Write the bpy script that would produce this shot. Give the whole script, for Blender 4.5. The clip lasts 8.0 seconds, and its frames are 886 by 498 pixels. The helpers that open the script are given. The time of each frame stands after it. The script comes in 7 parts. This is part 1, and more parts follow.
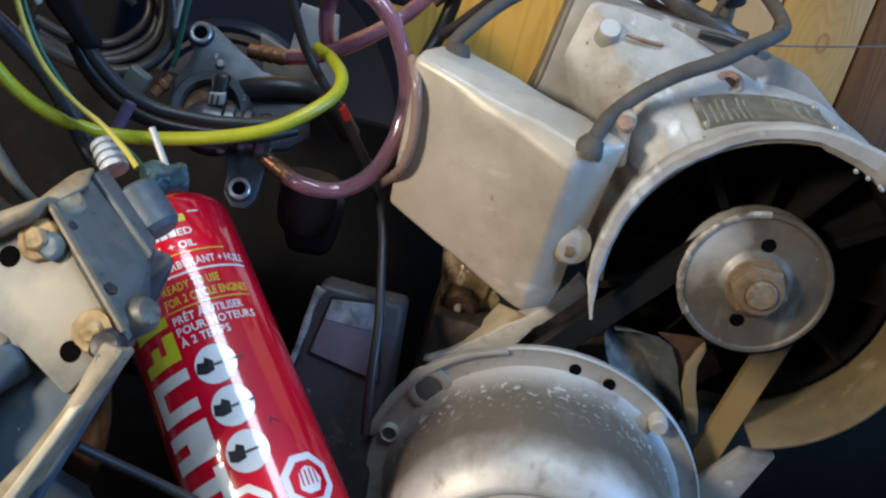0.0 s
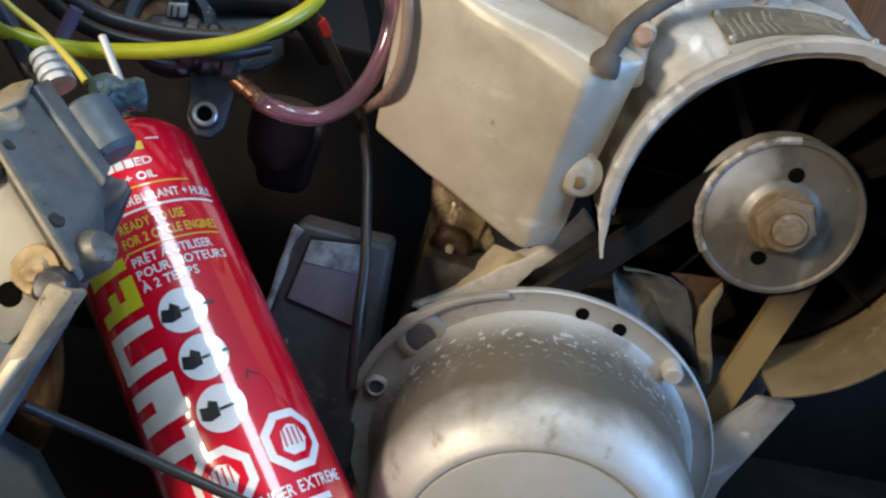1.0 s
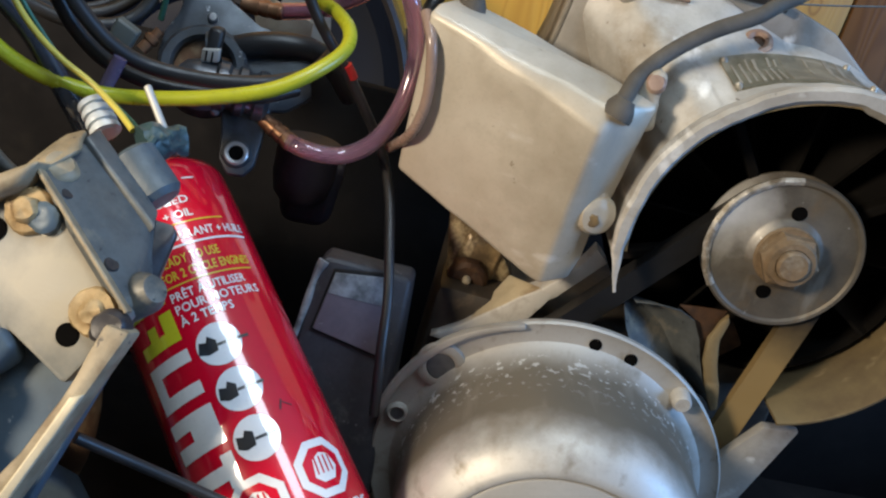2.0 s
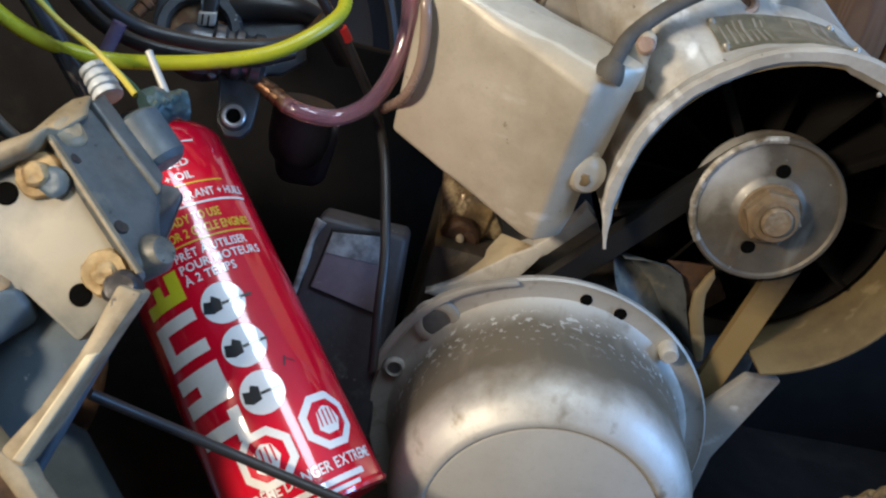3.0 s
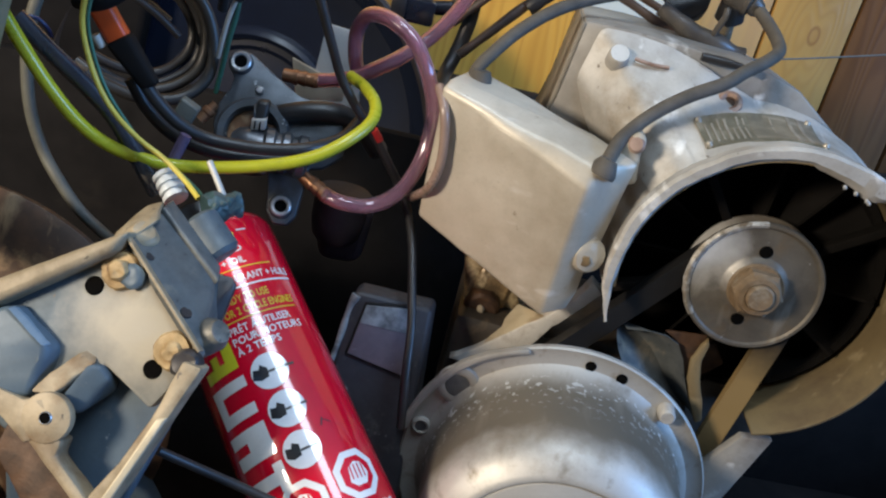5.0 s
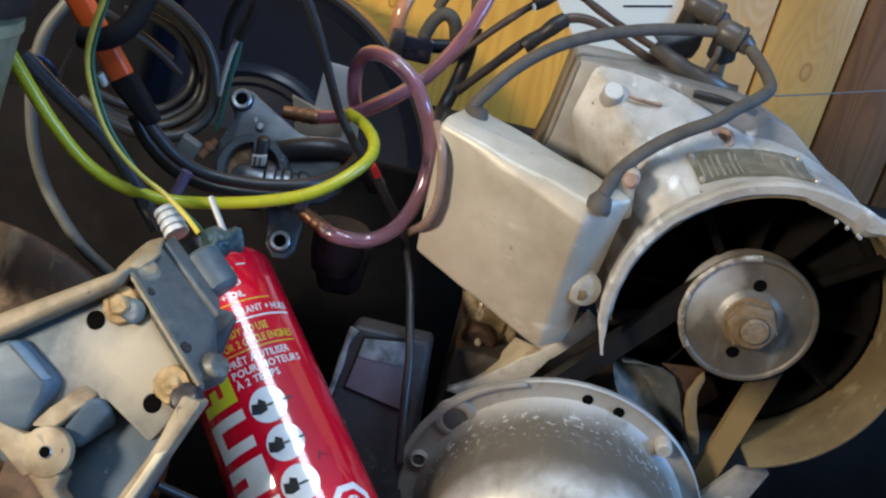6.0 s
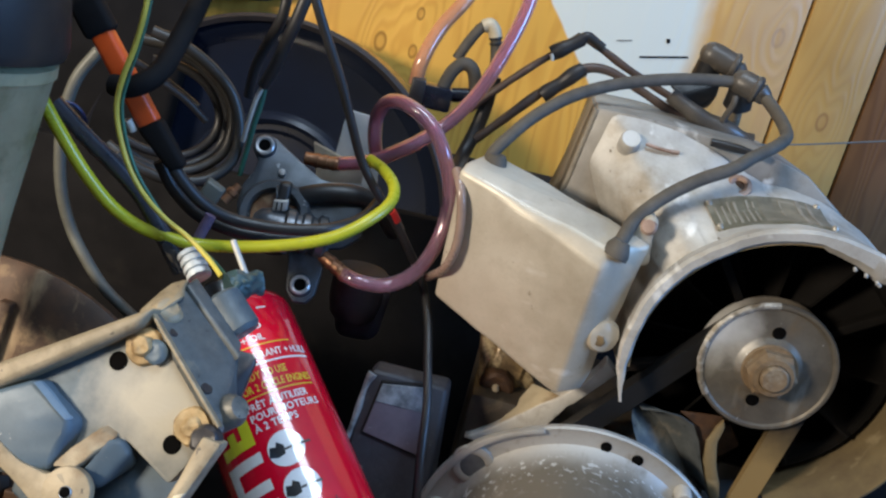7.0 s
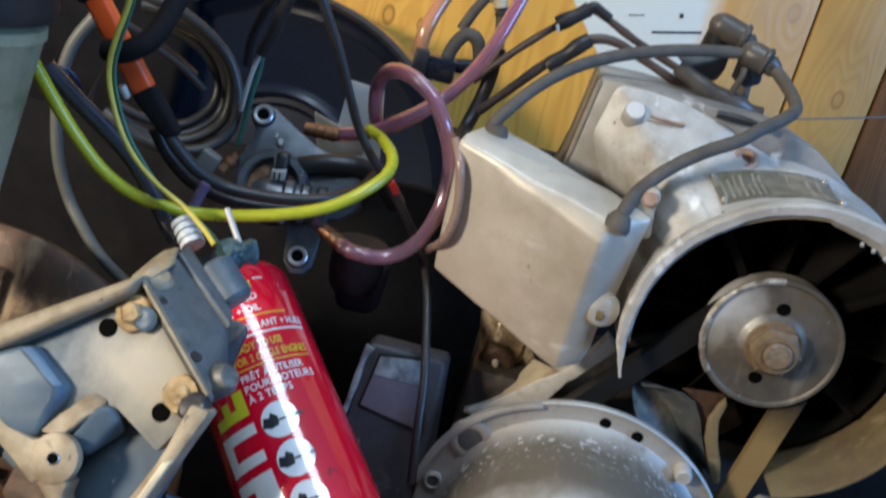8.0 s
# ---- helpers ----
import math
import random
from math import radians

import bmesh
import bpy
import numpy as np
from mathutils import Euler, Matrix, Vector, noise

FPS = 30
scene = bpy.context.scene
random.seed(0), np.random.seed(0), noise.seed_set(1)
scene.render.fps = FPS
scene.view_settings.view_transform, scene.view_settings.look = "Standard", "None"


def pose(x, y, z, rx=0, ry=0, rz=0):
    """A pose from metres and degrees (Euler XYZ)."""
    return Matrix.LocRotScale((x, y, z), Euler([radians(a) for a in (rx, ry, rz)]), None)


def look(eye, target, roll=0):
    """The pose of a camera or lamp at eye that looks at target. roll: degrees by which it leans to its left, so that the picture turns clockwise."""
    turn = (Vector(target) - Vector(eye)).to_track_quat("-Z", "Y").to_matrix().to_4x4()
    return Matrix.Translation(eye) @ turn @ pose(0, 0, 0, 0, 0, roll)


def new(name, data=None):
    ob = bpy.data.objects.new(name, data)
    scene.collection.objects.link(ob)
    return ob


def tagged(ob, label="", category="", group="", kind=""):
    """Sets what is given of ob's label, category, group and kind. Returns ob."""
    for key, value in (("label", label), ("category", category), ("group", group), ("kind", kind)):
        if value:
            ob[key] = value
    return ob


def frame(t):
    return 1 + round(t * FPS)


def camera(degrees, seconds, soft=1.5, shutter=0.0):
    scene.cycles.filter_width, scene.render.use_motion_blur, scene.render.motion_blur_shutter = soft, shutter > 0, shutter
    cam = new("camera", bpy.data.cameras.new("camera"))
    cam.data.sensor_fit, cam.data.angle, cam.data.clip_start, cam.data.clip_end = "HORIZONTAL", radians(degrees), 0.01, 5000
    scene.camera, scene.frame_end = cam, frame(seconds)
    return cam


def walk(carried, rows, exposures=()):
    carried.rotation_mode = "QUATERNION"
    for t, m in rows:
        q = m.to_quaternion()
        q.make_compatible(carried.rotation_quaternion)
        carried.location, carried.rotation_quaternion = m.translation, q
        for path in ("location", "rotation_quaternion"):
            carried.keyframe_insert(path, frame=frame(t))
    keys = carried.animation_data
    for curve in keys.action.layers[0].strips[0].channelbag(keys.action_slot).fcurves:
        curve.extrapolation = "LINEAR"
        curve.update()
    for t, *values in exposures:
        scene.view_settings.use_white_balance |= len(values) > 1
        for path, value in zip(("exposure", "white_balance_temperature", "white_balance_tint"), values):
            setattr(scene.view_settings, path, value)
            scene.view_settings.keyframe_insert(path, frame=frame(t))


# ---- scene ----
cam = camera(53.6, 8.0, soft=2.2, shutter=0.5)
PATH = [
    (0, (0.009, 0.006, 0.861), (0.197, 1.87, 0.161), 15.0),
    (0.2, (-0.0012, 0.013, 0.8669), (0.2076, 1.8679, 0.1486), 15.5),
    (0.5, (-0.008, 0.008, 0.868), (0.215, 1.848, 0.117), 15.6),
    (0.6, (-0.0108, 0.0176, 0.8602), (0.2373, 1.8483, 0.0942), 15.83),
    (0.7, (-0.0074, 0.0265, 0.8478), (0.2456, 1.8559, 0.0802), 15.54),
    (0.8, (-0.0033, 0.0417, 0.8381), (0.2581, 1.8667, 0.0628), 15.66),
    (1, (0.0, 0.054, 0.825), (0.294, 1.877, 0.057), 15.9),
    (1.2, (-0.002, 0.0512, 0.8287), (0.3101, 1.8747, 0.0686), 16.09),
    (1.3, (-0.0041, 0.0481, 0.8342), (0.302, 1.8726, 0.0744), 16.06),
    (1.5, (-0.012, 0.047, 0.843), (0.291, 1.877, 0.096), 16.1),
    (1.7, (-0.015, 0.041, 0.845), (0.265, 1.875, 0.097), 15.9),
    (2.8, (-0.0342, 0.0364, 0.8336), (0.3512, 1.84, 0.0599), 17.09),
    (3, (-0.029, 0.027, 0.847), (0.325, 1.817, 0.026), 16.3),
    (3.2, (-0.0276, 0.0112, 0.8633), (0.3131, 1.7901, 0.0151), 16.12),
    (3.3, (-0.0286, -0.0053, 0.8768), (0.2972, 1.7705, 0.0163), 15.73),
    (3.5, (-0.025, -0.023, 0.891), (0.276, 1.761, 0.037), 15.4),
    (3.7, (-0.0234, -0.0262, 0.8941), (0.2577, 1.7655, 0.051), 15.14),
    (4, (-0.022, -0.025, 0.892), (0.237, 1.787, 0.086), 14.9),
    (4.2, (-0.0224, -0.0255, 0.8959), (0.219, 1.7909, 0.0944), 14.76),
    (4.5, (-0.023, -0.032, 0.9), (0.2, 1.797, 0.122), 14.5),
    (4.7, (-0.0237, -0.0307, 0.8999), (0.1962, 1.801, 0.1276), 14.44),
    (5.8, (-0.0251, -0.0299, 0.8995), (0.2003, 1.827, 0.1916), 14.41),
    (6, (-0.025, -0.036, 0.903), (0.185, 1.828, 0.209), 14.2),
    (6.2, (-0.0247, -0.0382, 0.9052), (0.1761, 1.831, 0.2228), 14.16),
    (6.5, (-0.022, -0.04, 0.904), (0.171, 1.843, 0.257), 14.2),
    (6.7, (-0.0236, -0.0414, 0.9026), (0.1549, 1.8508, 0.2798), 14.06),
    (7, (-0.027, -0.041, 0.902), (0.125, 1.86, 0.301), 14.0),
    (7.2, (-0.0259, -0.0429, 0.9019), (0.1087, 1.864, 0.3138), 13.98),
    (7.5, (-0.024, -0.041, 0.901), (0.108, 1.867, 0.315), 14.1),
    (7.7, (-0.0202, -0.0392, 0.8987), (0.1116, 1.8686, 0.3131), 14.07),
    (8, (-0.013, -0.035, 0.896), (0.111, 1.853, 0.248), 14.3),
]
# the camera's own brightness and white balance drift a little on the way
DRIFT = [(0, -0.13, 6250, 10), (0.6, -0.05, 6550, 10), (1.5, -0.02, 6850, 10), (3.5, -0.06, 6650, 10), (4.5, -0.04, 6550, 11), (6.5, 0.0, 6450, 10), (7.5, 0.03, 6400, 10), (8, 0.0, 6200, 10)]
walk(cam, [(t, look(eye, target, roll)) for t, eye, target, roll in PATH], DRIFT)

# ---- world and light ----
world = bpy.data.worlds.new("world")
scene.world = world
world.use_nodes = True
world.node_tree.nodes["Background"].inputs[0].default_value = (0.62, 0.70, 0.85, 1)
world.node_tree.nodes["Background"].inputs[1].default_value = 0.085


def area_lamp(name, eye, target, size, power, color):
    data = bpy.data.lights.new(name, "AREA")
    data.shape, data.size, data.size_y, data.energy, data.color = "RECTANGLE", size[0], size[1], power, color
    ob = new(name, data)
    ob.matrix_world = look(eye, target)
    return ob


# a warm work lamp on the left, and the cool bright ceiling panel overhead with the window on the right
area_lamp("work_lamp", (-1.10, -0.42, 1.12), (0.15, 0.5, 0.68), (0.25, 0.19), 26.0, (1.0, 0.86, 0.68))
tube_lamp = area_lamp("ceiling_tube", (0.10, -0.15, 2.32), (0.10, -0.14, 0.0), (1.3, 0.45), 21.5, (0.66, 0.83, 1.0))
tube_lamp.matrix_world = Matrix.Translation((0.10, -0.15, 2.32)) @ pose(0, 0, 0, 0, 0, -49)
area_lamp("window_light", (2.17, -0.35, 1.45), (0.2, 0.45, 0.7), (0.9, 0.9), 50.0, (0.20, 0.47, 1.0))


# ---- materials ----
def surface(name, color, second=None, rough=0.5, metal=0.0, scale=40.0, fine=400.0, contrast=(0.35, 0.7), bump=0.15,
            third=None, third_at=(0.62, 0.72), third_scale=14.0, coat=0.0, through_light=0.0, stretch=(1, 1, 1), rough_var=0.15,
            specular=0.5, random_tint=0.0, spot=None, fleck=None, coat_rough=0.08, band=None, streak=None, coat_ior=1.5, chips=None):
    """Two colours blended by broad noise, fine grain on top, a third colour in patches, and relief."""
    m = bpy.data.materials.new(name)
    m.use_nodes = True
    nt = m.node_tree
    n, l = nt.nodes, nt.links
    p = n["Principled BSDF"]
    tc = n.new("ShaderNodeTexCoord")
    mp = n.new("ShaderNodeMapping")
    mp.inputs["Scale"].default_value = stretch
    l.new(tc.outputs["Object"], mp.inputs["Vector"])

    def noise_at(s, detail=6.0, rough_n=0.6):
        t = n.new("ShaderNodeTexNoise")
        t.inputs["Scale"].default_value, t.inputs["Detail"].default_value, t.inputs["Roughness"].default_value = s, detail, rough_n
        l.new(mp.outputs[0], t.inputs["Vector"])
        return t

    def ramp(src, lo, hi):
        r = n.new("ShaderNodeMapRange")
        r.inputs["From Min"].default_value, r.inputs["From Max"].default_value = lo, hi
        l.new(src, r.inputs["Value"])
        return r.outputs["Result"]

    def mix(fac, a, b):
        x = n.new("ShaderNodeMix")
        x.data_type = "RGBA"
        if isinstance(fac, float):
            x.inputs["Factor"].default_value = fac
        else:
            l.new(fac, x.inputs["Factor"])
        for sock, v in ((x.inputs[6], a), (x.inputs[7], b)):
            if isinstance(v, tuple):
                sock.default_value = (*v, 1)
            else:
                l.new(v, sock)
        return x.outputs[2]

    second = second or tuple(c * 0.6 for c in color)
    broad = noise_at(scale)
    grain = noise_at(fine, 3.0)
    col = mix(ramp(broad.outputs["Fac"], *contrast), color, second)
    col = mix(ramp(grain.outputs["Fac"], 0.55, 1.7), col, tuple(c * 0.55 for c in second))
    if third:
        patch = noise_at(third_scale, 8.0, 0.65)
        col = mix(ramp(patch.outputs["Fac"], *third_at), col, third)
    if fleck:
        marks = noise_at(fleck[1], 4.0, 0.7)
        col = mix(ramp(marks.outputs["Fac"], fleck[2], fleck[2] + 0.04), col, fleck[0])
    if band:
        # a stained belt between two places along one axis, with a ragged edge
        axis_no, lo, hi, soft_edge, tone = band
        sep = n.new("ShaderNodeSeparateXYZ")
        l.new(tc.outputs["Object"], sep.inputs[0])
        rag = n.new("ShaderNodeMath")
        rag.operation = "MULTIPLY_ADD"
        rag.inputs[1].default_value = soft_edge * 2
        l.new(broad.outputs["Fac"], rag.inputs[0])
        l.new(sep.outputs[axis_no], rag.inputs[2])
        up = ramp(rag.outputs[0], lo + soft_edge * 0.5, lo + soft_edge * 1.5)
        off = ramp(rag.outputs[0], hi + soft_edge * 1.5, hi + soft_edge * 0.5)
        both = n.new("ShaderNodeMath")
        both.operation = "MULTIPLY"
        l.new(up, both.inputs[0])
        l.new(off, both.inputs[1])
        col = mix(both.outputs[0], col, tone)
    if streak:
        # thin scratches drawn out along one way
        sm = n.new("ShaderNodeMapping")
        sm.inputs["Scale"].default_value = streak[1]
        sm.inputs["Rotation"].default_value = (0.3, 0.5, 0.2)
        l.new(tc.outputs["Object"], sm.inputs["Vector"])
        st = n.new("ShaderNodeTexNoise")
        st.inputs["Scale"].default_value, st.inputs["Detail"].default_value = 60.0, 5.0
        l.new(sm.outputs[0], st.inputs["Vector"])
        col = mix(ramp(st.outputs["Fac"], streak[2], streak[2] + 0.12), col, streak[0])
    if chips:
        # bare specks knocked through the soiling
        ck = noise_at(chips[1], 5.0, 0.6)
        worn = ramp(ck.outputs["Fac"], chips[2], chips[2] + 0.03)
        if len(chips) > 3:
            cs = n.new("ShaderNodeSeparateXYZ")
            l.new(tc.outputs["Object"], cs.inputs[0])
            near = n.new("ShaderNodeMath")
            near.operation = "MULTIPLY"
            l.new(worn, near.inputs[0])
            l.new(ramp(cs.outputs[chips[3][0]], chips[3][1], chips[3][2]), near.inputs[1])
            ends = n.new("ShaderNodeMath")
            ends.operation = "MULTIPLY"
            l.new(near.outputs[0], ends.inputs[0])
            l.new(ramp(cs.outputs[chips[3][0]], chips[3][3], chips[3][3] - 0.004), ends.inputs[1])
            worn = ends.outputs[0]
        col = mix(worn, col, chips[0])
    if spot:
        # a worn, dusty or painted-as-lit patch round one place on the thing, with a ragged edge
        far = n.new("ShaderNodeVectorMath")
        far.operation = "DISTANCE"
        l.new(tc.outputs["Object"], far.inputs[0])
        far.inputs[1].default_value = spot[0]
        rag = n.new("ShaderNodeMath")
        rag.operation = "MULTIPLY_ADD"
        rag.inputs[1].default_value = spot[2]
        l.new(broad.outputs["Fac"], rag.inputs[0])
        l.new(far.outputs["Value"], rag.inputs[2])
        col = mix(ramp(rag.outputs[0], spot[1] + spot[2], spot[1] * 0.5 + spot[2] * 0.4), col, spot[3])
    if random_tint:
        info = n.new("ShaderNodeObjectInfo")
        hsv = n.new("ShaderNodeHueSaturation")
        l.new(ramp_out(nt, info.outputs["Random"], 1 - random_tint, 1 + random_tint), hsv.inputs["Value"])
        l.new(col, hsv.inputs["Color"])
        col = hsv.outputs[0]
    l.new(col, p.inputs["Base Color"])
    rr = n.new("ShaderNodeMapRange")
    rr.inputs["To Min"].default_value, rr.inputs["To Max"].default_value = max(0.03, rough - rough_var), min(1.0, rough + rough_var)
    l.new(broad.outputs["Fac"], rr.inputs["Value"])
    l.new(rr.outputs["Result"], p.inputs["Roughness"])
    p.inputs["Metallic"].default_value = metal
    p.inputs["Coat Weight"].default_value = coat
    p.inputs["Coat Roughness"].default_value = coat_rough
    p.inputs["Coat IOR"].default_value = coat_ior
    p.inputs["Transmission Weight"].default_value = through_light
    p.inputs["Specular IOR Level"].default_value = specular
    if bump:
        b = n.new("ShaderNodeBump")
        b.inputs["Strength"].default_value, b.inputs["Distance"].default_value = bump, 0.0012
        add = n.new("ShaderNodeMath")
        add.operation = "MULTIPLY_ADD"
        add.inputs[1].default_value = 0.25
        l.new(grain.outputs["Fac"], add.inputs[0])
        l.new(broad.outputs["Fac"], add.inputs[2])
        l.new(add.outputs[0], b.inputs["Height"])
        l.new(b.outputs[0], p.inputs["Normal"])
    return m


def ramp_out(nt, src, lo, hi):
    r = nt.nodes.new("ShaderNodeMapRange")
    r.inputs["To Min"].default_value, r.inputs["To Max"].default_value = lo, hi
    nt.links.new(src, r.inputs["Value"])
    return r.outputs["Result"]


ALLOY = surface("cast_alloy", (0.475, 0.458, 0.422), (0.32, 0.30, 0.265), 0.56, 0.22, 30, 500, (0.40, 0.68), 0.2, (0.22, 0.175, 0.115), (0.54, 0.76), 22, fleck=((0.13, 0.105, 0.08), 120, 0.68), streak=((0.70, 0.69, 0.66), (1, 0.25, 1), 0.60))
COVER = surface("dusty_alloy_cover", (0.555, 0.510, 0.425), (0.435, 0.390, 0.312), 0.46, 0.22, 13, 500, (0.38, 0.66), 0.14, (0.345, 0.300, 0.228), (0.50, 0.74), 11, fleck=((0.27, 0.225, 0.165), 75, 0.685), streak=((0.63, 0.605, 0.555), (0.3, 1, 1), 0.645))
STARTER = surface("worn_alloy", (0.54, 0.53, 0.50), (0.37, 0.355, 0.325), 0.54, 0.45, 16, 500, (0.30, 0.75), 0.16, (0.26, 0.21, 0.15), (0.54, 0.80), 26, band=(1, -0.095, -0.024, 0.026, (0.17, 0.150, 0.118)), streak=((0.23, 0.205, 0.165), (1, 0.2, 1), 0.60), chips=((0.50, 0.50, 0.48), 200, 0.585, (1, -0.070, -0.034, -0.025)))
FACE = surface("brushed_alloy", (0.52, 0.51, 0.48), (0.44, 0.43, 0.40), 0.5, 0.4, 20, 300, (0.4, 0.7), 0.05)
STEEL = surface("dull_steel", (0.215, 0.182, 0.130), (0.128, 0.106, 0.074), 0.50, 0.35, 45, 600, (0.35, 0.68), 0.2, (0.20, 0.125, 0.06), (0.50, 0.70), 30, fleck=((0.46, 0.46, 0.45), 100, 0.665))
ZINC = surface("zinc_casting", (0.085, 0.101, 0.120), (0.043, 0.051, 0.061), 0.42, 0.35, 60, 500, (0.35, 0.68), 0.34, (0.038, 0.034, 0.032), (0.52, 0.70), 38, fleck=((0.34, 0.36, 0.38), 120, 0.67))
ZINC_WORN = surface("worn_zinc_body", (0.17, 0.185, 0.21), (0.09, 0.10, 0.115), 0.32, 0.65, 60, 500, (0.35, 0.68), 0.25, (0.05, 0.046, 0.045), (0.55, 0.72), 40)
CASTTAN = surface("dusty_cream_casting", (0.60, 0.53, 0.38), (0.44, 0.375, 0.26), 0.5, 0.2, 40, 500, (0.35, 0.7), 0.25, (0.20, 0.13, 0.07), (0.56, 0.74), 30)
BOWL = surface("smoky_bowl", (0.034, 0.028, 0.035), (0.022, 0.019, 0.024), 0.5, 0.0, 40, 400, (0.3, 0.7), 0.2, (0.07, 0.06, 0.07), (0.58, 0.76), 40, specular=0.25)
BRIGHT = surface("worn_bright_metal", (0.55, 0.56, 0.57), (0.36, 0.37, 0.38), 0.32, 0.7, 80, 600, (0.35, 0.7), 0.15)
BRACKET = surface("chalky_alloy", (0.3388, 0.2746, 0.1804), (0.1936, 0.1514, 0.0933), 0.60, 0.1, 50, 500, (0.36, 0.66), 0.45, (0.17, 0.095, 0.042), (0.51, 0.70), 24, fleck=((0.09, 0.075, 0.06), 120, 0.66))
# the web: bare and dusty round its middle, cool light painted blue beyond
BRACKET_WEB = surface("dusty_cool_lit_web", (0.1056, 0.1408, 0.1672), (0.0616, 0.0862, 0.1038), 0.6, 0.1, 45, 500, (0.35, 0.7), 0.35, (0.075, 0.085, 0.09), (0.58, 0.76), 30, spot=((0.010, 0.0, 0.008), 0.032, 0.034, (0.400, 0.355, 0.272)), fleck=((0.13, 0.11, 0.09), 140, 0.67))
# on the bracket this blue-grey paints in shade under cool light
BRACKET_BLUE = surface("blue_grey_casting", (0.0855, 0.126, 0.162), (0.054, 0.081, 0.1062), 0.50, 0.1, 30, 400, (0.35, 0.7), 0.2, (0.20, 0.20, 0.18), (0.62, 0.80), 30, fleck=((0.30, 0.31, 0.31), 130, 0.69))
RUST = surface("rusty_steel", (0.20, 0.095, 0.042), (0.085, 0.042, 0.022), 0.75, 0.1, 80, 700, (0.3, 0.7), 0.4, (0.30, 0.20, 0.11), (0.58, 0.74), 60)
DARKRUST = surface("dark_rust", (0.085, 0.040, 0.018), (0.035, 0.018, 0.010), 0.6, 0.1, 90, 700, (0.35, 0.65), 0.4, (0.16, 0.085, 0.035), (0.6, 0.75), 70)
SIDE = surface("brown_shade_side", (0.25, 0.215, 0.165), (0.16, 0.135, 0.10), 0.6, 0.1, 30, 400, (0.35, 0.68), 0.2, (0.26, 0.24, 0.20), (0.6, 0.78), 40)
BRASS = surface("brass", (0.45, 0.24, 0.13), (0.28, 0.14, 0.08), 0.35, 0.7, 80, 600, (0.3, 0.7), 0.1)
RUBBER = surface("black_rubber", (0.022, 0.022, 0.024), (0.014, 0.014, 0.015), 0.42, 0.0, 60, 700, (0.3, 0.7), 0.1)
GREY_RUBBER = surface("grey_dusty_rubber", (0.090, 0.078, 0.062), (0.056, 0.049, 0.040), 0.75, 0.0, 70, 700, (0.3, 0.7), 0.12)
HUB = surface("dusty_brown_hub", (0.195, 0.132, 0.072), (0.105, 0.070, 0.038), 0.75, 0.0, 90, 700, (0.35, 0.68), 0.35, (0.26, 0.22, 0.16), (0.56, 0.72), 60)
BOOT = surface("dark_boot_rubber", (0.085, 0.075, 0.064), (0.045, 0.040, 0.035), 0.40, 0.0, 60, 700, (0.3, 0.7), 0.15, (0.14, 0.125, 0.10), (0.58, 0.78), 50)
PITCH = surface("matt_black_plastic", (0.0135, 0.0122, 0.0122), (0.0085, 0.0079, 0.0080), 0.75, 0.0, 30, 300, (0.3, 0.7), 0.2, (0.022, 0.0195, 0.017), (0.58, 0.78), 18, specular=0.08)
CABLE = surface("dark_dusty_cable", (0.038, 0.035, 0.031), (0.021, 0.020, 0.018), 0.42, 0.0, 70, 700, (0.3, 0.7), 0.1)
SHROUD = surface("soiled_shroud", (0.33, 0.31, 0.275), (0.21, 0.192, 0.168), 0.46, 0.3, 25, 500, (0.35, 0.7), 0.16, (0.14, 0.11, 0.08), (0.55, 0.74), 14, fleck=((0.12, 0.09, 0.065), 110, 0.68), streak=((0.58, 0.56, 0.52), (1, 0.3, 1), 0.62))
REDWIRE = surface("red_sleeve", (0.45, 0.02, 0.02), (0.35, 0.015, 0.015), 0.4, 0.0, 70, 700, (0.3, 0.7), 0.05)
BLUEWIRE = surface("blue_sleeve", (0.018, 0.030, 0.095), (0.012, 0.020, 0.06), 0.4, 0.0, 70, 700, (0.3, 0.7), 0.05)
PLASTIC = surface("black_plastic", (0.0105, 0.0155, 0.0310), (0.0070, 0.0100, 0.0200), 0.26, 0.0, 12, 500, (0.3, 0.7), 0.05, rough_var=0.06, coat=0.6, coat_rough=0.18)
DARK = surface("grimy_black", (0.0250, 0.0228, 0.0215), (0.0155, 0.0143, 0.0138), 0.75, 0.0, 30, 300, (0.3, 0.7), 0.25, (0.032, 0.026, 0.020), (0.57, 0.75), 26, specular=0.12)
# for flat discs: the shade inside holes is put into this black
HOLE = surface("hole_shade", (0.006, 0.0055, 0.005), (0.003, 0.003, 0.003), 0.9, 0.0, 30, 300, (0.3, 0.7), 0.0, specular=0.0)
CASE = surface("oily_dusty_case", (0.060, 0.047, 0.035), (0.028, 0.023, 0.018), 0.5, 0.1, 40, 400, (0.36, 0.66), 0.3, (0.15, 0.115, 0.07), (0.57, 0.74), 36)
DARKBOX = surface("grimy_black_casing", (0.036, 0.033, 0.036), (0.020, 0.0185, 0.0205), 0.42, 0.0, 60, 400, (0.3, 0.7), 0.3, (0.065, 0.06, 0.058), (0.58, 0.76), 46, fleck=((0.13, 0.125, 0.12), 120, 0.69))
BOXCASE = surface("worn_box_casing", (0.0387, 0.0363, 0.0425), (0.0225, 0.0213, 0.0263), 0.55, 0.0, 60, 400, (0.3, 0.7), 0.5, (0.075, 0.071, 0.071), (0.55, 0.70), 60, fleck=((0.19, 0.185, 0.18), 150, 0.67))
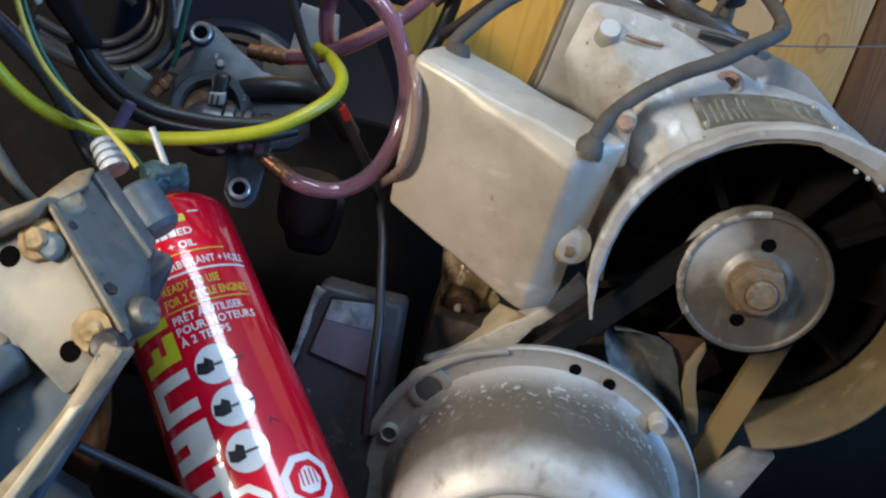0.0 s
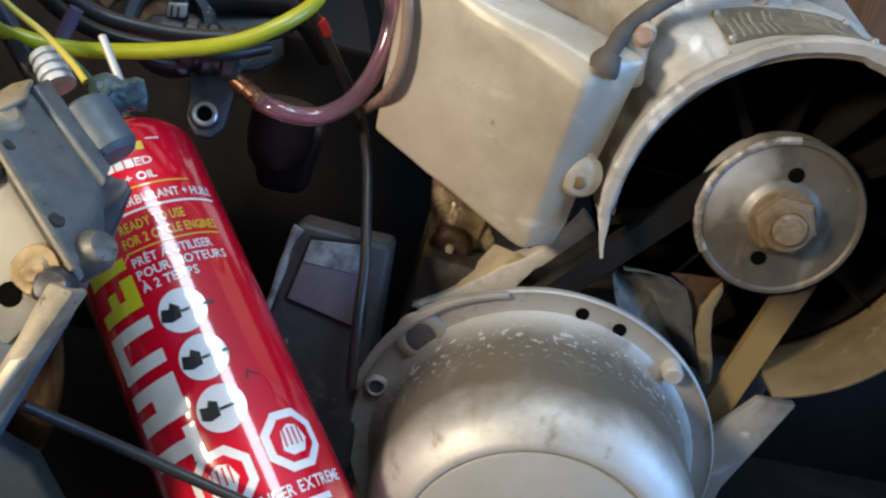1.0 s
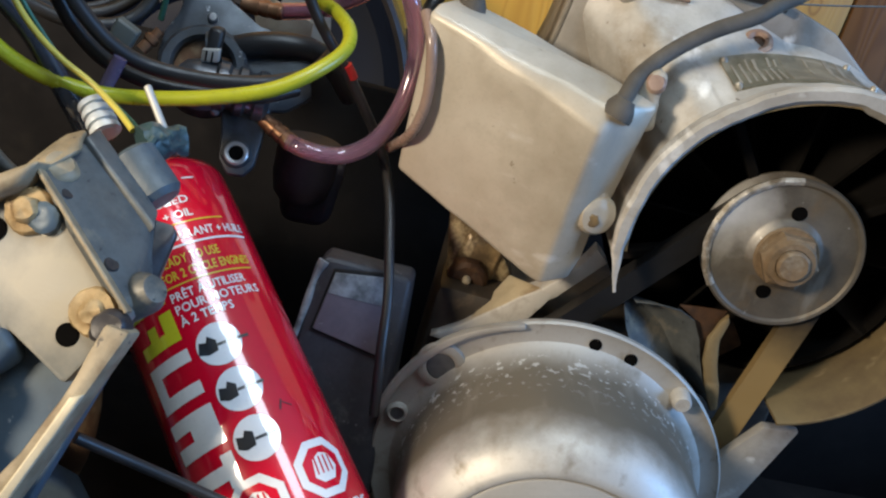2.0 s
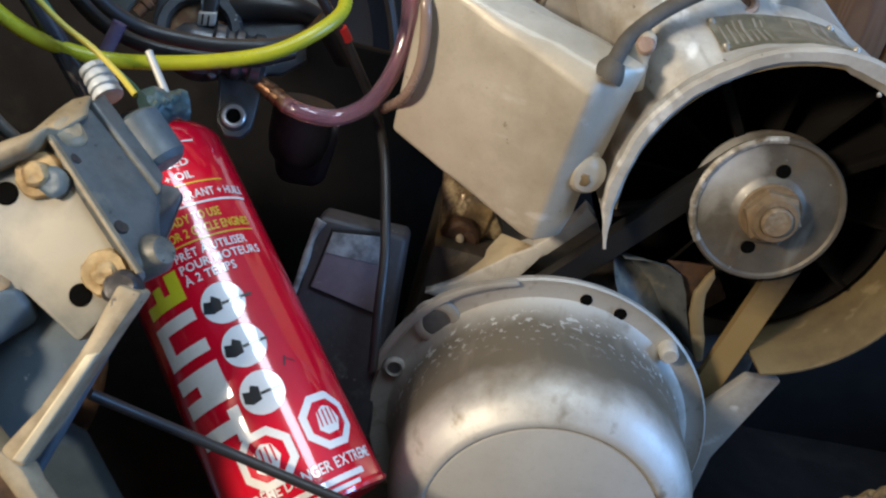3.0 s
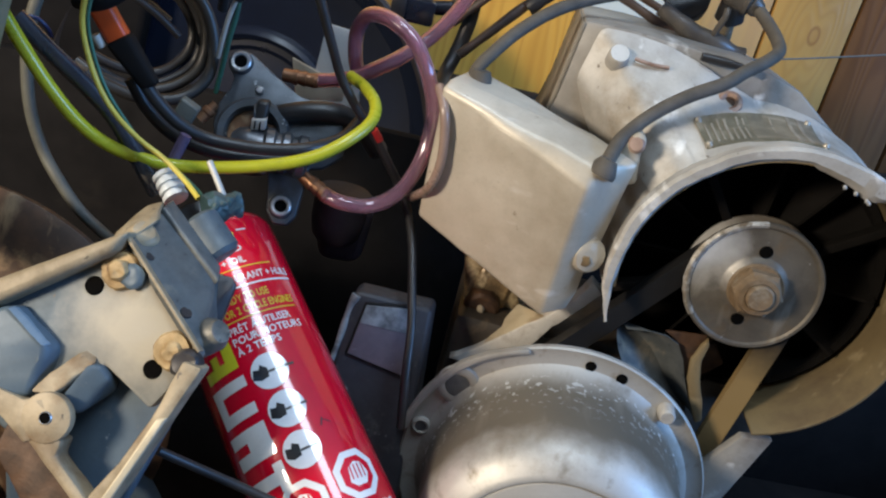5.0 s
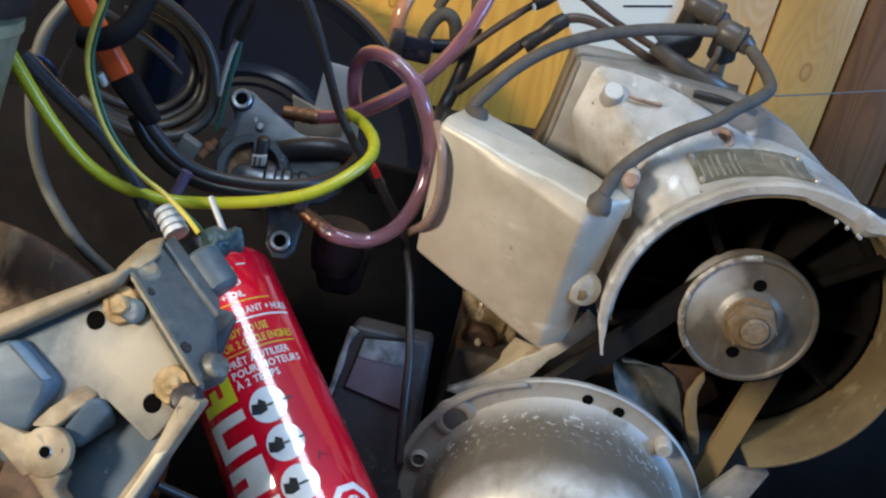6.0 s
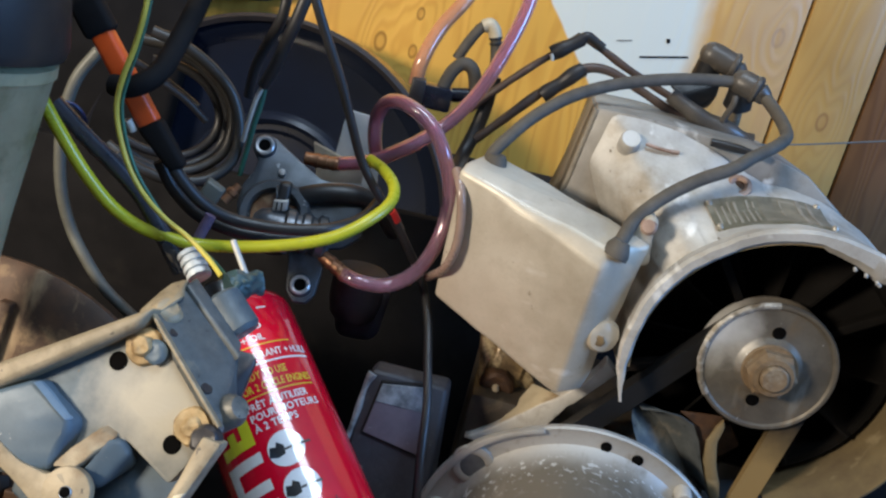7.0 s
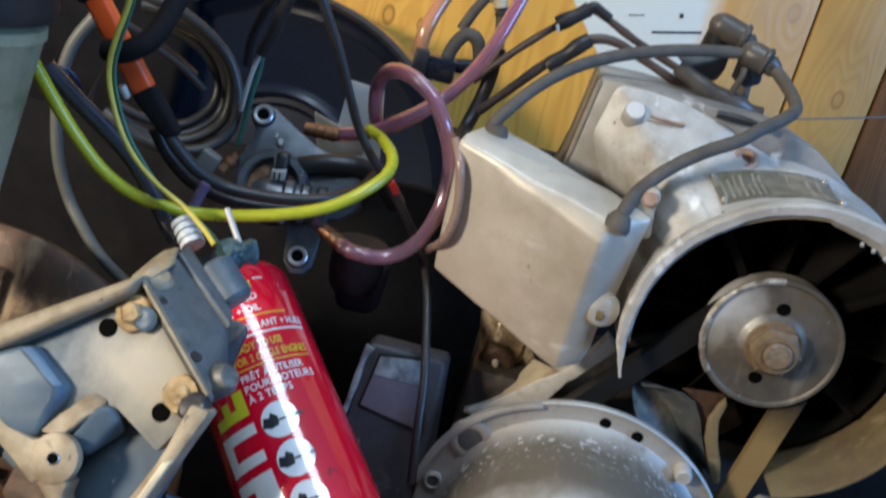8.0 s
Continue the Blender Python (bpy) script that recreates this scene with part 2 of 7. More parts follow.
DUSTLABEL = surface("dusty_label", (0.150, 0.120, 0.140), (0.095, 0.078, 0.092), 0.5, 0.0, 60, 500, (0.3, 0.7), 0.15, (0.14, 0.13, 0.135), (0.58, 0.72), 60, fleck=((0.25, 0.25, 0.25), 150, 0.67))
PVC = surface("pink_fuel_hose", (0.80, 0.47, 0.59), (0.70, 0.38, 0.50), 0.14, 0.0, 40, 500, (0.3, 0.7), 0.04, through_light=0.84, coat=1.0, rough_var=0.05)
PVC_AMBER = surface("amber_fuel_hose", (0.74, 0.36, 0.19), (0.60, 0.26, 0.13), 0.14, 0.0, 50, 500, (0.3, 0.7), 0.03, through_light=0.35, coat=0.6)
PVC_TAN = surface("tan_hose", (0.40, 0.29, 0.235), (0.31, 0.215, 0.175), 0.25, 0.0, 50, 500, (0.3, 0.7), 0.05, through_light=0.3)
YELLOW = surface("yellow_green_hose", (0.44, 0.435, 0.022), (0.35, 0.365, 0.019), 0.28, 0.0, 40, 400, (0.3, 0.7), 0.06, through_light=0.1, third=(0.26, 0.27, 0.03), third_at=(0.58, 0.8), third_scale=30)
WIRE_YELLOW = surface("yellow_wire", (0.60, 0.49, 0.075), (0.46, 0.37, 0.06), 0.4, 0.0, 90, 700, (0.3, 0.7), 0.05)
WIRE_GREEN = surface("green_wire", (0.04, 0.16, 0.11), (0.03, 0.11, 0.08), 0.4, 0.0, 90, 700, (0.3, 0.7), 0.05)
WIRE_WHITE = surface("white_wire", (0.55, 0.53, 0.46), (0.42, 0.40, 0.35), 0.45, 0.0, 90, 700, (0.3, 0.7), 0.05)
# paler blue that paints in the light on the boss's chamfer
CHAMFER = surface("lit_facet_blue", (0.20, 0.265, 0.32), (0.14, 0.19, 0.235), 0.5, 0.1, 40, 400, (0.35, 0.7), 0.15)
CASE_WHITE = surface("pale_soiled_alloy", (0.65, 0.645, 0.615), (0.50, 0.49, 0.46), 0.5, 0.2, 40, 500, (0.35, 0.7), 0.18, (0.30, 0.27, 0.23), (0.56, 0.76), 34, streak=((0.30, 0.28, 0.25), (1, 0.3, 1), 0.60))
BRACKET_GOLD = surface("ochre_crusted_bolt", (0.46, 0.33, 0.165), (0.27, 0.18, 0.08), 0.65, 0.1, 120, 600, (0.36, 0.66), 0.45, (0.15, 0.09, 0.045), (0.55, 0.70), 90)
HARNESS_BROWN = surface("brown_harness_sleeve", (0.085, 0.058, 0.046), (0.05, 0.034, 0.028), 0.42, 0.0, 70, 700, (0.3, 0.7), 0.1, (0.15, 0.12, 0.10), (0.6, 0.78), 60)
GREYHOSE = surface("grey_hose", (0.14, 0.14, 0.115), (0.09, 0.09, 0.075), 0.45, 0.0, 60, 500, (0.3, 0.7), 0.08)
BLUETUBE = surface("smoky_blue_tube", (0.030, 0.036, 0.048), (0.018, 0.022, 0.030), 0.12, 0.0, 60, 500, (0.3, 0.7), 0.05, coat=1.0, coat_rough=0.06)
PURPLE = surface("purple_hose", (0.11, 0.08, 0.15), (0.07, 0.055, 0.10), 0.25, 0.0, 60, 500, (0.3, 0.7), 0.05)
ORANGE = surface("orange_plastic", (0.72, 0.092, 0.014), (0.60, 0.07, 0.012), 0.4, 0.0, 60, 500, (0.3, 0.7), 0.06)
PLUG = surface("pale_grey_rubber", (0.088, 0.120, 0.142), (0.048, 0.066, 0.080), 0.5, 0.0, 60, 500, (0.3, 0.7), 0.4, (0.17, 0.17, 0.155), (0.6, 0.78), 40)
TEAL = surface("teal_rubber", (0.045, 0.09, 0.10), (0.022, 0.048, 0.055), 0.45, 0.0, 80, 500, (0.3, 0.7), 0.5)
WHITEPLASTIC = surface("white_plastic", (0.62, 0.66, 0.68), (0.42, 0.46, 0.48), 0.4, 0.0, 80, 500, (0.3, 0.7), 0.1)
BOTTLE = surface("clouded_bottle", (0.35, 0.325, 0.20), (0.25, 0.23, 0.135), 0.45, 0.0, 22, 300, (0.35, 0.7), 0.2, (0.13, 0.13, 0.06), (0.54, 0.70), 24, fleck=((0.10, 0.095, 0.05), 60, 0.66))
RED = surface("red_enamel", (0.66, 0.0035, 0.024), (0.58, 0.003, 0.020), 0.22, 0.0, 20, 300, (0.3, 0.7), 0.02, coat=1.0, rough_var=0.04, coat_rough=0.055, coat_ior=1.75, specular=0.3, fleck=((0.30, 0.004, 0.012), 70, 0.72))
INK_WHITE = surface("white_print", (0.80, 0.79, 0.77), (0.74, 0.73, 0.71), 0.3, 0.0, 60, 500, (0.3, 0.7), 0.02, coat=1.0, rough_var=0.04, coat_rough=0.055, coat_ior=1.95)
INK_YELLOW = surface("yellow_print", (0.75, 0.55, 0.03), (0.68, 0.48, 0.03), 0.3, 0.0, 60, 500, (0.3, 0.7), 0.02, coat=1.0, rough_var=0.04, coat_rough=0.055, coat_ior=1.95)
INK_LIME = surface("lime_print", (0.70, 0.68, 0.03), (0.62, 0.60, 0.03), 0.3, 0.0, 60, 500, (0.3, 0.7), 0.02, coat=1.0, rough_var=0.04, coat_rough=0.055, coat_ior=1.95)
INK_BLACK = surface("black_print", (0.015, 0.015, 0.015), (0.01, 0.01, 0.01), 0.3, 0.0, 60, 500, (0.3, 0.7), 0.02, coat=1.0, rough_var=0.04, coat_rough=0.055, coat_ior=1.95)
PLATE = surface("etched_nameplate", (0.13, 0.125, 0.09), (0.26, 0.25, 0.20), 0.45, 0.3, 70, 600, (0.4, 0.65), 0.15)
PLATE_FADED = surface("faded_plate_field", (0.27, 0.255, 0.205), (0.17, 0.16, 0.125), 0.42, 0.4, 60, 600, (0.36, 0.66), 0.15, streak=((0.42, 0.40, 0.34), (0.3, 1, 1), 0.60))
BOLT_PINK = surface("rust_tinted_bolt", (0.42, 0.30, 0.24), (0.28, 0.185, 0.138), 0.5, 0.3, 90, 600, (0.35, 0.68), 0.3, (0.16, 0.075, 0.04), (0.56, 0.72), 60)
# grey that paints the shade of shallow recesses on flat discs
RECESS = surface("recess_shade", (0.115, 0.120, 0.125), (0.062, 0.064, 0.066), 0.5, 0.3, 60, 500, (0.35, 0.68), 0.3)
PULLEY_STEEL = surface("worn_pulley_steel", (0.150, 0.130, 0.102), (0.088, 0.076, 0.060), 0.50, 0.35, 42, 600, (0.35, 0.68), 0.22, (0.16, 0.110, 0.06), (0.52, 0.72), 30, fleck=((0.50, 0.49, 0.46), 110, 0.67), spot=((-0.0400, 0.0, 0.320), 0.020, 0.026, (0.56, 0.55, 0.52)), streak=((0.22, 0.20, 0.165), (1, 1, 0.3), 0.60))
RIM_CHIPS = surface("chipped_rim_metal", (0.50, 0.48, 0.44), (0.24, 0.21, 0.165), 0.45, 0.4, 90, 600, (0.42, 0.58), 0.4, (0.15, 0.125, 0.095), (0.54, 0.62), 70)
PLATE_BAR = surface("bare_plate_metal", (0.40, 0.38, 0.33), (0.28, 0.26, 0.22), 0.4, 0.5, 70, 600, (0.4, 0.65), 0.1)
LABEL_STRIP = surface("dusty_label_strip", (0.31, 0.325, 0.33), (0.10, 0.105, 0.11), 0.6, 0.0, 90, 500, (0.36, 0.64), 0.15)
# tan spot paints the lit, dusty right run; the left run's shade is black
BELT = surface("dusty_lit_belt", (0.0125, 0.0118, 0.0115), (0.0075, 0.0072, 0.0072), 0.55, 0.0, 60, 500, (0.3, 0.7), 0.2, specular=0.35, spot=((0.016, 0.010, 0.205), 0.050, 0.02, (0.21, 0.145, 0.062)))
SHEAVE = surface("brown_sheave", (0.135, 0.070, 0.036), (0.05, 0.031, 0.021), 0.6, 0.15, 22, 400, (0.34, 0.64), 0.3, (0.31, 0.21, 0.11), (0.57, 0.72), 26, streak=((0.30, 0.21, 0.12), (1, 1, 0.2), 0.58))
PAPER = surface("dusty_card", (0.40, 0.42, 0.43), (0.30, 0.32, 0.33), 0.7, 0.0, 40, 400, (0.3, 0.7), 0.1)
OILY = surface("oily_casting", (0.34, 0.235, 0.115), (0.11, 0.075, 0.04), 0.36, 0.2, 60, 500, (0.36, 0.62), 0.3, (0.55, 0.44, 0.26), (0.55, 0.68), 44)
CARD_TAN = surface("tan_card", (0.38, 0.33, 0.25), (0.28, 0.24, 0.18), 0.6, 0.0, 50, 400, (0.3, 0.7), 0.1)
CONCRETE = surface("grey_concrete", (0.22, 0.21, 0.20), (0.15, 0.145, 0.14), 0.85, 0.0, 6, 120, (0.3, 0.7), 0.3)
PLASTER = surface("dull_wallboard", (0.38, 0.33, 0.27), (0.30, 0.26, 0.21), 0.85, 0.0, 5, 90, (0.3, 0.7), 0.2)
CEILING = surface("whitewashed_ceiling", (0.70, 0.68, 0.64), (0.60, 0.58, 0.54), 0.9, 0.0, 5, 90, (0.3, 0.7), 0.2)
CLOTH = surface("brown_sacking", (0.24, 0.165, 0.075), (0.075, 0.055, 0.035), 0.9, 0.0, 60, 500, (0.35, 0.65), 0.8)
LINING = surface("dusty_duct_lining", (0.2232, 0.1674, 0.0856), (0.16, 0.1181, 0.0614), 0.5, 0.15, 18, 400, (0.35, 0.7), 0.10, (0.10, 0.066, 0.042), (0.52, 0.74), 11, streak=((0.32, 0.25, 0.14), (0.4, 1, 1), 0.60))
BLADE = surface("near_black_blade", (0.0093, 0.0084, 0.0076), (0.0061, 0.0056, 0.0053), 0.85, 0.0, 30, 300, (0.3, 0.7), 0.1, (0.020, 0.014, 0.011), (0.58, 0.76), 24, specular=0.05)

FLANGE = surface("dark_grey_casting", (0.120, 0.130, 0.130), (0.062, 0.069, 0.071), 0.45, 0.2, 45, 400, (0.38, 0.66), 0.4, (0.24, 0.215, 0.165), (0.53, 0.72), 40, fleck=((0.02, 0.022, 0.025), 90, 0.64))


def pine(name, light, dark, paint=None, knots=(), bold=0.6, core_tone=0.42, faded=None):
    """Varnished pine: growth rings stretched along the board, fine pores, optional white paint with a ragged edge."""
    m = bpy.data.materials.new(name)
    m.use_nodes = True
    nt = m.node_tree
    n, l = nt.nodes, nt.links
    p = n["Principled BSDF"]
    tc = n.new("ShaderNodeTexCoord")
    info = n.new("ShaderNodeObjectInfo")
    shift = n.new("ShaderNodeVectorMath")
    l.new(tc.outputs["Object"], shift.inputs[0])
    comb = n.new("ShaderNodeCombineXYZ")
    l.new(ramp_out(nt, info.outputs["Random"], 0.0, 9.0), comb.inputs[2])
    l.new(comb.outputs[0], shift.inputs[1])
    mp = n.new("ShaderNodeMapping")
    mp.inputs["Scale"].default_value = (1, 1, 0.12)
    l.new(shift.outputs[0], mp.inputs["Vector"])
    warp = n.new("ShaderNodeTexNoise")
    warp.inputs["Scale"].default_value, warp.inputs["Detail"].default_value = 14.0, 2.0
    l.new(mp.outputs[0], warp.inputs["Vector"])
    rings = n.new("ShaderNodeMath")
    rings.operation = "MULTIPLY"
    rings.inputs[1].default_value = 85.0
    field, cores = warp.outputs["Fac"], None
    for kx, kz, kr in knots:
        # the rings bend round a knot and close up on its dark core
        off = n.new("ShaderNodeVectorMath")
        off.operation = "SUBTRACT"
        l.new(tc.outputs["Object"], off.inputs[0])
        off.inputs[1].default_value = (kx, 0, kz)
        flat = n.new("ShaderNodeVectorMath")
        flat.operation = "MULTIPLY"
        l.new(off.outputs[0], flat.inputs[0])
        flat.inputs[1].default_value = (1, 0, 0.62)
        far = n.new("ShaderNodeVectorMath")
        far.operation = "LENGTH"
        l.new(flat.outputs[0], far.inputs[0])
        swell = n.new("ShaderNodeMapRange")
        swell.interpolation_type = "SMOOTHSTEP"
        swell.inputs["From Min"].default_value, swell.inputs["From Max"].default_value = 0.0, kr * 6
        swell.inputs["To Min"].default_value, swell.inputs["To Max"].default_value = 0.20, 0.0
        l.new(far.outputs["Value"], swell.inputs["Value"])
        total = n.new("ShaderNodeMath")
        l.new(field, total.inputs[0])
        l.new(swell.outputs["Result"], total.inputs[1])
        field = total.outputs[0]
        core = n.new("ShaderNodeMapRange")
        core.inputs["From Min"].default_value, core.inputs["From Max"].default_value = kr * 1.05, kr * 0.75
        l.new(far.outputs["Value"], core.inputs["Value"])
        rim = n.new("ShaderNodeMapRange")
        rim.inputs["From Min"].default_value, rim.inputs["From Max"].default_value = kr * 0.45, kr * 0.85
        rim.inputs["To Min"].default_value = 0.25
        l.new(far.outputs["Value"], rim.inputs["Value"])
        ringed = n.new("ShaderNodeMath")
        ringed.operation = "MULTIPLY"
        l.new(core.outputs["Result"], ringed.inputs[0])
        l.new(rim.outputs["Result"], ringed.inputs[1])
        if cores is None:
            cores = ringed.outputs[0]
        else:
            most = n.new("ShaderNodeMath")
            most.operation = "MAXIMUM"
            l.new(cores, most.inputs[0])
            l.new(ringed.outputs[0], most.inputs[1])
            cores = most.outputs[0]
    l.new(field, rings.inputs[0])
    wave = n.new("ShaderNodeMath")
    wave.operation = "SINE"
    l.new(rings.outputs[0], wave.inputs[0])
    r = n.new("ShaderNodeMapRange")
    r.inputs["From Min"].default_value, r.inputs["From Max"].default_value = -0.3, 1.2
    r.inputs["To Max"].default_value = bold
    l.new(wave.outputs[0], r.inputs["Value"])
    mix = n.new("ShaderNodeMix")
    mix.data_type = "RGBA"
    l.new(r.outputs["Result"], mix.inputs["Factor"])
    mix.inputs[6].default_value, mix.inputs[7].default_value = (*light, 1), (*dark, 1)
    broad = n.new("ShaderNodeTexNoise")
    broad.inputs["Scale"].default_value = 6.0
    l.new(shift.outputs[0], broad.inputs["Vector"])
    hsv = n.new("ShaderNodeHueSaturation")
    add = n.new("ShaderNodeMath")
    l.new(ramp_out(nt, broad.outputs["Fac"], 0.5, 1.25), add.inputs[0])
    l.new(ramp_out(nt, info.outputs["Random"], -0.12, 0.22), add.inputs[1])
    l.new(add.outputs[0], hsv.inputs["Value"])
    l.new(mix.outputs[2], hsv.inputs["Color"])
    col = hsv.outputs[0]
    if cores is not None:
        km = n.new("ShaderNodeMix")
        km.data_type = "RGBA"
        l.new(cores, km.inputs["Factor"])
        l.new(col, km.inputs[6])
        km.inputs[7].default_value = (dark[0] * core_tone, dark[1] * core_tone * 0.9, dark[2] * core_tone, 1)
        col = km.outputs[2]
    sep = n.new("ShaderNodeSeparateXYZ")
    l.new(tc.outputs["Object"], sep.inputs[0])
    if faded:
        # bleached and less varnished beyond one place along the wall
        out = n.new("ShaderNodeMapRange")
        out.inputs["From Min"].default_value, out.inputs["From Max"].default_value = faded[0], faded[0] + 0.06
        out.inputs["To Max"].default_value = 0.65
        l.new(sep.outputs["X"], out.inputs["Value"])
        fm = n.new("ShaderNodeMix")
        fm.data_type = "RGBA"
        l.new(out.outputs["Result"], fm.inputs["Factor"])
        l.new(col, fm.inputs[6])
        fm.inputs[7].default_value = (*faded[1], 1)
        col = fm.outputs[2]
    if paint:
        rag = n.new("ShaderNodeTexNoise")
        rag.inputs["Scale"].default_value, rag.inputs["Detail"].default_value = 9.0, 5.0
        l.new(tc.outputs["Object"], rag.inputs["Vector"])
        edge = n.new("ShaderNodeMath")
        edge.operation = "MULTIPLY_ADD"
        edge.inputs[1].default_value = 0.055
        l.new(rag.outputs["Fac"], edge.inputs[0])
        l.new(sep.outputs["X"], edge.inputs[2])
        cover = n.new("ShaderNodeMapRange")
        cover.inputs["From Min"].default_value, cover.inputs["From Max"].default_value = paint[0] + 0.035, paint[0] + 0.005
        l.new(edge.outputs[0], cover.inputs["Value"])
        low = n.new("ShaderNodeMath")
        low.operation = "MULTIPLY_ADD"
        low.inputs[1].default_value = 0.012
        slant = n.new("ShaderNodeMath")
        slant.operation = "MULTIPLY_ADD"
        slant.inputs[1].default_value = 0.83
        l.new(sep.outputs["Z"], slant.inputs[0])
        l.new(sep.outputs["X"], slant.inputs[2])
        l.new(rag.outputs["Fac"], low.inputs[0])
        l.new(slant.outputs[0], low.inputs[2])
        under = n.new("ShaderNodeMapRange")
        under.inputs["From Min"].default_value, under.inputs["From Max"].default_value = paint[1], paint[1] + 0.004
        l.new(low.outputs[0], under.inputs["Value"])
        lean = n.new("ShaderNodeMath")
        lean.operation = "MULTIPLY_ADD"
        lean.inputs[1].default_value = 0.27
        l.new(sep.outputs["Z"], lean.inputs[0])
        l.new(sep.outputs["X"], lean.inputs[2])
        upright = n.new("ShaderNodeMapRange")
        upright.inputs["From Min"].default_value, upright.inputs["From Max"].default_value = paint[2], paint[2] + 0.003
        l.new(lean.outputs[0], upright.inputs["Value"])
        foot_edge = n.new("ShaderNodeMath")
        foot_edge.operation = "MULTIPLY"
        l.new(under.outputs["Result"], foot_edge.inputs[0])
        l.new(upright.outputs["Result"], foot_edge.inputs[1])
        both = n.new("ShaderNodeMath")
        both.operation = "MULTIPLY"
        l.new(cover.outputs["Result"], both.inputs[0])
        l.new(foot_edge.outputs[0], both.inputs[1])
        pm = n.new("ShaderNodeMix")
        pm.data_type = "RGBA"
        l.new(both.outputs[0], pm.inputs["Factor"])
        l.new(col, pm.inputs[6])
        pm.inputs[7].default_value = (0.72, 0.715, 0.60, 1)
        col = pm.outputs[2]
    l.new(col, p.inputs["Base Color"])
    p.inputs["Roughness"].default_value = 0.38
    b = n.new("ShaderNodeBump")
    b.inputs["Strength"].default_value, b.inputs["Distance"].default_value = 0.12, 0.001
    l.new(wave.outputs[0], b.inputs["Height"])
    l.new(b.outputs[0], p.inputs["Normal"])
    return m


PINE = pine("varnished_pine", (0.78, 0.40, 0.072), (0.62, 0.27, 0.042))
PINE_PALE = pine("pale_pine", (0.62, 0.355, 0.100), (0.50, 0.255, 0.066), knots=((0.009, 0.816, 0.0085),), bold=0.4, core_tone=0.6)
# brown boards at the right; the shade on them is in this tone too
PINE_DARK = pine("dark_shaded_pine", (0.17, 0.080, 0.031), (0.10, 0.044, 0.018))
PINE_PAINTED = pine("part_painted_pine", (0.74, 0.385, 0.066), (0.56, 0.24, 0.036), paint=(0.312, 0.846, 0.3475),
                    knots=((-0.0838, 0.785, 0.0085), (-0.0416, 0.829, 0.0055), (-0.0418, 0.782, 0.0060), (0.3993, 0.903, 0.0085)),
                    bold=0.5, core_tone=0.5, faded=(0.30, (0.52, 0.315, 0.145)))


# ---- shapes ----
def sharp_bevel(bm, width, segments=2, angle=0.5):
    edges = [e for e in bm.edges if len(e.link_faces) == 2 and e.calc_face_angle(0) > angle]
    if edges and width:
        bmesh.ops.bevel(bm, geom=edges, offset=width, segments=segments, affect="EDGES", profile=0.5, clamp_overlap=True)
    return bm


def link_bm(name, bm, material, parent=None, label="", smooth=True):
    bmesh.ops.recalc_face_normals(bm, faces=bm.faces)
    me = bpy.data.meshes.new(name)
    if smooth:
        for f in bm.faces:
            f.smooth = True
        for e in bm.edges:
            if len(e.link_faces) == 2 and e.calc_face_angle(0) > 0.6:
                e.smooth = False
    bm.to_mesh(me)
    bm.free()
    me.materials.append(material)
    ob = new(name, me)
    if parent is not None:
        ob.parent = parent
    if label:
        ob["label"] = label
    return ob


def part(name, bm, material, parent, label=""):
    return link_bm(name, bm, material, parent, label)


def thing(name, place, label, category, group=""):
    ob = new(name)
    ob.empty_display_size = 0.02
    ob.matrix_world = place
    return tagged(ob, label, category, group)


def prism(poly, y0, y1, bevel=0.0015, bm=None):
    """A polygon in x, z pushed from y0 to y1."""
    bm = bm or bmesh.new()
    own = bmesh.new()
    a = [own.verts.new((x, y0, z)) for x, z in poly]
    b = [own.verts.new((x, y1, z)) for x, z in poly]
    own.faces.new(a)
    own.faces.new(b[::-1])
    for i in range(len(poly)):
        j = (i + 1) % len(poly)
        own.faces.new((a[j], a[i], b[i], b[j]))
    bmesh.ops.recalc_face_normals(own, faces=own.faces)
    sharp_bevel(own, bevel)
    return merge(bm, own)


def merge(bm, own):
    me = bpy.data.meshes.new("scratch")
    own.to_mesh(me)
    own.free()
    bm.from_mesh(me)
    bpy.data.meshes.remove(me)
    return bm


def hexa(corners, bevel=0.003, segments=3, bm=None):
    """Eight corners: four in front, four behind, in the same order."""
    bm = bm or bmesh.new()
    own = bmesh.new()
    v = [own.verts.new(c) for c in corners]
    for q in ((0, 1, 2, 3), (7, 6, 5, 4), (0, 4, 5, 1), (1, 5, 6, 2), (2, 6, 7, 3), (3, 7, 4, 0)):
        own.faces.new([v[i] for i in q])
    bmesh.ops.recalc_face_normals(own, faces=own.faces)
    sharp_bevel(own, bevel, segments)
    return merge(bm, own)


def block(x0, x1, y0, y1, z0, z1, bevel=0.002, bm=None):
    return hexa([(x0, y0, z0), (x1, y0, z0), (x1, y0, z1), (x0, y0, z1), (x0, y1, z0), (x1, y1, z0), (x1, y1, z1), (x0, y1, z1)], bevel, 2, bm)


def hull(points, bevel):
    bm = bmesh.new()
    for q in points:
        bm.verts.new(q)
    bmesh.ops.convex_hull(bm, input=bm.verts)
    bmesh.ops.dissolve_limit(bm, angle_limit=0.05, verts=bm.verts, edges=bm.edges)
    return sharp_bevel(bm, bevel, 3)


def basis(d):
    d = Vector(d).normalized()
    u = d.cross(Vector((0, 0, 1)))
    if u.length < 1e-3:
        u = Vector((1, 0, 0))
    u.normalize()
    return d, u, u.cross(d)


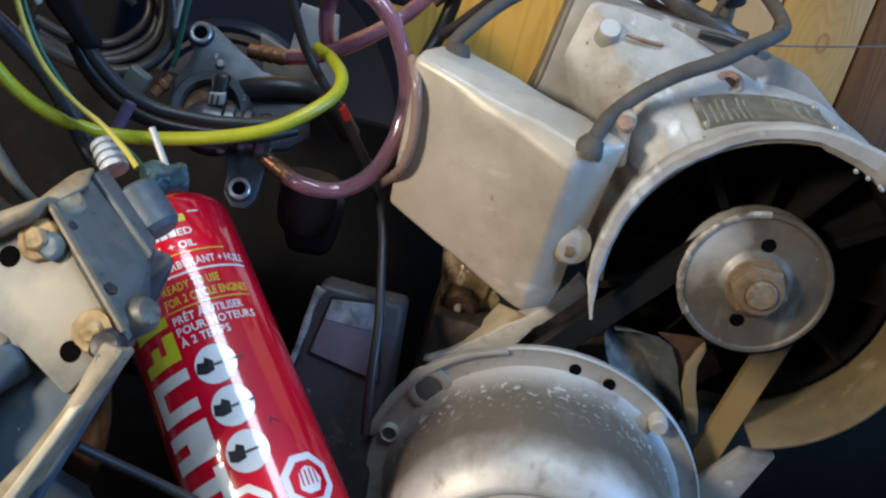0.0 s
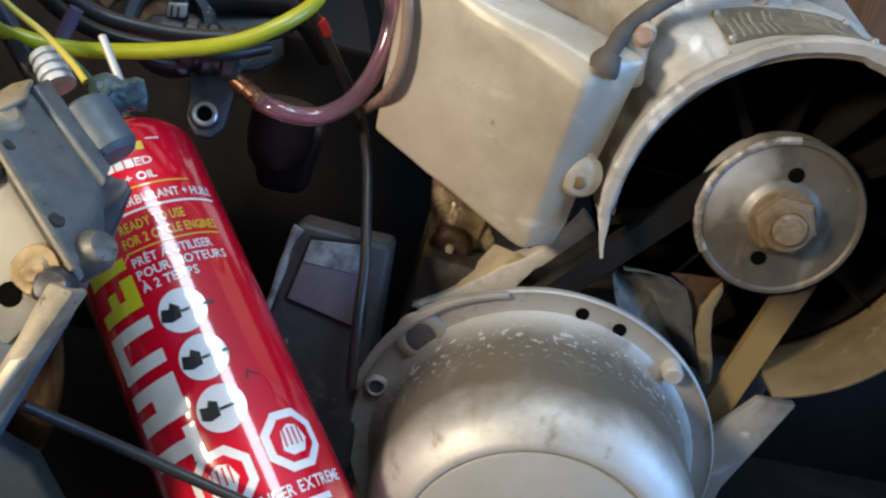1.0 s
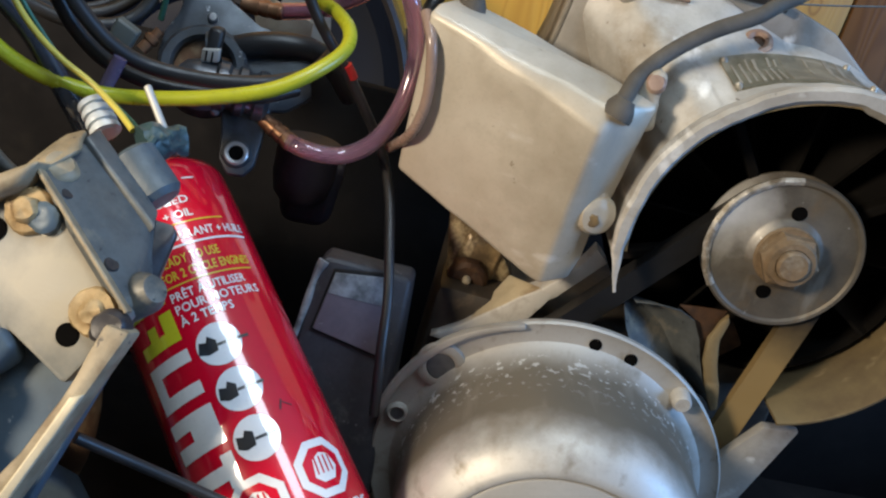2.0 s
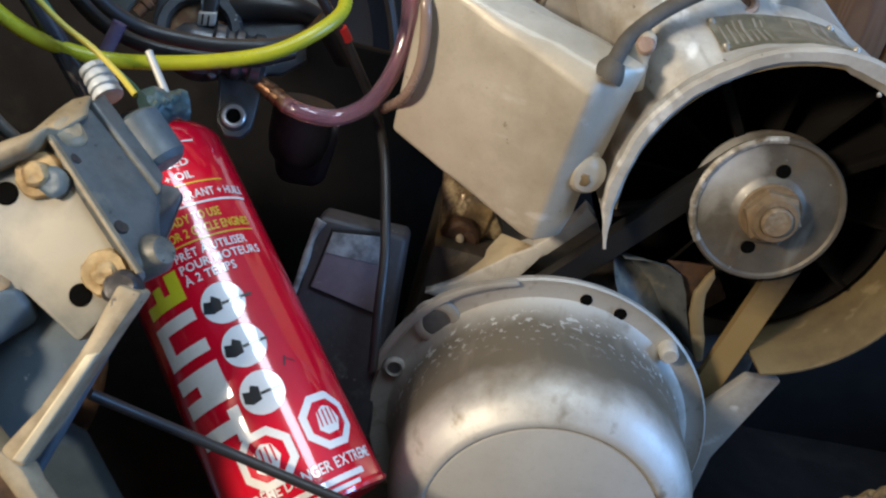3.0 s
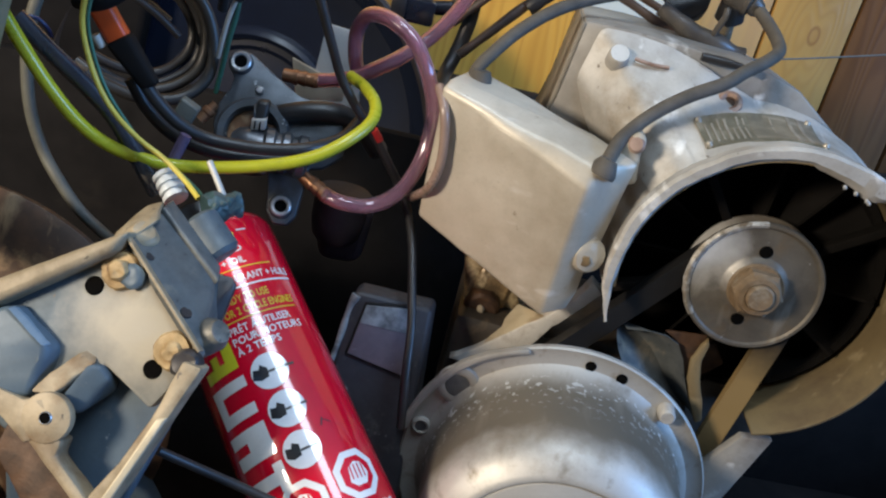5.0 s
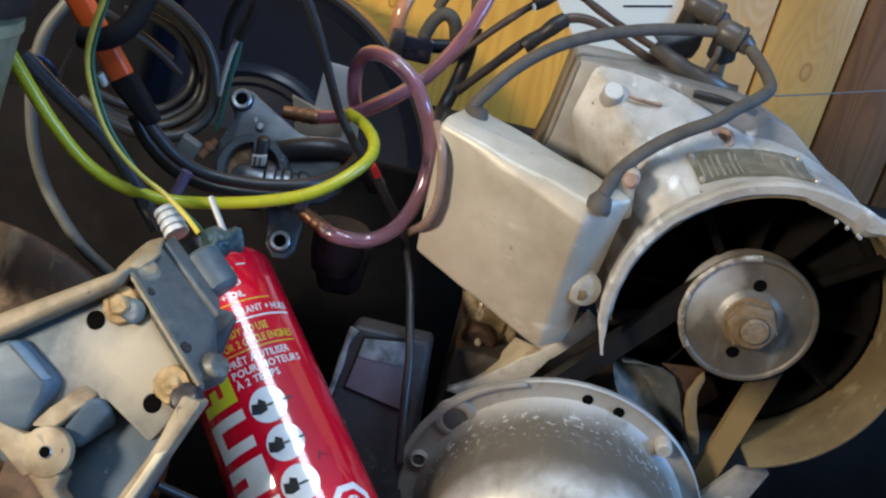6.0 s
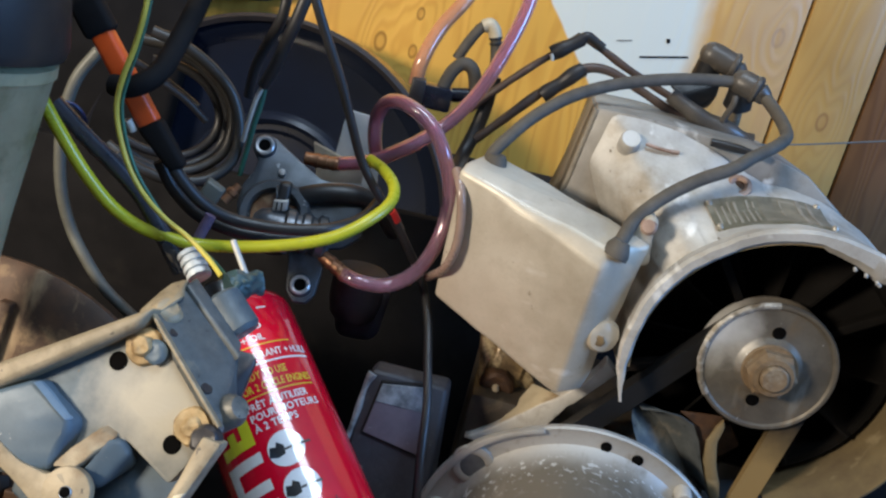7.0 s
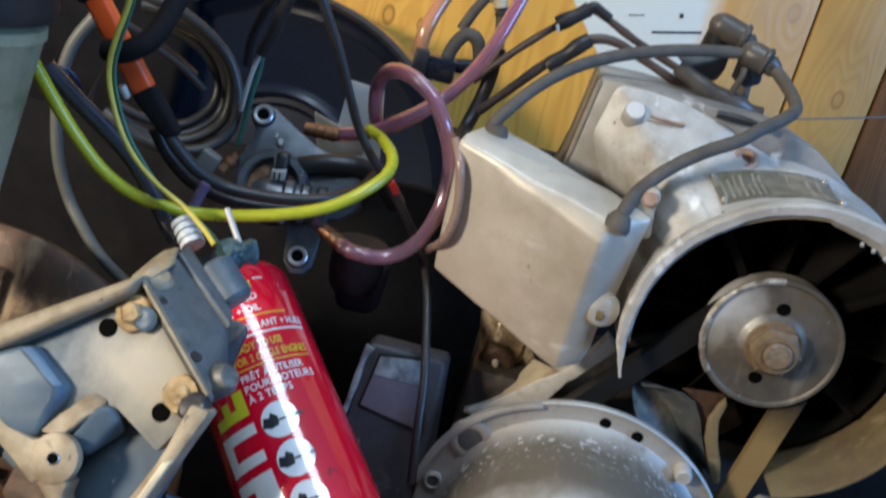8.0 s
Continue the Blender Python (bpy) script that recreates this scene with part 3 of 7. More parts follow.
def lathe(profile, origin=(0, 0, 0), axis=(0, 1, 0), n=48, arc=(0, 360), bm=None, sides=None):
    """Turns a profile of (radius, way along the axis) about the axis."""
    bm = bm or bmesh.new()
    own = bmesh.new()
    d, u, w = basis(axis)
    o = Vector(origin)
    full = arc[1] - arc[0] >= 360
    n = sides or n
    steps = n if full else n + 1
    rings = []
    for k in range(steps):
        a = radians(arc[0] + (arc[1] - arc[0]) * k / n)
        rings.append([own.verts.new(o + d * h + (u * math.cos(a) + w * math.sin(a)) * max(r, 1e-5)) for r, h in profile])
    for k in range(n):
        p, q = rings[k], rings[(k + 1) % steps]
        for i in range(len(profile) - 1):
            own.faces.new((p[i], q[i], q[i + 1], p[i + 1]))
    bmesh.ops.remove_doubles(own, verts=own.verts, dist=2e-5)
    bmesh.ops.recalc_face_normals(own, faces=own.faces)
    return merge(bm, own)


def rod(p0, p1, r, n=20, bevel=0.0006, bm=None, r1=None):
    p0, p1 = Vector(p0), Vector(p1)
    h = (p1 - p0).length
    r1 = r if r1 is None else r1
    b = min(bevel, r * 0.4)
    return lathe([(0, 0), (r - b, 0), (r, b), (r1, h - b), (r1 - b, h), (0, h)], p0, p1 - p0, n, bm=bm)


def crust(bm, amount, scale):
    """Roughens a mesh with lumps, as rust and dried dirt do."""
    bmesh.ops.subdivide_edges(bm, edges=[e for e in bm.edges if e.calc_length() > 0.0022], cuts=2, use_grid_fill=True)
    for v in bm.verts:
        q = v.co * scale
        v.co += Vector((noise.noise(q), noise.noise(q + Vector((7, 0, 0))), noise.noise(q + Vector((0, 9, 0))))) * amount
    return bm


def hexnut(place, axis, r, h, bm=None):
    d = Vector(axis).normalized()
    return lathe([(0, 0), (r, 0), (r, h * 0.85), (r * 0.86, h), (0, h)], place, d, sides=6, bm=bm)


def curve_points(pts, per=6):
    """Catmull-Rom through the points."""
    p = [Vector(q) for q in pts]
    p = [p[0] * 2 - p[1], *p, p[-1] * 2 - p[-2]]
    out = []
    for i in range(1, len(p) - 2):
        for k in range(per):
            t = k / per
            a, b, c, d = p[i - 1], p[i], p[i + 1], p[i + 2]
            out.append(0.5 * (2 * b + (c - a) * t + (2 * a - 5 * b + 4 * c - d) * t * t + (3 * b - a - 3 * c + d) * t ** 3))
    out.append(p[-2])
    return out


def tube(pts, r, n=10, per=6, bm=None, wobble=0.0, bore=0.0):
    """A round tube along a smooth line through the points, with closed ends or a bore."""
    bm = bm or bmesh.new()
    own = bmesh.new()
    line = curve_points(pts, per)
    rings, side = [], None
    for i, q in enumerate(line):
        d = (line[min(i + 1, len(line) - 1)] - line[max(i - 1, 0)]).normalized()
        if side is None:
            side = d.cross(Vector((0.3, 0.2, 1))).normalized()
        side = (side - d * side.dot(d)).normalized()
        up = d.cross(side)
        rr = r * (1 + wobble * noise.noise(q * 60))
        rings.append([own.verts.new(q + (side * math.cos(a) + up * math.sin(a)) * rr) for a in (2 * math.pi * k / n for k in range(n))])
    for a, b in zip(rings, rings[1:]):
        for k in range(n):
            own.faces.new((a[k], a[(k + 1) % n], b[(k + 1) % n], b[k]))
    if bore:
        # the hollow inside, joined to the outside by a ring at each end
        inner = []
        for q, ring in zip(line, rings):
            inner.append([own.verts.new(q + (v.co - q) * bore) for v in ring])
        for a, b in zip(inner, inner[1:]):
            for k in range(n):
                own.faces.new((a[(k + 1) % n], a[k], b[k], b[(k + 1) % n]))
        for k in range(n):
            own.faces.new((rings[0][(k + 1) % n], rings[0][k], inner[0][k], inner[0][(k + 1) % n]))
            own.faces.new((rings[-1][k], rings[-1][(k + 1) % n], inner[-1][(k + 1) % n], inner[-1][k]))
    else:
        own.faces.new(rings[0][::-1])
        own.faces.new(rings[-1])
    return merge(bm, own)


def hose(name, pts, r, material, label, category, group="", n=12, wobble=0.0, per=6, bore=0.0):
    """A free hose or cable: one mesh, with its origin at its lowest point."""
    low = Vector(min(pts, key=lambda q: q[2]))
    bm = tube([Vector(q) - low for q in pts], r, n, per, wobble=wobble, bore=bore)
    ob = link_bm(name, bm, material)
    ob.location = low
    return tagged(ob, label, category, group)


# ---- the room ----
def plain(name, x0, x1, y0, y1, z0, z1, material, label):
    return tagged(link_bm(name, block(x0, x1, y0, y1, z0, z1, 0), material, smooth=False), label, name.split("_")[0], kind="structure")


plain("floor", -2.2, 2.2, -2.2, 1.3, -0.1, 0.0, CONCRETE, "grey concrete workshop floor")
plain("ceiling", -2.2, 2.2, -2.2, 1.3, 2.4, 2.5, CEILING, "dull whitewashed workshop ceiling")
plain("wall_west", -2.3, -2.2, -2.2, 1.3, 0.0, 2.4, PLASTER, "dull brown wallboard wall")
plain("wall_south", -2.3, 2.3, -2.3, -2.2, 0.0, 2.4, PLASTER, "dull brown wallboard wall")
east = block(2.2, 2.3, -2.2, -0.85, 0.0, 2.4, 0)
block(2.2, 2.3, 0.15, 1.3, 0.0, 2.4, 0, east)
block(2.2, 2.3, -0.85, 0.15, 0.0, 0.95, 0, east)
block(2.2, 2.3, -0.85, 0.15, 1.95, 2.4, 0, east)
tagged(link_bm("wall_east", east, PLASTER, smooth=False), "dull brown wallboard wall with a window opening", "wall", kind="structure")
back = tagged(link_bm("wall_north", block(-2.3, 2.3, 1.1, 1.3, 0.0, 2.4, 0), DARK, smooth=False), "wall of upright varnished pine boards with dark gaps", "wall", kind="structure")

# a wide panel with the patch of white paint, and upright boards a hand's width on
edges = [-0.98, -0.84, -0.70, -0.56, -0.42, 0.4345, 0.5425, 0.65, 0.752, 0.854, 0.956, 1.06]
for a, b in zip(edges, edges[1:]):
    bm = block(-(b - a) / 2 + 0.0022, (b - a) / 2 - 0.0022, 0, 0.018, 0, 2.38, 0.0015)
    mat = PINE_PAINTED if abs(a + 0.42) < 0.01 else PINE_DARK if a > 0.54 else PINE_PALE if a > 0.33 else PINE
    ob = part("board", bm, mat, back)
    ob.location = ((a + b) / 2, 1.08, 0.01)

for x, z, w, h in ((0.2739, 0.8578, 0.0609, 0.0024), (0.2737, 0.8781, 0.0042, 0.0052), (0.2198, 0.8661, 0.0190, 0.0009)):
    ob = part("slot", block(-w / 2, w / 2, -0.0008, 0.004, -h / 2, h / 2, 0), DARK, back, "dark slit in the painted board")
    ob.location = (x, 1.0795, z)
    ob.rotation_euler = (0, radians(-13), 0)

slope = Matrix.Translation((-0.250, 1.068, 0.8165)) @ pose(0, 0, 0, 0, -13.5, 0)
ob = part("batten", block(-0.060, 0.060, 0, 0.012, -0.010, 0.010, 0.0015), INK_WHITE, back, "white batten nailed to the panel")
ob.matrix_world = slope
ob = part("hook_bar", prism([(-0.020, -0.002), (-0.010, 0.003), (0.062, 0.004), (0.062, -0.004), (0.030, -0.012), (-0.014, -0.008)], -0.012, 0.0, 0.001), DARK, back, "flat black bar hanging from the batten")
ob.matrix_world = slope

# the machine's black plastic belly pan
pan = thing("belly_pan", pose(0.1, 0.5, 0.30), "black plastic belly pan of a snowmobile, grimy inside", "belly pan")
bm = block(-0.75, 0.75, -0.35, 0.54, 0.07, 0.10, 0.01)
part("pan_floor", bm, PITCH, pan)
# added black sheet for the dark under the carburettor; hides the drum's foot
bm = block(-0.72, 0.72, 0.225, 0.240, 0.09, 0.385, 0.004)
part("bulkhead", bm, PITCH, pan, "black sheet added behind the engine to keep the bay dark")
part("pan_wall", block(-0.75, 0.75, 0.51, 0.54, 0.09, 0.387, 0.008), DARK, pan)
# added black panel that gives the dark left of the drum
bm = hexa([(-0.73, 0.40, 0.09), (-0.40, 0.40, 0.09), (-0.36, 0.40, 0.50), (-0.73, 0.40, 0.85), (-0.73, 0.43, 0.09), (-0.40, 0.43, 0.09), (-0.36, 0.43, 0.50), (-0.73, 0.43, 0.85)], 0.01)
part("cowl", bm, PITCH, pan, "black panel added to fill the dark left of the drum")
bm = block(-0.75, 0.75, -0.39, -0.35, 0.0, 0.13, 0.008)
part("pan_wall", bm, DARK, pan)
for s in (-1, 1):
    part("pan_wall", block(s * 0.75 - 0.02, s * 0.75 + 0.02, -0.37, 0.54, 0.09, 0.30, 0.008), DARK, pan)
for x in (-0.5, 0.5):
    part("skid", block(x - 0.06, x + 0.06, -0.35, 0.54, -0.30, 0.075, 0.01), DARK, pan)

# ---- the engine ----
# the crankshaft runs along local y, out of the fan pulley's middle, 0.30 above the engine's foot
engine = thing("engine", pose(0.2493, 0.496, 0.40, 0, 0, -8), "fan-cooled two-cylinder snowmobile engine of dirty cast alloy", "engine")


def engine_part(name, bm, material, label="", parent=None):
    bmesh.ops.translate(bm, vec=(0, 0, 0.30), verts=bm.verts)
    return part(name, bm, material, parent or engine, label)


FRONT = [(-66, 0.108), (40, 0.108), (51, 0.1065), (68, 0.107), (84, 0.111), (105, 0.116), (121, 0.132), (131, 0.155), (139, 0.186), (146, 0.179), (153, 0.140), (161, 0.116), (180, 0.110), (208, 0.109)]
BEHIND = [(-66, 0.108), (40, 0.108), (51, 0.1065), (68, 0.107), (84, 0.111), (105, 0.117), (114, 0.131), (121.6, 0.152), (129.2, 0.174), (134.1, 0.189), (137, 0.198), (142, 0.189), (147.4, 0.181), (154, 0.150), (161, 0.120), (180, 0.110), (208, 0.109)]


def mantle(a):
    """Radii of the housing's outside at an angle: near the lip, half-way back, and at its rear edge."""
    near = float(np.interp(a, [t[0] for t in FRONT], [t[1] for t in FRONT]))
    R = float(np.interp(a, [t[0] for t in BEHIND], [t[1] for t in BEHIND]))
    k = 0.18 if a < 112 else 0.18 + 0.30 * min(1.0, (a - 112) / 25)
    m1 = 0.1035 * (1 - k) + near * k
    return m1, m1 * 0.45 + R * 0.55, R


def fan_housing():
    """A shell open in front, round at the lip, drawn out into a tower at its upper left behind."""
    cx, cz, r0 = 0.004, -0.004, 0.1035
    bm = bmesh.new()
    angles = [-10 + k * 212 / 168 for k in range(169)]
    rows = []
    for a in angles:
        m1, mid, R = mantle(a)
        c, s = math.cos(radians(a)), math.sin(radians(a))
        lip = r0 + 0.0012 * noise.noise(Vector((c * 4, s * 4, 0))) + 0.0005 * noise.noise(Vector((c * 11, s * 11, 3)))
        if 20 < a < 66:
            lip += 0.012 * math.sin((a - 20) / 46 * math.pi)
        w = 0.0035 if a < 20 else float(np.interp(a, [20, 60, 70, 86, 91, 94], [0.0065, 0.0075, 0.0128, 0.0098, 0.0082, 0.0058]))
        ring = [(lip - w, -0.019), (lip - w * 0.6, -0.0225), (lip + 0.0015, -0.0225), (lip + 0.0034, -0.0198), (lip + 0.0030, -0.0095), (lip - 0.0028, -0.0065), (lip + 0.0012, -0.004), (m1, 0.030), (mid, 0.052), (mid * 0.40 + R * 0.60, 0.062), (R + 0.0010, 0.067), (R, 0.072), (0.099, 0.072), (0.0995, 0.02)]
        # the lip runs out into a narrow tongue at its left end
        f = 1.0 - 0.95 * max(0.0, min(1.0, (a - 178) / 16))
        taper = 1.0 - 0.78 * max(0.0, min(1.0, (a - 180) / 20))
        ring = [(lip - 0.001 + (r - lip + 0.001) * (taper if y < 0 else f), -0.0225 + (y + 0.0225) * f) for r, y in ring]
        rows.append([bm.verts.new((cx + r * c, y, cz + r * s)) for r, y in ring])
    for row in rows:
        for v in row:
            v.co += (v.co - Vector((cx, v.co.y, cz))).normalized() * (0.0010 * noise.noise(v.co * 55) + 0.0002 * noise.noise(v.co * 160))
    m = len(rows[0])
    for p, q in zip(rows, rows[1:]):
        for i in range(m):
            bm.faces.new((p[i], q[i], q[(i + 1) % m], p[(i + 1) % m]))
    bm.faces.new(rows[0])
    bm.faces.new(rows[-1][::-1])
    return bm


housing = engine_part("fan_housing", fan_housing(), ALLOY, "dusty cast-alloy fan housing with a round open mouth")
lining = lathe([(0.0985, 0.070), (0.0965, 0.060), (0.0965, -0.015), (0.0972, -0.0195), (0.0988, -0.019), (0.0985, 0.070)], (0.004, 0, -0.004), (0, -1, 0), 90, (-8, 254))
bmesh.ops.scale(lining, vec=(1, -1, 1), verts=lining.verts)
engine_part("duct_lining", lining, LINING, "dusty tan inner wall of the fan duct", housing)
rim_bm = lathe([(0.0985, -0.0195), (0.1005, -0.0215), (0.1030, -0.0210), (0.1035, -0.0180), (0.1025, 0.030), (0.0985, 0.030)], (0.004, 0, -0.004), (0, 1, 0), 60, (-10, 84))
engine_part("duct_rim", rim_bm, LINING, "dull tan lower rim of the duct", housing)
# head shroud behind the fan
shroud = prism([(-0.172, 0.02), (-0.1605, 0.075), (-0.154, 0.1325), (-0.118, 0.134), (-0.03, 0.131), (0.004, 0.122), (0.037, 0.10), (0.075, 0.04), (0.06, -0.02), (-0.16, -0.02)], 0.074, 0.185, 0.0025)
shroud_ob = engine_part("head_shroud", shroud, SHROUD, "grey sheet shroud over the cylinders")
# thin sheet whose brown paints in the shade on the shroud's left
engine_part("side_sheet", prism([(-0.1738, 0.02), (-0.1623, 0.075), (-0.1558, 0.1310), (-0.1525, 0.1310), (-0.1590, 0.075), (-0.1705, 0.02)], 0.0732, 0.186, 0.0008), SIDE, "brown sheet painting in the shade on the shroud's side", shroud_ob)
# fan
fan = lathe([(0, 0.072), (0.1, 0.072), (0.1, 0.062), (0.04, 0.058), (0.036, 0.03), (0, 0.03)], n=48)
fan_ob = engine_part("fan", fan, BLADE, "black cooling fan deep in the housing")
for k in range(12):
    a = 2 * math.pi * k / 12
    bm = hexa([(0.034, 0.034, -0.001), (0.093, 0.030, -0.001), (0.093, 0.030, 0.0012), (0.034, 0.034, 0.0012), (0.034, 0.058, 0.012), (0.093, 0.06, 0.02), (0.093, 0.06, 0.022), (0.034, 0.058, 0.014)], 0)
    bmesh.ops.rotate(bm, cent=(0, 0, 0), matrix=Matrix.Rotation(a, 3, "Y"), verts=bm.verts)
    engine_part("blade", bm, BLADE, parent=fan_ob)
# added ring that draws the shadow's smooth edge in the duct
engine_part("fan_ring", lathe([(0.0900, 0.034), (0.0955, 0.034), (0.0955, 0.062), (0.0900, 0.062), (0.0900, 0.034)], n=64), BLADE, "black ring added for the smooth shadow edge in the duct", fan_ob)
for a in (38, 128, 200):
    c, s = math.cos(radians(a)), math.sin(radians(a))
    bm = hexa([(0.03, 0.018, -0.003), (0.098, 0.012, -0.003), (0.098, 0.012, 0.003), (0.03, 0.018, 0.003), (0.03, 0.026, -0.003), (0.098, 0.024, -0.003), (0.098, 0.024, 0.003), (0.03, 0.026, 0.003)], 0.0008)
    bmesh.ops.rotate(bm, cent=(0, 0, 0), matrix=Matrix.Rotation(-radians(a), 3, "Y"), verts=bm.verts)
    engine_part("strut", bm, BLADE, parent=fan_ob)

# pulley with two holes, hub, nut and stud
pulley_profile = [(0.0, 0.020), (0.044, 0.020), (0.0455, 0.0185), (0.0455, 0.0165), (0.027, 0.0128), (0.027, 0.0082), (0.0455, 0.0045), (0.0462, 0.003), (0.0462, 0.0012), (0.0450, -0.0006), (0.0432, -0.0004), (0.0418, 0.0009), (0.023, 0.0014), (0.021, 0.0004), (0.0195, -0.0015), (0.0170, -0.0030), (0.0, -0.0030)]
pulley = engine_part("fan_pulley", lathe(pulley_profile, n=64), PULLEY_STEEL, "dull grey steel fan pulley with chipped rim")
for x, z in ((-0.001, 0.0255), (-0.002, -0.0255)):
    engine_part("hole", lathe([(0, -0.0002), (0.0042, -0.0002), (0.0046, 0.0006), (0.0046, 0.004), (0, 0.004)], (x, 0.0008, z), n=20), HOLE, "black disc for a drilled hole", pulley)
engine_part("worn_rim", crust(lathe([(0.0420, 0.0008), (0.0426, -0.0003), (0.0438, -0.0009), (0.0450, -0.0011), (0.0467, 0.0008), (0.0467, 0.0022)], n=56, arc=(98, 222)), 0.0005, 220), RIM_CHIPS, "rim worn to bare pale metal", pulley)
engine_part("washer", lathe([(0.008, -0.003), (0.0180, -0.003), (0.0188, -0.0042), (0.0180, -0.0058), (0.008, -0.0058)], n=40), HUB, parent=pulley)
engine_part("nut", crust(hexnut((0, -0.0035, 0), (0, -1, 0), 0.0172, 0.0105), 0.0006, 240), HUB, "dirt-caked hexagon nut", pulley)
engine_part("collar", lathe([(0.0085, -0.0135), (0.0098, -0.0172), (0.0130, -0.0168), (0.0146, -0.0135)], n=32), HUB, "raised round collar of the nut", pulley)
engine_part("stud", crust(lathe([(0, -0.0202), (0.0078, -0.0202), (0.0092, -0.0190), (0.0095, -0.012), (0, -0.012)], n=28), 0.0003, 300), HUB, parent=pulley)


def belt():
    """A flat-backed belt round the small fan pulley and the large crank pulley."""
    (x1, z1, r1), (x2, z2, r2) = (0, 0, 0.0387), (-0.0764, -0.18, 0.0862)
    d = math.hypot(x2 - x1, z2 - z1)
    base = math.atan2(z2 - z1, x2 - x1)
    off = math.acos((r1 - r2) / d)
    line = []
    for k in range(25):
        a = base + off + (2 * math.pi - 2 * off) * k / 24
        line.append((x1 + r1 * math.cos(a), z1 + r1 * math.sin(a), math.cos(a), math.sin(a)))
    for k in range(33):
        a = base - off + 2 * off * k / 32
        line.append((x2 + r2 * math.cos(a), z2 + r2 * math.sin(a), math.cos(a), math.sin(a)))
    bm = bmesh.new()
    rows = []
    for x, z, nx, nz in line:
        rows.append([bm.verts.new((x + nx * h, y, z + nz * h)) for h, y in ((0.0028, 0.0035), (0.0028, 0.0168), (-0.0130, 0.0135), (-0.0130, 0.0068))])
    for i in range(len(rows)):
        p, q = rows[i], rows[(i + 1) % len(rows)]
        for k in range(4):
            bm.faces.new((p[k], p[(k + 1) % 4], q[(k + 1) % 4], q[k]))
    return bm


engine_part("fan_belt", belt(), BELT, "worn black rubber fan belt")
engine_part("crank_pulley", lathe([(0, 0.022), (0.084, 0.022), (0.085, 0.019), (0.064, 0.014), (0.064, 0.006), (0.085, 0.002), (0.084, -0.001), (0, -0.001)], (-0.092, 0, -0.18), n=56), STEEL)

# recoil starter: flange, drum and flat face
SX, SZ = -0.092, -0.180
starter_profile = [(0.0, -0.1125), (0.0675, -0.1125), (0.0688, -0.1138), (0.0708, -0.1138), (0.0732, -0.1122), (0.080, -0.1080), (0.0862, -0.100), (0.0897, -0.088), (0.0905, -0.070), (0.0912, -0.040), (0.0935, -0.026), (0.0985, -0.0205), (0.1065, -0.0195), (0.110, -0.0205), (0.1112, -0.0190), (0.1112, -0.0155), (0.108, -0.0145), (0.085, -0.0145), (0.085, 0.0)]
starter = engine_part("starter_cover", lathe(starter_profile, (SX, 0, SZ), n=96), STARTER, "round alloy recoil starter cover, stained and scuffed")
engine_part("face_plate", lathe([(0, -0.1135), (0.0660, -0.1135), (0.0670, -0.113), (0.0670, -0.112), (0, -0.112)], (SX, 0, SZ), n=64), FACE, "flat brushed disc on the starter", starter)
for x, z, r in ((-0.090, -0.0790, 0.0036), (-0.067, -0.0825, 0.0038)):
    engine_part("hole", lathe([(0, -0.0006), (r, -0.0006), (r * 1.1, 0.0002), (0, 0.0002)], (x, -0.0203, z), n=20), HOLE, "black disc for a drilled hole", starter)
# slotted ear on the flange
ear = bmesh.new()
for a0, a1 in ((112, 172),):
    poly = []
    for k in range(13):
        a = radians(a0 + (a1 - a0) * k / 12)
        grow = 0.1108 + 0.0050 * min(1.0, k / 5)
        poly.append((SX + grow * math.cos(a), SZ + grow * math.sin(a)))
    for k in range(13):
        a = radians(a1 + (a0 - a1) * k / 12)
        inner_r = 0.1105 - 0.003 * max(0.0, (k - 8) / 4)
        poly.append((SX + inner_r * math.cos(a), SZ + inner_r * math.sin(a)))
    prism(poly, -0.0240, -0.0165, 0.0012, ear)
engine_part("ear", ear, STARTER, parent=starter)
for x, z, r in ((-0.1745, -0.1195, 0.0085), (-0.1922, -0.1599, 0.0040)):
    engine_part("collar", lathe([(r * 1.05, -0.0015), (r * 1.35, -0.0022), (r * 1.75, -0.0012), (r * 1.85, 0.001), (r * 1.05, 0.001)], (x, -0.0212, z), n=28), STARTER, "raised worn collar round a bolt recess", starter)
    engine_part("hole", lathe([(0, -0.0006), (r, -0.0006), (r * 1.15, 0.0004), (0, 0.0004)], (x, -0.0216, z), n=24), RECESS, "grey disc for a shallow bolt recess", starter)
engine_part("bolt", lathe([(0, -0.011), (0.0045, -0.011), (0.0058, -0.009), (0.0062, 0.0), (0, 0.0)], (-0.031, -0.0195, -0.097), n=20), ALLOY, "pale pin on the flange", starter)
# sheet guard beside the starter, and the foot under the fan housing
guard = bmesh.new()
outer = [(-0.0700, -0.0555), (-0.0560, -0.0530), (-0.0420, -0.0530), (-0.0320, -0.0570), (-0.0250, -0.0680), (-0.0200, -0.0800), (-0.0120, -0.0960), (-0.0030, -0.1100)]
inner = [(-0.0757, -0.0615), (-0.0715, -0.0710), (-0.0660, -0.0800), (-0.0575, -0.0890), (-0.0477, -0.0963), (-0.0370, -0.1035), (-0.0248, -0.1100), (-0.0080, -0.1150)]
rows = []
for k, ((xa, za), (xb, zb)) in enumerate(zip(outer, inner)):
    rows.append([[guard.verts.new((xa + (xb - xa) * t, 0.004 + 0.020 * math.sin(t * math.pi) - 0.004 * t + d, za + (zb - za) * t)) for t in (0, 0.25, 0.5, 0.75, 1)] for d in (0, 0.0022)])
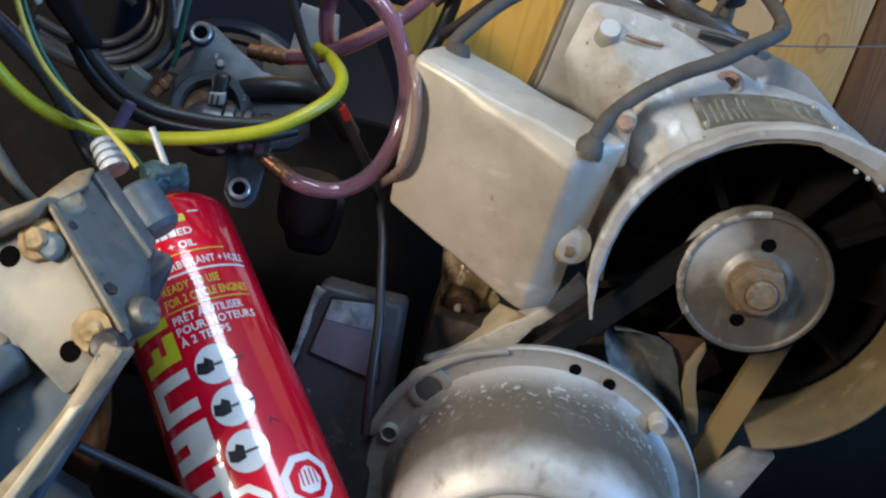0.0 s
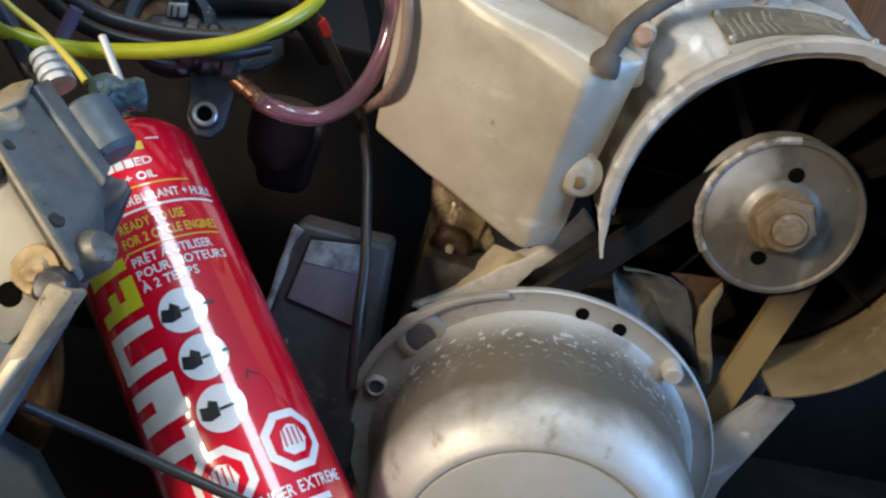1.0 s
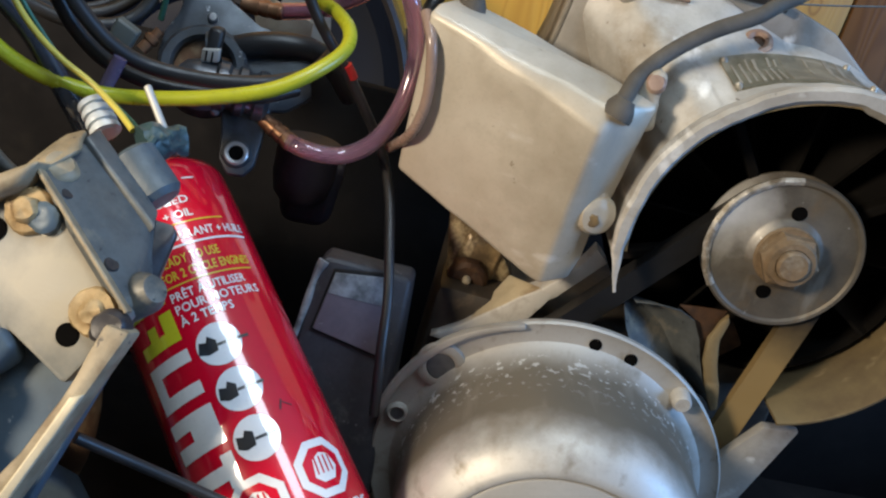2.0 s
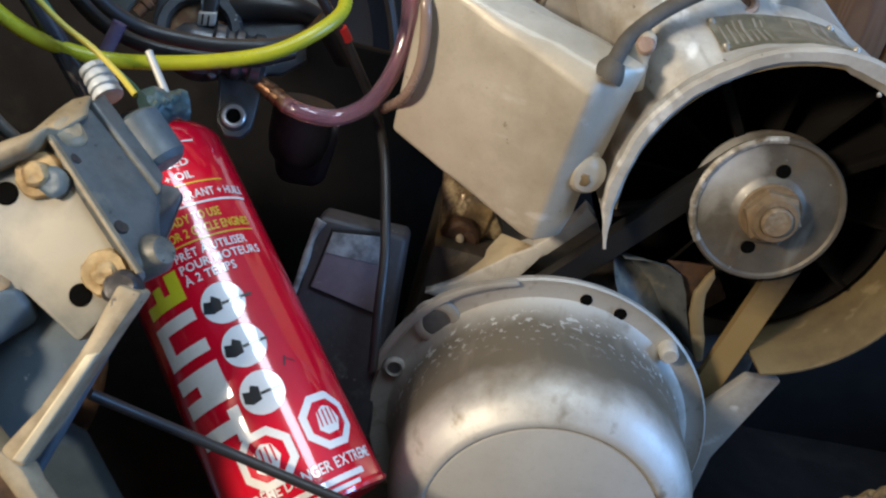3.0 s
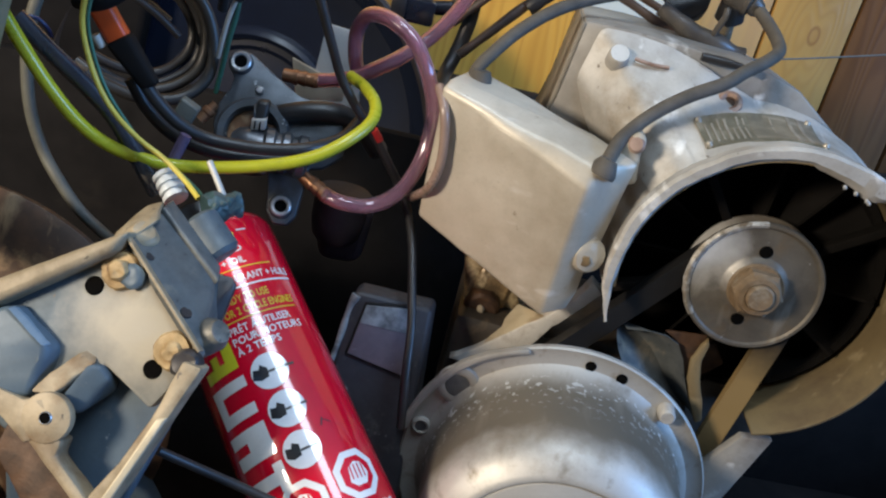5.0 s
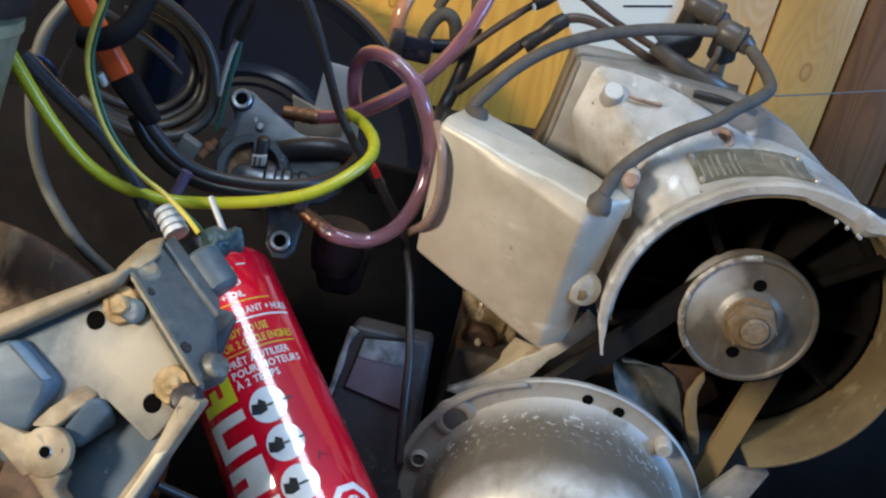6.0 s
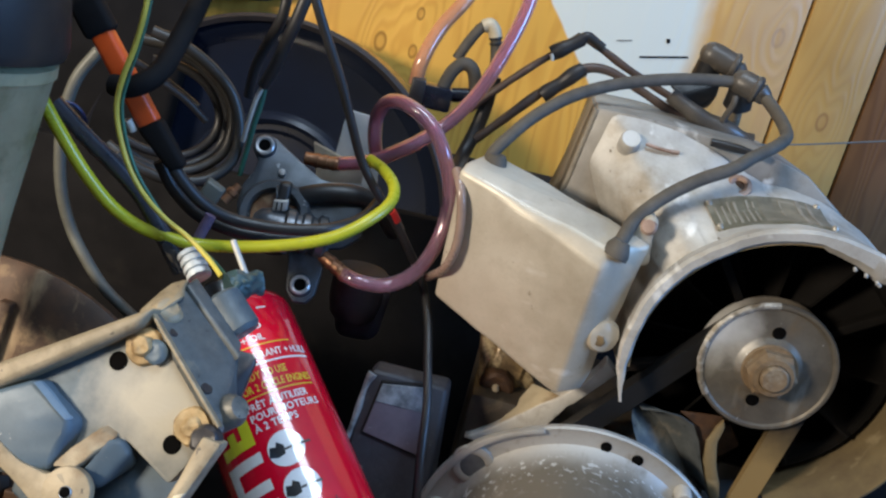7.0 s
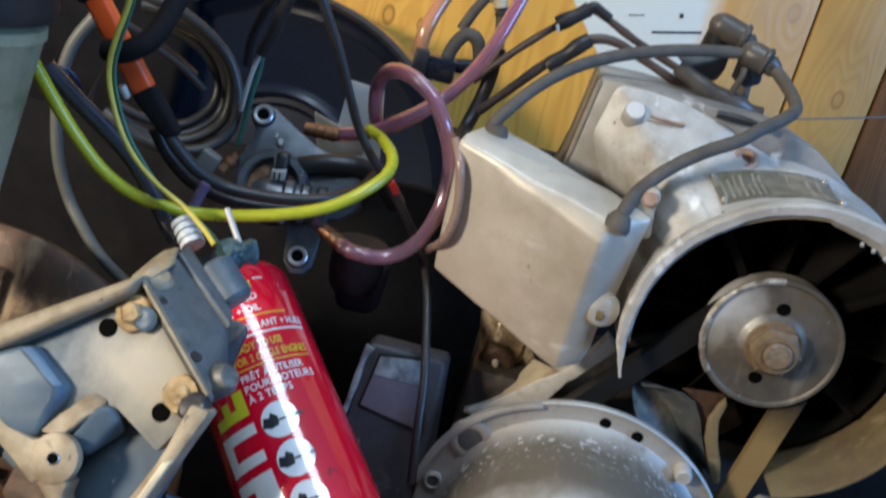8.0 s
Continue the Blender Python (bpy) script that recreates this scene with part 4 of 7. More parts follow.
for p, q in zip(rows, rows[1:]):
    for d in (0, 1):
        for i in range(4):
            guard.faces.new((p[d][i], p[d][i + 1], q[d][i + 1], q[d][i]))
    for i in (0, 4):
        guard.faces.new((p[0][i], q[0][i], q[1][i], p[1][i]))
for r in (rows[0], rows[-1]):
    for i in range(4):
        guard.faces.new((r[0][i], r[0][i + 1], r[1][i + 1], r[1][i]))
engine_part("guard", guard, FLANGE, "bent grey sheet guard by the belt")
engine_part("guard_wall", crust(prism([(-0.0430, -0.0515), (-0.0290, -0.0490), (-0.0135, -0.0470), (-0.0165, -0.0660), (-0.0150, -0.0820), (-0.0085, -0.0980), (-0.0005, -0.1120), (-0.0030, -0.1110), (-0.0120, -0.0965), (-0.0200, -0.0805), (-0.0250, -0.0685), (-0.0320, -0.0575)], 0.0095, 0.0115, 0.0006), 0.0004, 120), DARKRUST, "brown soiled inner side of the guard")
engine_part("guard_edge", crust(prism([(-0.0135, -0.047), (-0.0110, -0.052), (-0.0125, -0.065), (-0.0085, -0.080), (-0.0010, -0.096), (0.0040, -0.112), (-0.0010, -0.1145), (-0.0105, -0.098), (-0.0175, -0.082), (-0.0200, -0.066), (-0.0165, -0.054)], 0.004, 0.009, 0.0015), 0.0006, 120), LINING, "bent tan lip of the guard")
foot = prism([(0.050, -0.103), (0.028, -0.106), (0.010, -0.136), (-0.002, -0.20), (-0.01, -0.30), (0.03, -0.30), (0.03, -0.172)], -0.012, -0.004, 0.0015)
engine_part("housing_foot", foot, SHROUD, "flat cast foot under the fan housing")
engine_part("belt_bracket", prism([(0.012, -0.075), (-0.01, -0.100), (-0.02, -0.09), (-0.03, -0.07), (0.0, -0.06)], 0.03, 0.04, 0.002), DARKRUST, "rust-brown bracket behind the belt")
engine_part("rear_casting", crust(hexa([(-0.02, 0.075, -0.20), (0.075, 0.075, -0.20), (0.070, 0.075, -0.095), (-0.015, 0.075, -0.085), (-0.02, 0.15, -0.20), (0.075, 0.15, -0.20), (0.070, 0.15, -0.095), (-0.015, 0.15, -0.085)], 0.008, 3), 0.002, 40), CASE, "oily brown casting behind the belt")
# crankcase behind it all
case = block(-0.19, 0.03, 0.03, 0.17, -0.30, -0.09, 0.01)
engine_part("crankcase", case, CASE, "grimy dark crankcase")
lug_ob = engine_part("case_lug", crust(prism([(-0.185, -0.125), (-0.1672, -0.1110), (-0.1504, -0.0943), (-0.1368, -0.0812), (-0.1245, -0.0712), (-0.1160, -0.0740), (-0.1269, -0.0946), (-0.150, -0.125)], 0.022, 0.040, 0.0012), 0.0005, 110), CASE_WHITE, "pale grey face of the crankcase")
engine_part("case_strip", crust(prism([(-0.1250, -0.0720), (-0.1116, -0.0574), (-0.1043, -0.0450), (-0.1000, -0.0350), (-0.0905, -0.0430), (-0.0939, -0.0477), (-0.1138, -0.0744), (-0.1200, -0.0800)], 0.0225, 0.036, 0.001), 0.0005, 110), CASE_WHITE, "grey strip of the crankcase running under the box", lug_ob)
engine_part("case_shoulder", crust(hull([Vector(q) for q in ((-0.1640, 0.023, -0.1085), (-0.1500, 0.023, -0.0940), (-0.1368, 0.023, -0.0810), (-0.1245, 0.023, -0.0712), (-0.1575, 0.050, -0.1135), (-0.1531, 0.050, -0.1005), (-0.1444, 0.050, -0.0788), (-0.1362, 0.050, -0.0820), (-0.1242, 0.050, -0.0815), (-0.155, 0.045, -0.120), (-0.125, 0.045, -0.110))], 0.0015), 0.0006, 120), CASTTAN, "dusty cream shoulder of the crankcase", lug_ob)
engine_part("case_arm", prism([(-0.195, -0.045), (-0.165, -0.05), (-0.14, -0.085), (-0.160, -0.115), (-0.185, -0.095)], 0.060, 0.078, 0.004), OILY, "oily tan casting")
engine_part("washer", crust(lathe([(0.0, 0.006), (0.0105, 0.006), (0.0135, 0.003), (0.0145, -0.004), (0, -0.004)], (-0.1705, 0.050, -0.0905), (0, -1, 0), 20), 0.0012, 160), DARKRUST, "dark rusty round boss")
engine_part("rusty_bolt", lathe([(0, 0.004), (0.0018, 0.0036), (0.0028, 0.002), (0.003, -0.002), (0, -0.002)], (-0.1708, 0.0435, -0.0885), (0, -1, 0), 16), CASTTAN, "pale worn stud end")
engine_part("cream_casting", crust(hexa([(-0.186, 0.056, -0.098), (-0.154, 0.056, -0.100), (-0.150, 0.056, -0.066), (-0.176, 0.056, -0.060), (-0.186, 0.09, -0.098), (-0.154, 0.09, -0.100), (-0.150, 0.09, -0.060), (-0.176, 0.09, -0.056)], 0.006, 3), 0.0022, 90), OILY, "oily cream casting round the boss")

# coil box with rounded edges, set askew beside the fan housing
# front corners, the crease along its top, then the corners behind
box_bm = hull([Vector(q) for q in (
    (-0.1340, -0.0160, -0.0530), (-0.1317, -0.0360, 0.0468), (-0.2340, -0.0030, 0.0799), (-0.2330, 0.0150, -0.0180),
    (-0.1291, -0.0310, 0.0601), (-0.2320, 0.0060, 0.0838), (-0.1165, -0.0080, -0.0485), (-0.1010, -0.0140, 0.0660),
    (-0.2190, 0.0600, 0.0850), (-0.2220, 0.0650, -0.0200))], 0.0026)
bmesh.ops.subdivide_edges(box_bm, edges=[e for e in box_bm.edges if e.calc_length() > 0.02], cuts=7, use_grid_fill=True)
for v in box_bm.verts:
    v.co += Vector((1, 1, 1)) * 0.0011 * noise.noise(v.co * 34) + Vector((0.4, -1, 0.2)) * 0.0009 * noise.noise(v.co * 90)
    # the side next to the fan is dented, most of all low down
    dented = max(0.0, min(1.0, (v.co.x + 0.136) / 0.02)) * max(0.0, min(1.0, (0.050 - v.co.z) / 0.05))
    v.co += Vector((-0.7, -0.5, 0.2)) * 0.0042 * dented * noise.noise(v.co * Vector((60, 60, 120)).length / 2.2)
coil_box = engine_part("coil_box", box_bm, COVER, "dusty alloy box with rounded edges")
lug = hexa([(-0.127, -0.0165, -0.016), (-0.1085, -0.0145, -0.015), (-0.110, -0.0145, 0.011), (-0.124, -0.0205, 0.020), (-0.122, 0.012, -0.014), (-0.106, 0.012, -0.012), (-0.106, 0.012, 0.012), (-0.120, 0.012, 0.020)], 0.0052, 4)
lathe([(0, -0.012), (0.0115, -0.012), (0.0120, -0.002), (0.0100, 0.0012), (0.006, 0.0024), (0, 0.0026)], (-0.1140, -0.0175, -0.0025), (0.35, -1, 0.1), 28, bm=lug)
lug_ob = engine_part("lug", crust(lug, 0.0007, 130), COVER, "rounded screw lug", coil_box)
engine_part("screw", crust(hexnut((-0.1165, -0.0195, -0.0050), (-0.05, -1, 0), 0.0042, 0.0022), 0.0004, 400), OILY, "rusty screw head", coil_box)
engine_part("grommet", lathe([(0, -0.004), (0.0090, -0.004), (0.0092, -0.0012), (0.0078, 0.0028), (0.0056, 0.0070), (0, 0.0075)], (-0.1240, -0.0257, 0.0590), (0.25, 0.10, 0.95), 28), GREY_RUBBER, "wide rubber foot of the lead", coil_box)
engine_part("grommet", lathe([(0, -0.003), (0.0085, -0.003), (0.0078, 0.002), (0.0060, 0.006), (0, 0.006)], (-0.214, 0.030, 0.083), (0, 0, 1), 24), GREY_RUBBER, parent=coil_box)
# pale ear with a plugged bolt where the box meets the housing
ear_bm = prism([(-0.1140, 0.0440), (-0.0985, 0.0500), (-0.1010, 0.0641), (-0.1023, 0.0680), (-0.0997, 0.0760), (-0.1037, 0.0836), (-0.1096, 0.0813), (-0.1160, 0.0700)], -0.0085, 0.012, 0.003)
engine_part("bolt_ear", crust(ear_bm, 0.0006, 130), COVER, "pale bolt ear of the box", coil_box)
engine_part("plugged_bolt", lathe([(0, 0.0012), (0.0042, 0.001), (0.0056, -0.0004), (0.0060, -0.004), (0, -0.004)], (-0.1068, -0.0085, 0.0757), (-0.15, -1, 0.35), 20), BOLT_PINK, "rust-tinted round bolt head", coil_box)

# nameplate bent round the top of the housing
def skin(a, y):
    """Radius of the housing's outside at an angle and depth."""
    return float(np.interp(y, [-0.004, 0.030, 0.052, 0.067], [0.1047, *mantle(a)]))


def plate_strip(a0, a1, f0, f1, lift, steps=14):
    """A thin sheet on the housing between two angles; f runs from its lower to its upper edge."""
    bm = bmesh.new()
    rows = []
    for low in (0.0, -0.003):
        for k in range(steps + 1):
            a = a0 + (a1 - a0) * k / steps
            top = float(np.interp(a, [86, 103, 127], [0.052, 0.050, 0.032]))
            c, sn = math.cos(radians(a)), math.sin(radians(a))
            row = []
            for i in range(5):
                y = 0.003 + (top - 0.003) * (f0 + (f1 - f0) * i / 4)
                r = skin(a, y) + lift + low
                row.append(bm.verts.new((0.004 + r * c, y, -0.004 + r * sn)))
            rows.append(row)
    n1 = steps + 1
    for k in range(steps):
        for i in range(4):
            bm.faces.new((rows[k][i], rows[k + 1][i], rows[k + 1][i + 1], rows[k][i + 1]))
        for i in (0, 4):
            bm.faces.new((rows[k][i], rows[k + 1][i], rows[n1 + k + 1][i], rows[n1 + k][i]))
    for k in (0, steps):
        for i in range(4):
            bm.faces.new((rows[k][i], rows[k][i + 1], rows[n1 + k][i + 1], rows[n1 + k][i]))
    return bm


nameplate = engine_part("nameplate", plate_strip(86, 127, 0, 1, 0.0011), PLATE, "tarnished nameplate with worn lettering")
engine_part("faded_field", plate_strip(87, 110, 0.06, 0.94, 0.0014), PLATE_FADED, "faded blank field of the plate", nameplate)
for a0, a1, f0, f1 in ((111.5, 112.1, 0.12, 0.86), (113.4, 114.2, 0.10, 0.90), (115.6, 116.2, 0.12, 0.60), (117.6, 118.6, 0.10, 0.88), (120.0, 120.6, 0.14, 0.90), (122.0, 122.8, 0.10, 0.86), (124.4, 125.0, 0.12, 0.80), (91.0, 92.4, 0.05, 0.95), (95.0, 96.4, 0.05, 0.95), (102.0, 102.6, 0.3, 0.9)):
    engine_part("worn_line", plate_strip(a0, a1, f0, f1, 0.0017, 3), PLATE_BAR, parent=nameplate)
for a, y in ((87.0, 0.005), (88.0, 0.049), (126.0, 0.005), (126.0, 0.031)):
    r = skin(a, y) + 0.001
    c, sn = math.cos(radians(a)), math.sin(radians(a))
    engine_part("rivet", lathe([(0, 0.0028), (0.0015, 0.0024), (0.0022, 0.001), (0.0022, -0.002), (0, -0.002)], (0.004 + r * c, y, -0.004 + r * sn), (c, 0, sn), 14), PLATE_BAR, parent=nameplate)
bolt = engine_part("housing_bolt", crust(lathe([(0.0040, 0.0), (0.0062, 0.0012), (0.0086, 0.0006), (0.0094, -0.0012), (0.0098, -0.008), (0, -0.008), (0, -0.003), (0.0040, -0.003), (0.0040, 0.0)], (-0.0466, 0.0500, 0.1068), (-0.2, -0.75, 0.65), 28), 0.0004, 300), BOLT_PINK, "rusty socket bolt on the housing")
engine_part("socket", lathe([(0, 0), (0.0040, 0), (0.0040, -0.002), (0, -0.002)], (-0.0466, 0.0510, 0.1060), (-0.2, -0.75, 0.65), 16), DARKRUST, "rusted socket", bolt)
engine_part("cap", lathe([(0, 0.008), (0.0064, 0.008), (0.0074, 0.0065), (0.0078, -0.004), (0, -0.004)], (-0.127, 0.0560, 0.1148), (0.0, -0.75, 0.65), 28), ALLOY, "round pale plug on the shroud")
engine_part("ring_clip", tube([(-0.116, 0.052, 0.1185), (-0.104, 0.052, 0.1175), (-0.092, 0.054, 0.1180)], 0.0013, 8), BOLT_PINK)
engine_part("boss", lathe([(0, 0.003), (0.006, 0.002), (0.0075, -0.002), (0, -0.002)], (-0.079, 0.030, 0.076), (-0.5, -0.7, 0.5), 20), ALLOY)

for k, (a, r) in enumerate(((80, 0.0912), (75, 0.0908), (69.6, 0.0905), (68.4, 0.0902))):
    c, sn = math.cos(radians(a)), math.sin(radians(a))
    engine_part("burr", lathe([(0, -0.0015), (0.0010, -0.001), (0.0013, 0.0008), (0, 0.0022)], (0.004 + r * c, -0.0225, -0.004 + r * sn), (0.3 * c, -1, -0.6), 10), FACE, "bright burr on the broken lip", housing)

# spark plug leads, boots and plugs, in room coordinates
hose("spark_plug_lead", [(0.0374, 0.56, 0.7769), (0.0386, 0.56, 0.788), (0.0456, 0.565, 0.7984), (0.0628, 0.58, 0.8166), (0.087, 0.595, 0.8345), (0.1158, 0.61, 0.8476), (0.1497, 0.62, 0.8585), (0.1856, 0.63, 0.8662), (0.2152, 0.635, 0.8703)], 0.0046, GREY_RUBBER, "thick dusty grey spark plug lead from the coil box", "spark plug lead", "spark plug leads", 14)
hose("spark_plug_lead", [(0.1231, 0.4890, 0.7605), (0.1268, 0.4955, 0.7668), (0.1344, 0.508, 0.7772), (0.1511, 0.518, 0.7933), (0.1714, 0.524, 0.8083), (0.1946, 0.53, 0.8211), (0.2090, 0.5425, 0.8290), (0.2260, 0.555, 0.8375), (0.2400, 0.5735, 0.8440), (0.2440, 0.592, 0.8495), (0.2418, 0.609, 0.8568), (0.2362, 0.622, 0.8640)], 0.0046, GREY_RUBBER, "thick dusty grey spark plug lead from the coil box", "spark plug lead", "spark plug leads", 14)


def spark_boot(pts, post):
    a, b, c = (Vector(p) for p in pts)
    base = Vector(post[-1])
    ob = thing("spark_plug_boot", Matrix.Translation(base), "grey-brown rubber spark plug boot on the cylinder head", "spark plug boot", "spark plug boots")
    t = lambda p: Vector(p) - base
    d = (t(b) - t(a)).normalized()
    # a domed head, a lipped collar, and a neck tapering onto the lead
    long = (t(b) - t(a)).length
    part("head", crust(lathe([(0, -0.0105), (0.0040, -0.0098), (0.0076, -0.0074), (0.0098, -0.0030), (0.0102, 0.0020), (0.0094, long), (0, long)], t(a), d, 28), 0.0004, 120), BOOT, ob)
    part("ring", lathe([(0.006, -0.0030), (0.0098, -0.0028), (0.0108, -0.0012), (0.0106, 0.0010), (0.0086, 0.0022), (0.006, 0.0024)], t(b), d, 28), BOOT, ob, "rolled rubber collar")
    part("neck", rod(t(b), t(c), 0.0080, 24, 0.002, None, 0.0062), BOOT, ob)
    part("sleeve", crust(rod(t(a), t(post[1]), 0.0092, 24, 0.002, None, 0.0108), 0.0006, 90), RUBBER, ob, "black sleeve down over the plug")
    part("plug", rod(t(post[1]), t(base), 0.0055, 16), STEEL, ob)


spark_boot([(0.1986, 0.66, 0.8848), (0.2162, 0.655, 0.8805), (0.2268, 0.65, 0.8693)], [(0.1992, 0.662, 0.8847), (0.2003, 0.67, 0.865), (0.2033, 0.68, 0.836)])
spark_boot([(0.2202, 0.635, 0.8706), (0.2301, 0.63, 0.8684), (0.2391, 0.627, 0.863)], [(0.2223, 0.637, 0.8691), (0.2244, 0.645, 0.8514), (0.2304, 0.655, 0.8232)])

hose("cable_sleeve", [(0.1700, 0.640, 0.8492), (0.1800, 0.637, 0.8446), (0.1930, 0.635, 0.8392), (0.2080, 0.635, 0.8350), (0.2240, 0.635, 0.8325), (0.2400, 0.636, 0.8290)], 0.0068, BOOT, "thick brown-black sleeve over the harness ends", "cable sleeve", wobble=0.5)
flap = link_bm("rubber_flap", crust(hull([Vector(q) for q in ((0.168, 0.652, 0.857), (0.210, 0.652, 0.868), (0.208, 0.650, 0.855), (0.196, 0.648, 0.8425), (0.180, 0.645, 0.8475), (0.170, 0.664, 0.857), (0.212, 0.664, 0.866), (0.210, 0.664, 0.845), (0.196, 0.664, 0.838))], 0.002), 0.0008, 90), RUBBER)
tagged(flap, "black rubber flap lying behind the spark plug lead", "rubber flap")
hose("rubber_strap", [(0.2155, 0.629, 0.8600), (0.2150, 0.627, 0.8540), (0.2132, 0.628, 0.8470), (0.2120, 0.630, 0.8400)], 0.0026, BOOT, "short brown strap beside the spark plug boot", "strap", n=8)
# made-up black tube in place of the dark gap on the shroud
hose("rubber_seal", [(0.1880, 0.571, 0.8293), (0.2000, 0.5695, 0.8294), (0.2140, 0.5675, 0.8292), (0.2260, 0.566, 0.8280)], 0.0028, RUBBER, "short black tube standing in for a dark gap at the shroud's edge", "seal", wobble=0.4)

# ---- fuel can ----
CAN_R, CAN_H = 0.0427, 0.235
axis = Vector((-0.5700, 0.6290, 0.5285)).normalized()
side = axis.cross(Vector((0, -1, 0))).normalized()
front = side.cross(axis).normalized()
if front.y > 0:
    front, side = -front, -side
# local z runs up the can, local -y faces the way the label faces
can_turn = Matrix((side, -front, axis)).transposed().to_4x4()
if can_turn.determinant() < 0:
    can_turn = Matrix((-side, -front, axis)).transposed().to_4x4()
CAN_MID = Vector((-0.0594, 0.4750, 0.580))
can = thing("fuel_can", Matrix.Translation(CAN_MID - axis * 0.125) @ can_turn, "red metal can of two-stroke fuel leaning in the engine bay", "fuel can")
part("body", lathe([(0, -0.006), (0.036, -0.006), (0.039, -0.009), (0.0432, -0.008), (0.0437, -0.006), (0.0425, -0.004), (CAN_R, -0.002), (CAN_R, 0.215), (0.0423, 0.218), (0.040, 0.223), (0.030, 0.232), (0.021, 0.236), (0, 0.236)], axis=(0, 0, 1), n=96), RED, can, "glossy red printed body with a dent")
part("cap", lathe([(0, 0.250), (0.017, 0.250), (0.0185, 0.248), (0.019, 0.235), (0, 0.235)], axis=(0, 0, 1), n=40), INK_BLACK, can)


def wrap(bm, lift=0.0003):
    """Bends flat artwork (x round the can, z up it) on to the can; x = 0 faces local -y."""
    for v in bm.verts:
        a = v.co.x / CAN_R
        r = CAN_R + lift
        v.co = Vector((r * math.sin(a), -r * math.cos(a), v.co.z))
    return bm


def fine(bm, step=0.004):
    for _ in range(5):
        long = [e for e in bm.edges if e.calc_length() > step]
        if not long:
            break
        bmesh.ops.subdivide_edges(bm, edges=long, cuts=1)
    return bm


def art(polys, material, name, lift=0.0004, label=""):
    """Printed shapes: a fan of rings from the middle of each outline."""
    bm = bmesh.new()
    for poly in polys:
        line = []
        for (xa, za), (xb, zb) in zip(poly, poly[1:] + poly[:1]):
            k = max(1, int(math.hypot(xb - xa, zb - za) / 0.0025))
            line += [(xa + (xb - xa) * t / k, za + (zb - za) * t / k) for t in range(k)]
        mx, mz = sum(q[0] for q in line) / len(line), sum(q[1] for q in line) / len(line)
        steps = max(2, int(max(math.hypot(x - mx, z - mz) for x, z in line) / 0.003))
        last = None
        for t in range(steps, 0, -1):
            ring = [bm.verts.new((mx + (x - mx) * t / steps, 0, mz + (z - mz) * t / steps)) for x, z in line]
            if last:
                for q in range(len(ring)):
                    bm.faces.new((last[q], last[(q + 1) % len(ring)], ring[(q + 1) % len(ring)], ring[q]))
            last = ring
        bm.faces.new(last)
    return part(name, wrap(bm, lift), material, can, label)


def words(text, x, z, size, material, lift=0.0004, width=None):
    """Printed words: the first letter carries the others as its parts."""
    shapes, pen = [], 0.0
    for ch in text:
        if ch == " ":
            pen += size * 0.28
            continue
        cu = bpy.data.curves.new("letter", "FONT")
        cu.body, cu.size, cu.resolution_u, cu.offset = ch, size, 2, size * 0.016
        tmp = new("letter", cu)
        bpy.context.view_layer.update()
        me = bpy.data.meshes.new_from_object(tmp.evaluated_get(bpy.context.evaluated_depsgraph_get()))
        bpy.data.objects.remove(tmp)
        bpy.data.curves.remove(cu)
        bm = bmesh.new()
        bm.from_mesh(me)
        bpy.data.meshes.remove(me)
        xs = [v.co.x for v in bm.verts]
        for v in bm.verts:
            v.co.x += pen - min(xs)
        pen += max(xs) - min(xs) + size * 0.075
        shapes.append(bm)
    k = width / pen if width else 1.0
    first = None
    for bm in shapes:
        for v in bm.verts:
            v.co = Vector((x + v.co.x * k, 0, z + v.co.y))
        fine(bm, 0.006)
        if first is None:
            first = part("caption", wrap(bm, lift), material, can, "printed words: " + text.lower())
        else:
            part("letter", wrap(bm, lift), material, first)


def ring_of(n, r, x, z, turn=0.0):
    return [(x + r * math.cos(turn + 2 * math.pi * k / n), z + r * math.sin(turn + 2 * math.pi * k / n)) for k in range(n)]


def bar(x0, x1, z0, z1):
    return [(x0, z0), (x1, z0), (x1, z1), (x0, z1)]


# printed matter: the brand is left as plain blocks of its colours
for z0, z1, x0, x1 in ((0.0395, 0.0465, 0.0010, 0.0075), (0.0440, 0.0520, -0.0225, 0.0075), (0.0520, 0.0570, 0.0010, 0.0075), (0.0620, 0.0700, -0.0225, 0.0075), (0.0700, 0.0760, -0.0090, 0.0070), (0.0760, 0.0835, -0.0225, 0.0070),
                       (0.0895, 0.0965, -0.0215, 0.0065), (0.0965, 0.1075, -0.0215, -0.0140), (0.1075, 0.1145, -0.0215, 0.0065)):
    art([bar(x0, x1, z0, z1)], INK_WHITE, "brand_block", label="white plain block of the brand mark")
for z0, z1, x0, x1 in ((0.1200, 0.1270, -0.0200, 0.0060), (0.1270, 0.1375, -0.0015, 0.0060), (0.1270, 0.1340, -0.0115, -0.0055), (0.1415, 0.1480, -0.0195, 0.0050), (0.1480, 0.1570, -0.0195, -0.0130), (0.1570, 0.1635, -0.0195, 0.0040)):
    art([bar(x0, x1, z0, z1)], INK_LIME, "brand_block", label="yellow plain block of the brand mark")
words("FUEL + OIL", 0.004, 0.1840, 0.0066, INK_WHITE, width=0.033)
words("ED", 0.0283, 0.1925, 0.0066, INK_WHITE, width=0.0095)
words("CARBURANT + HUILE", 0.0095, 0.1715, 0.0072, INK_WHITE, width=0.056)
words("READY TO USE", 0.0085, 0.1585, 0.0074, INK_YELLOW, width=0.034)
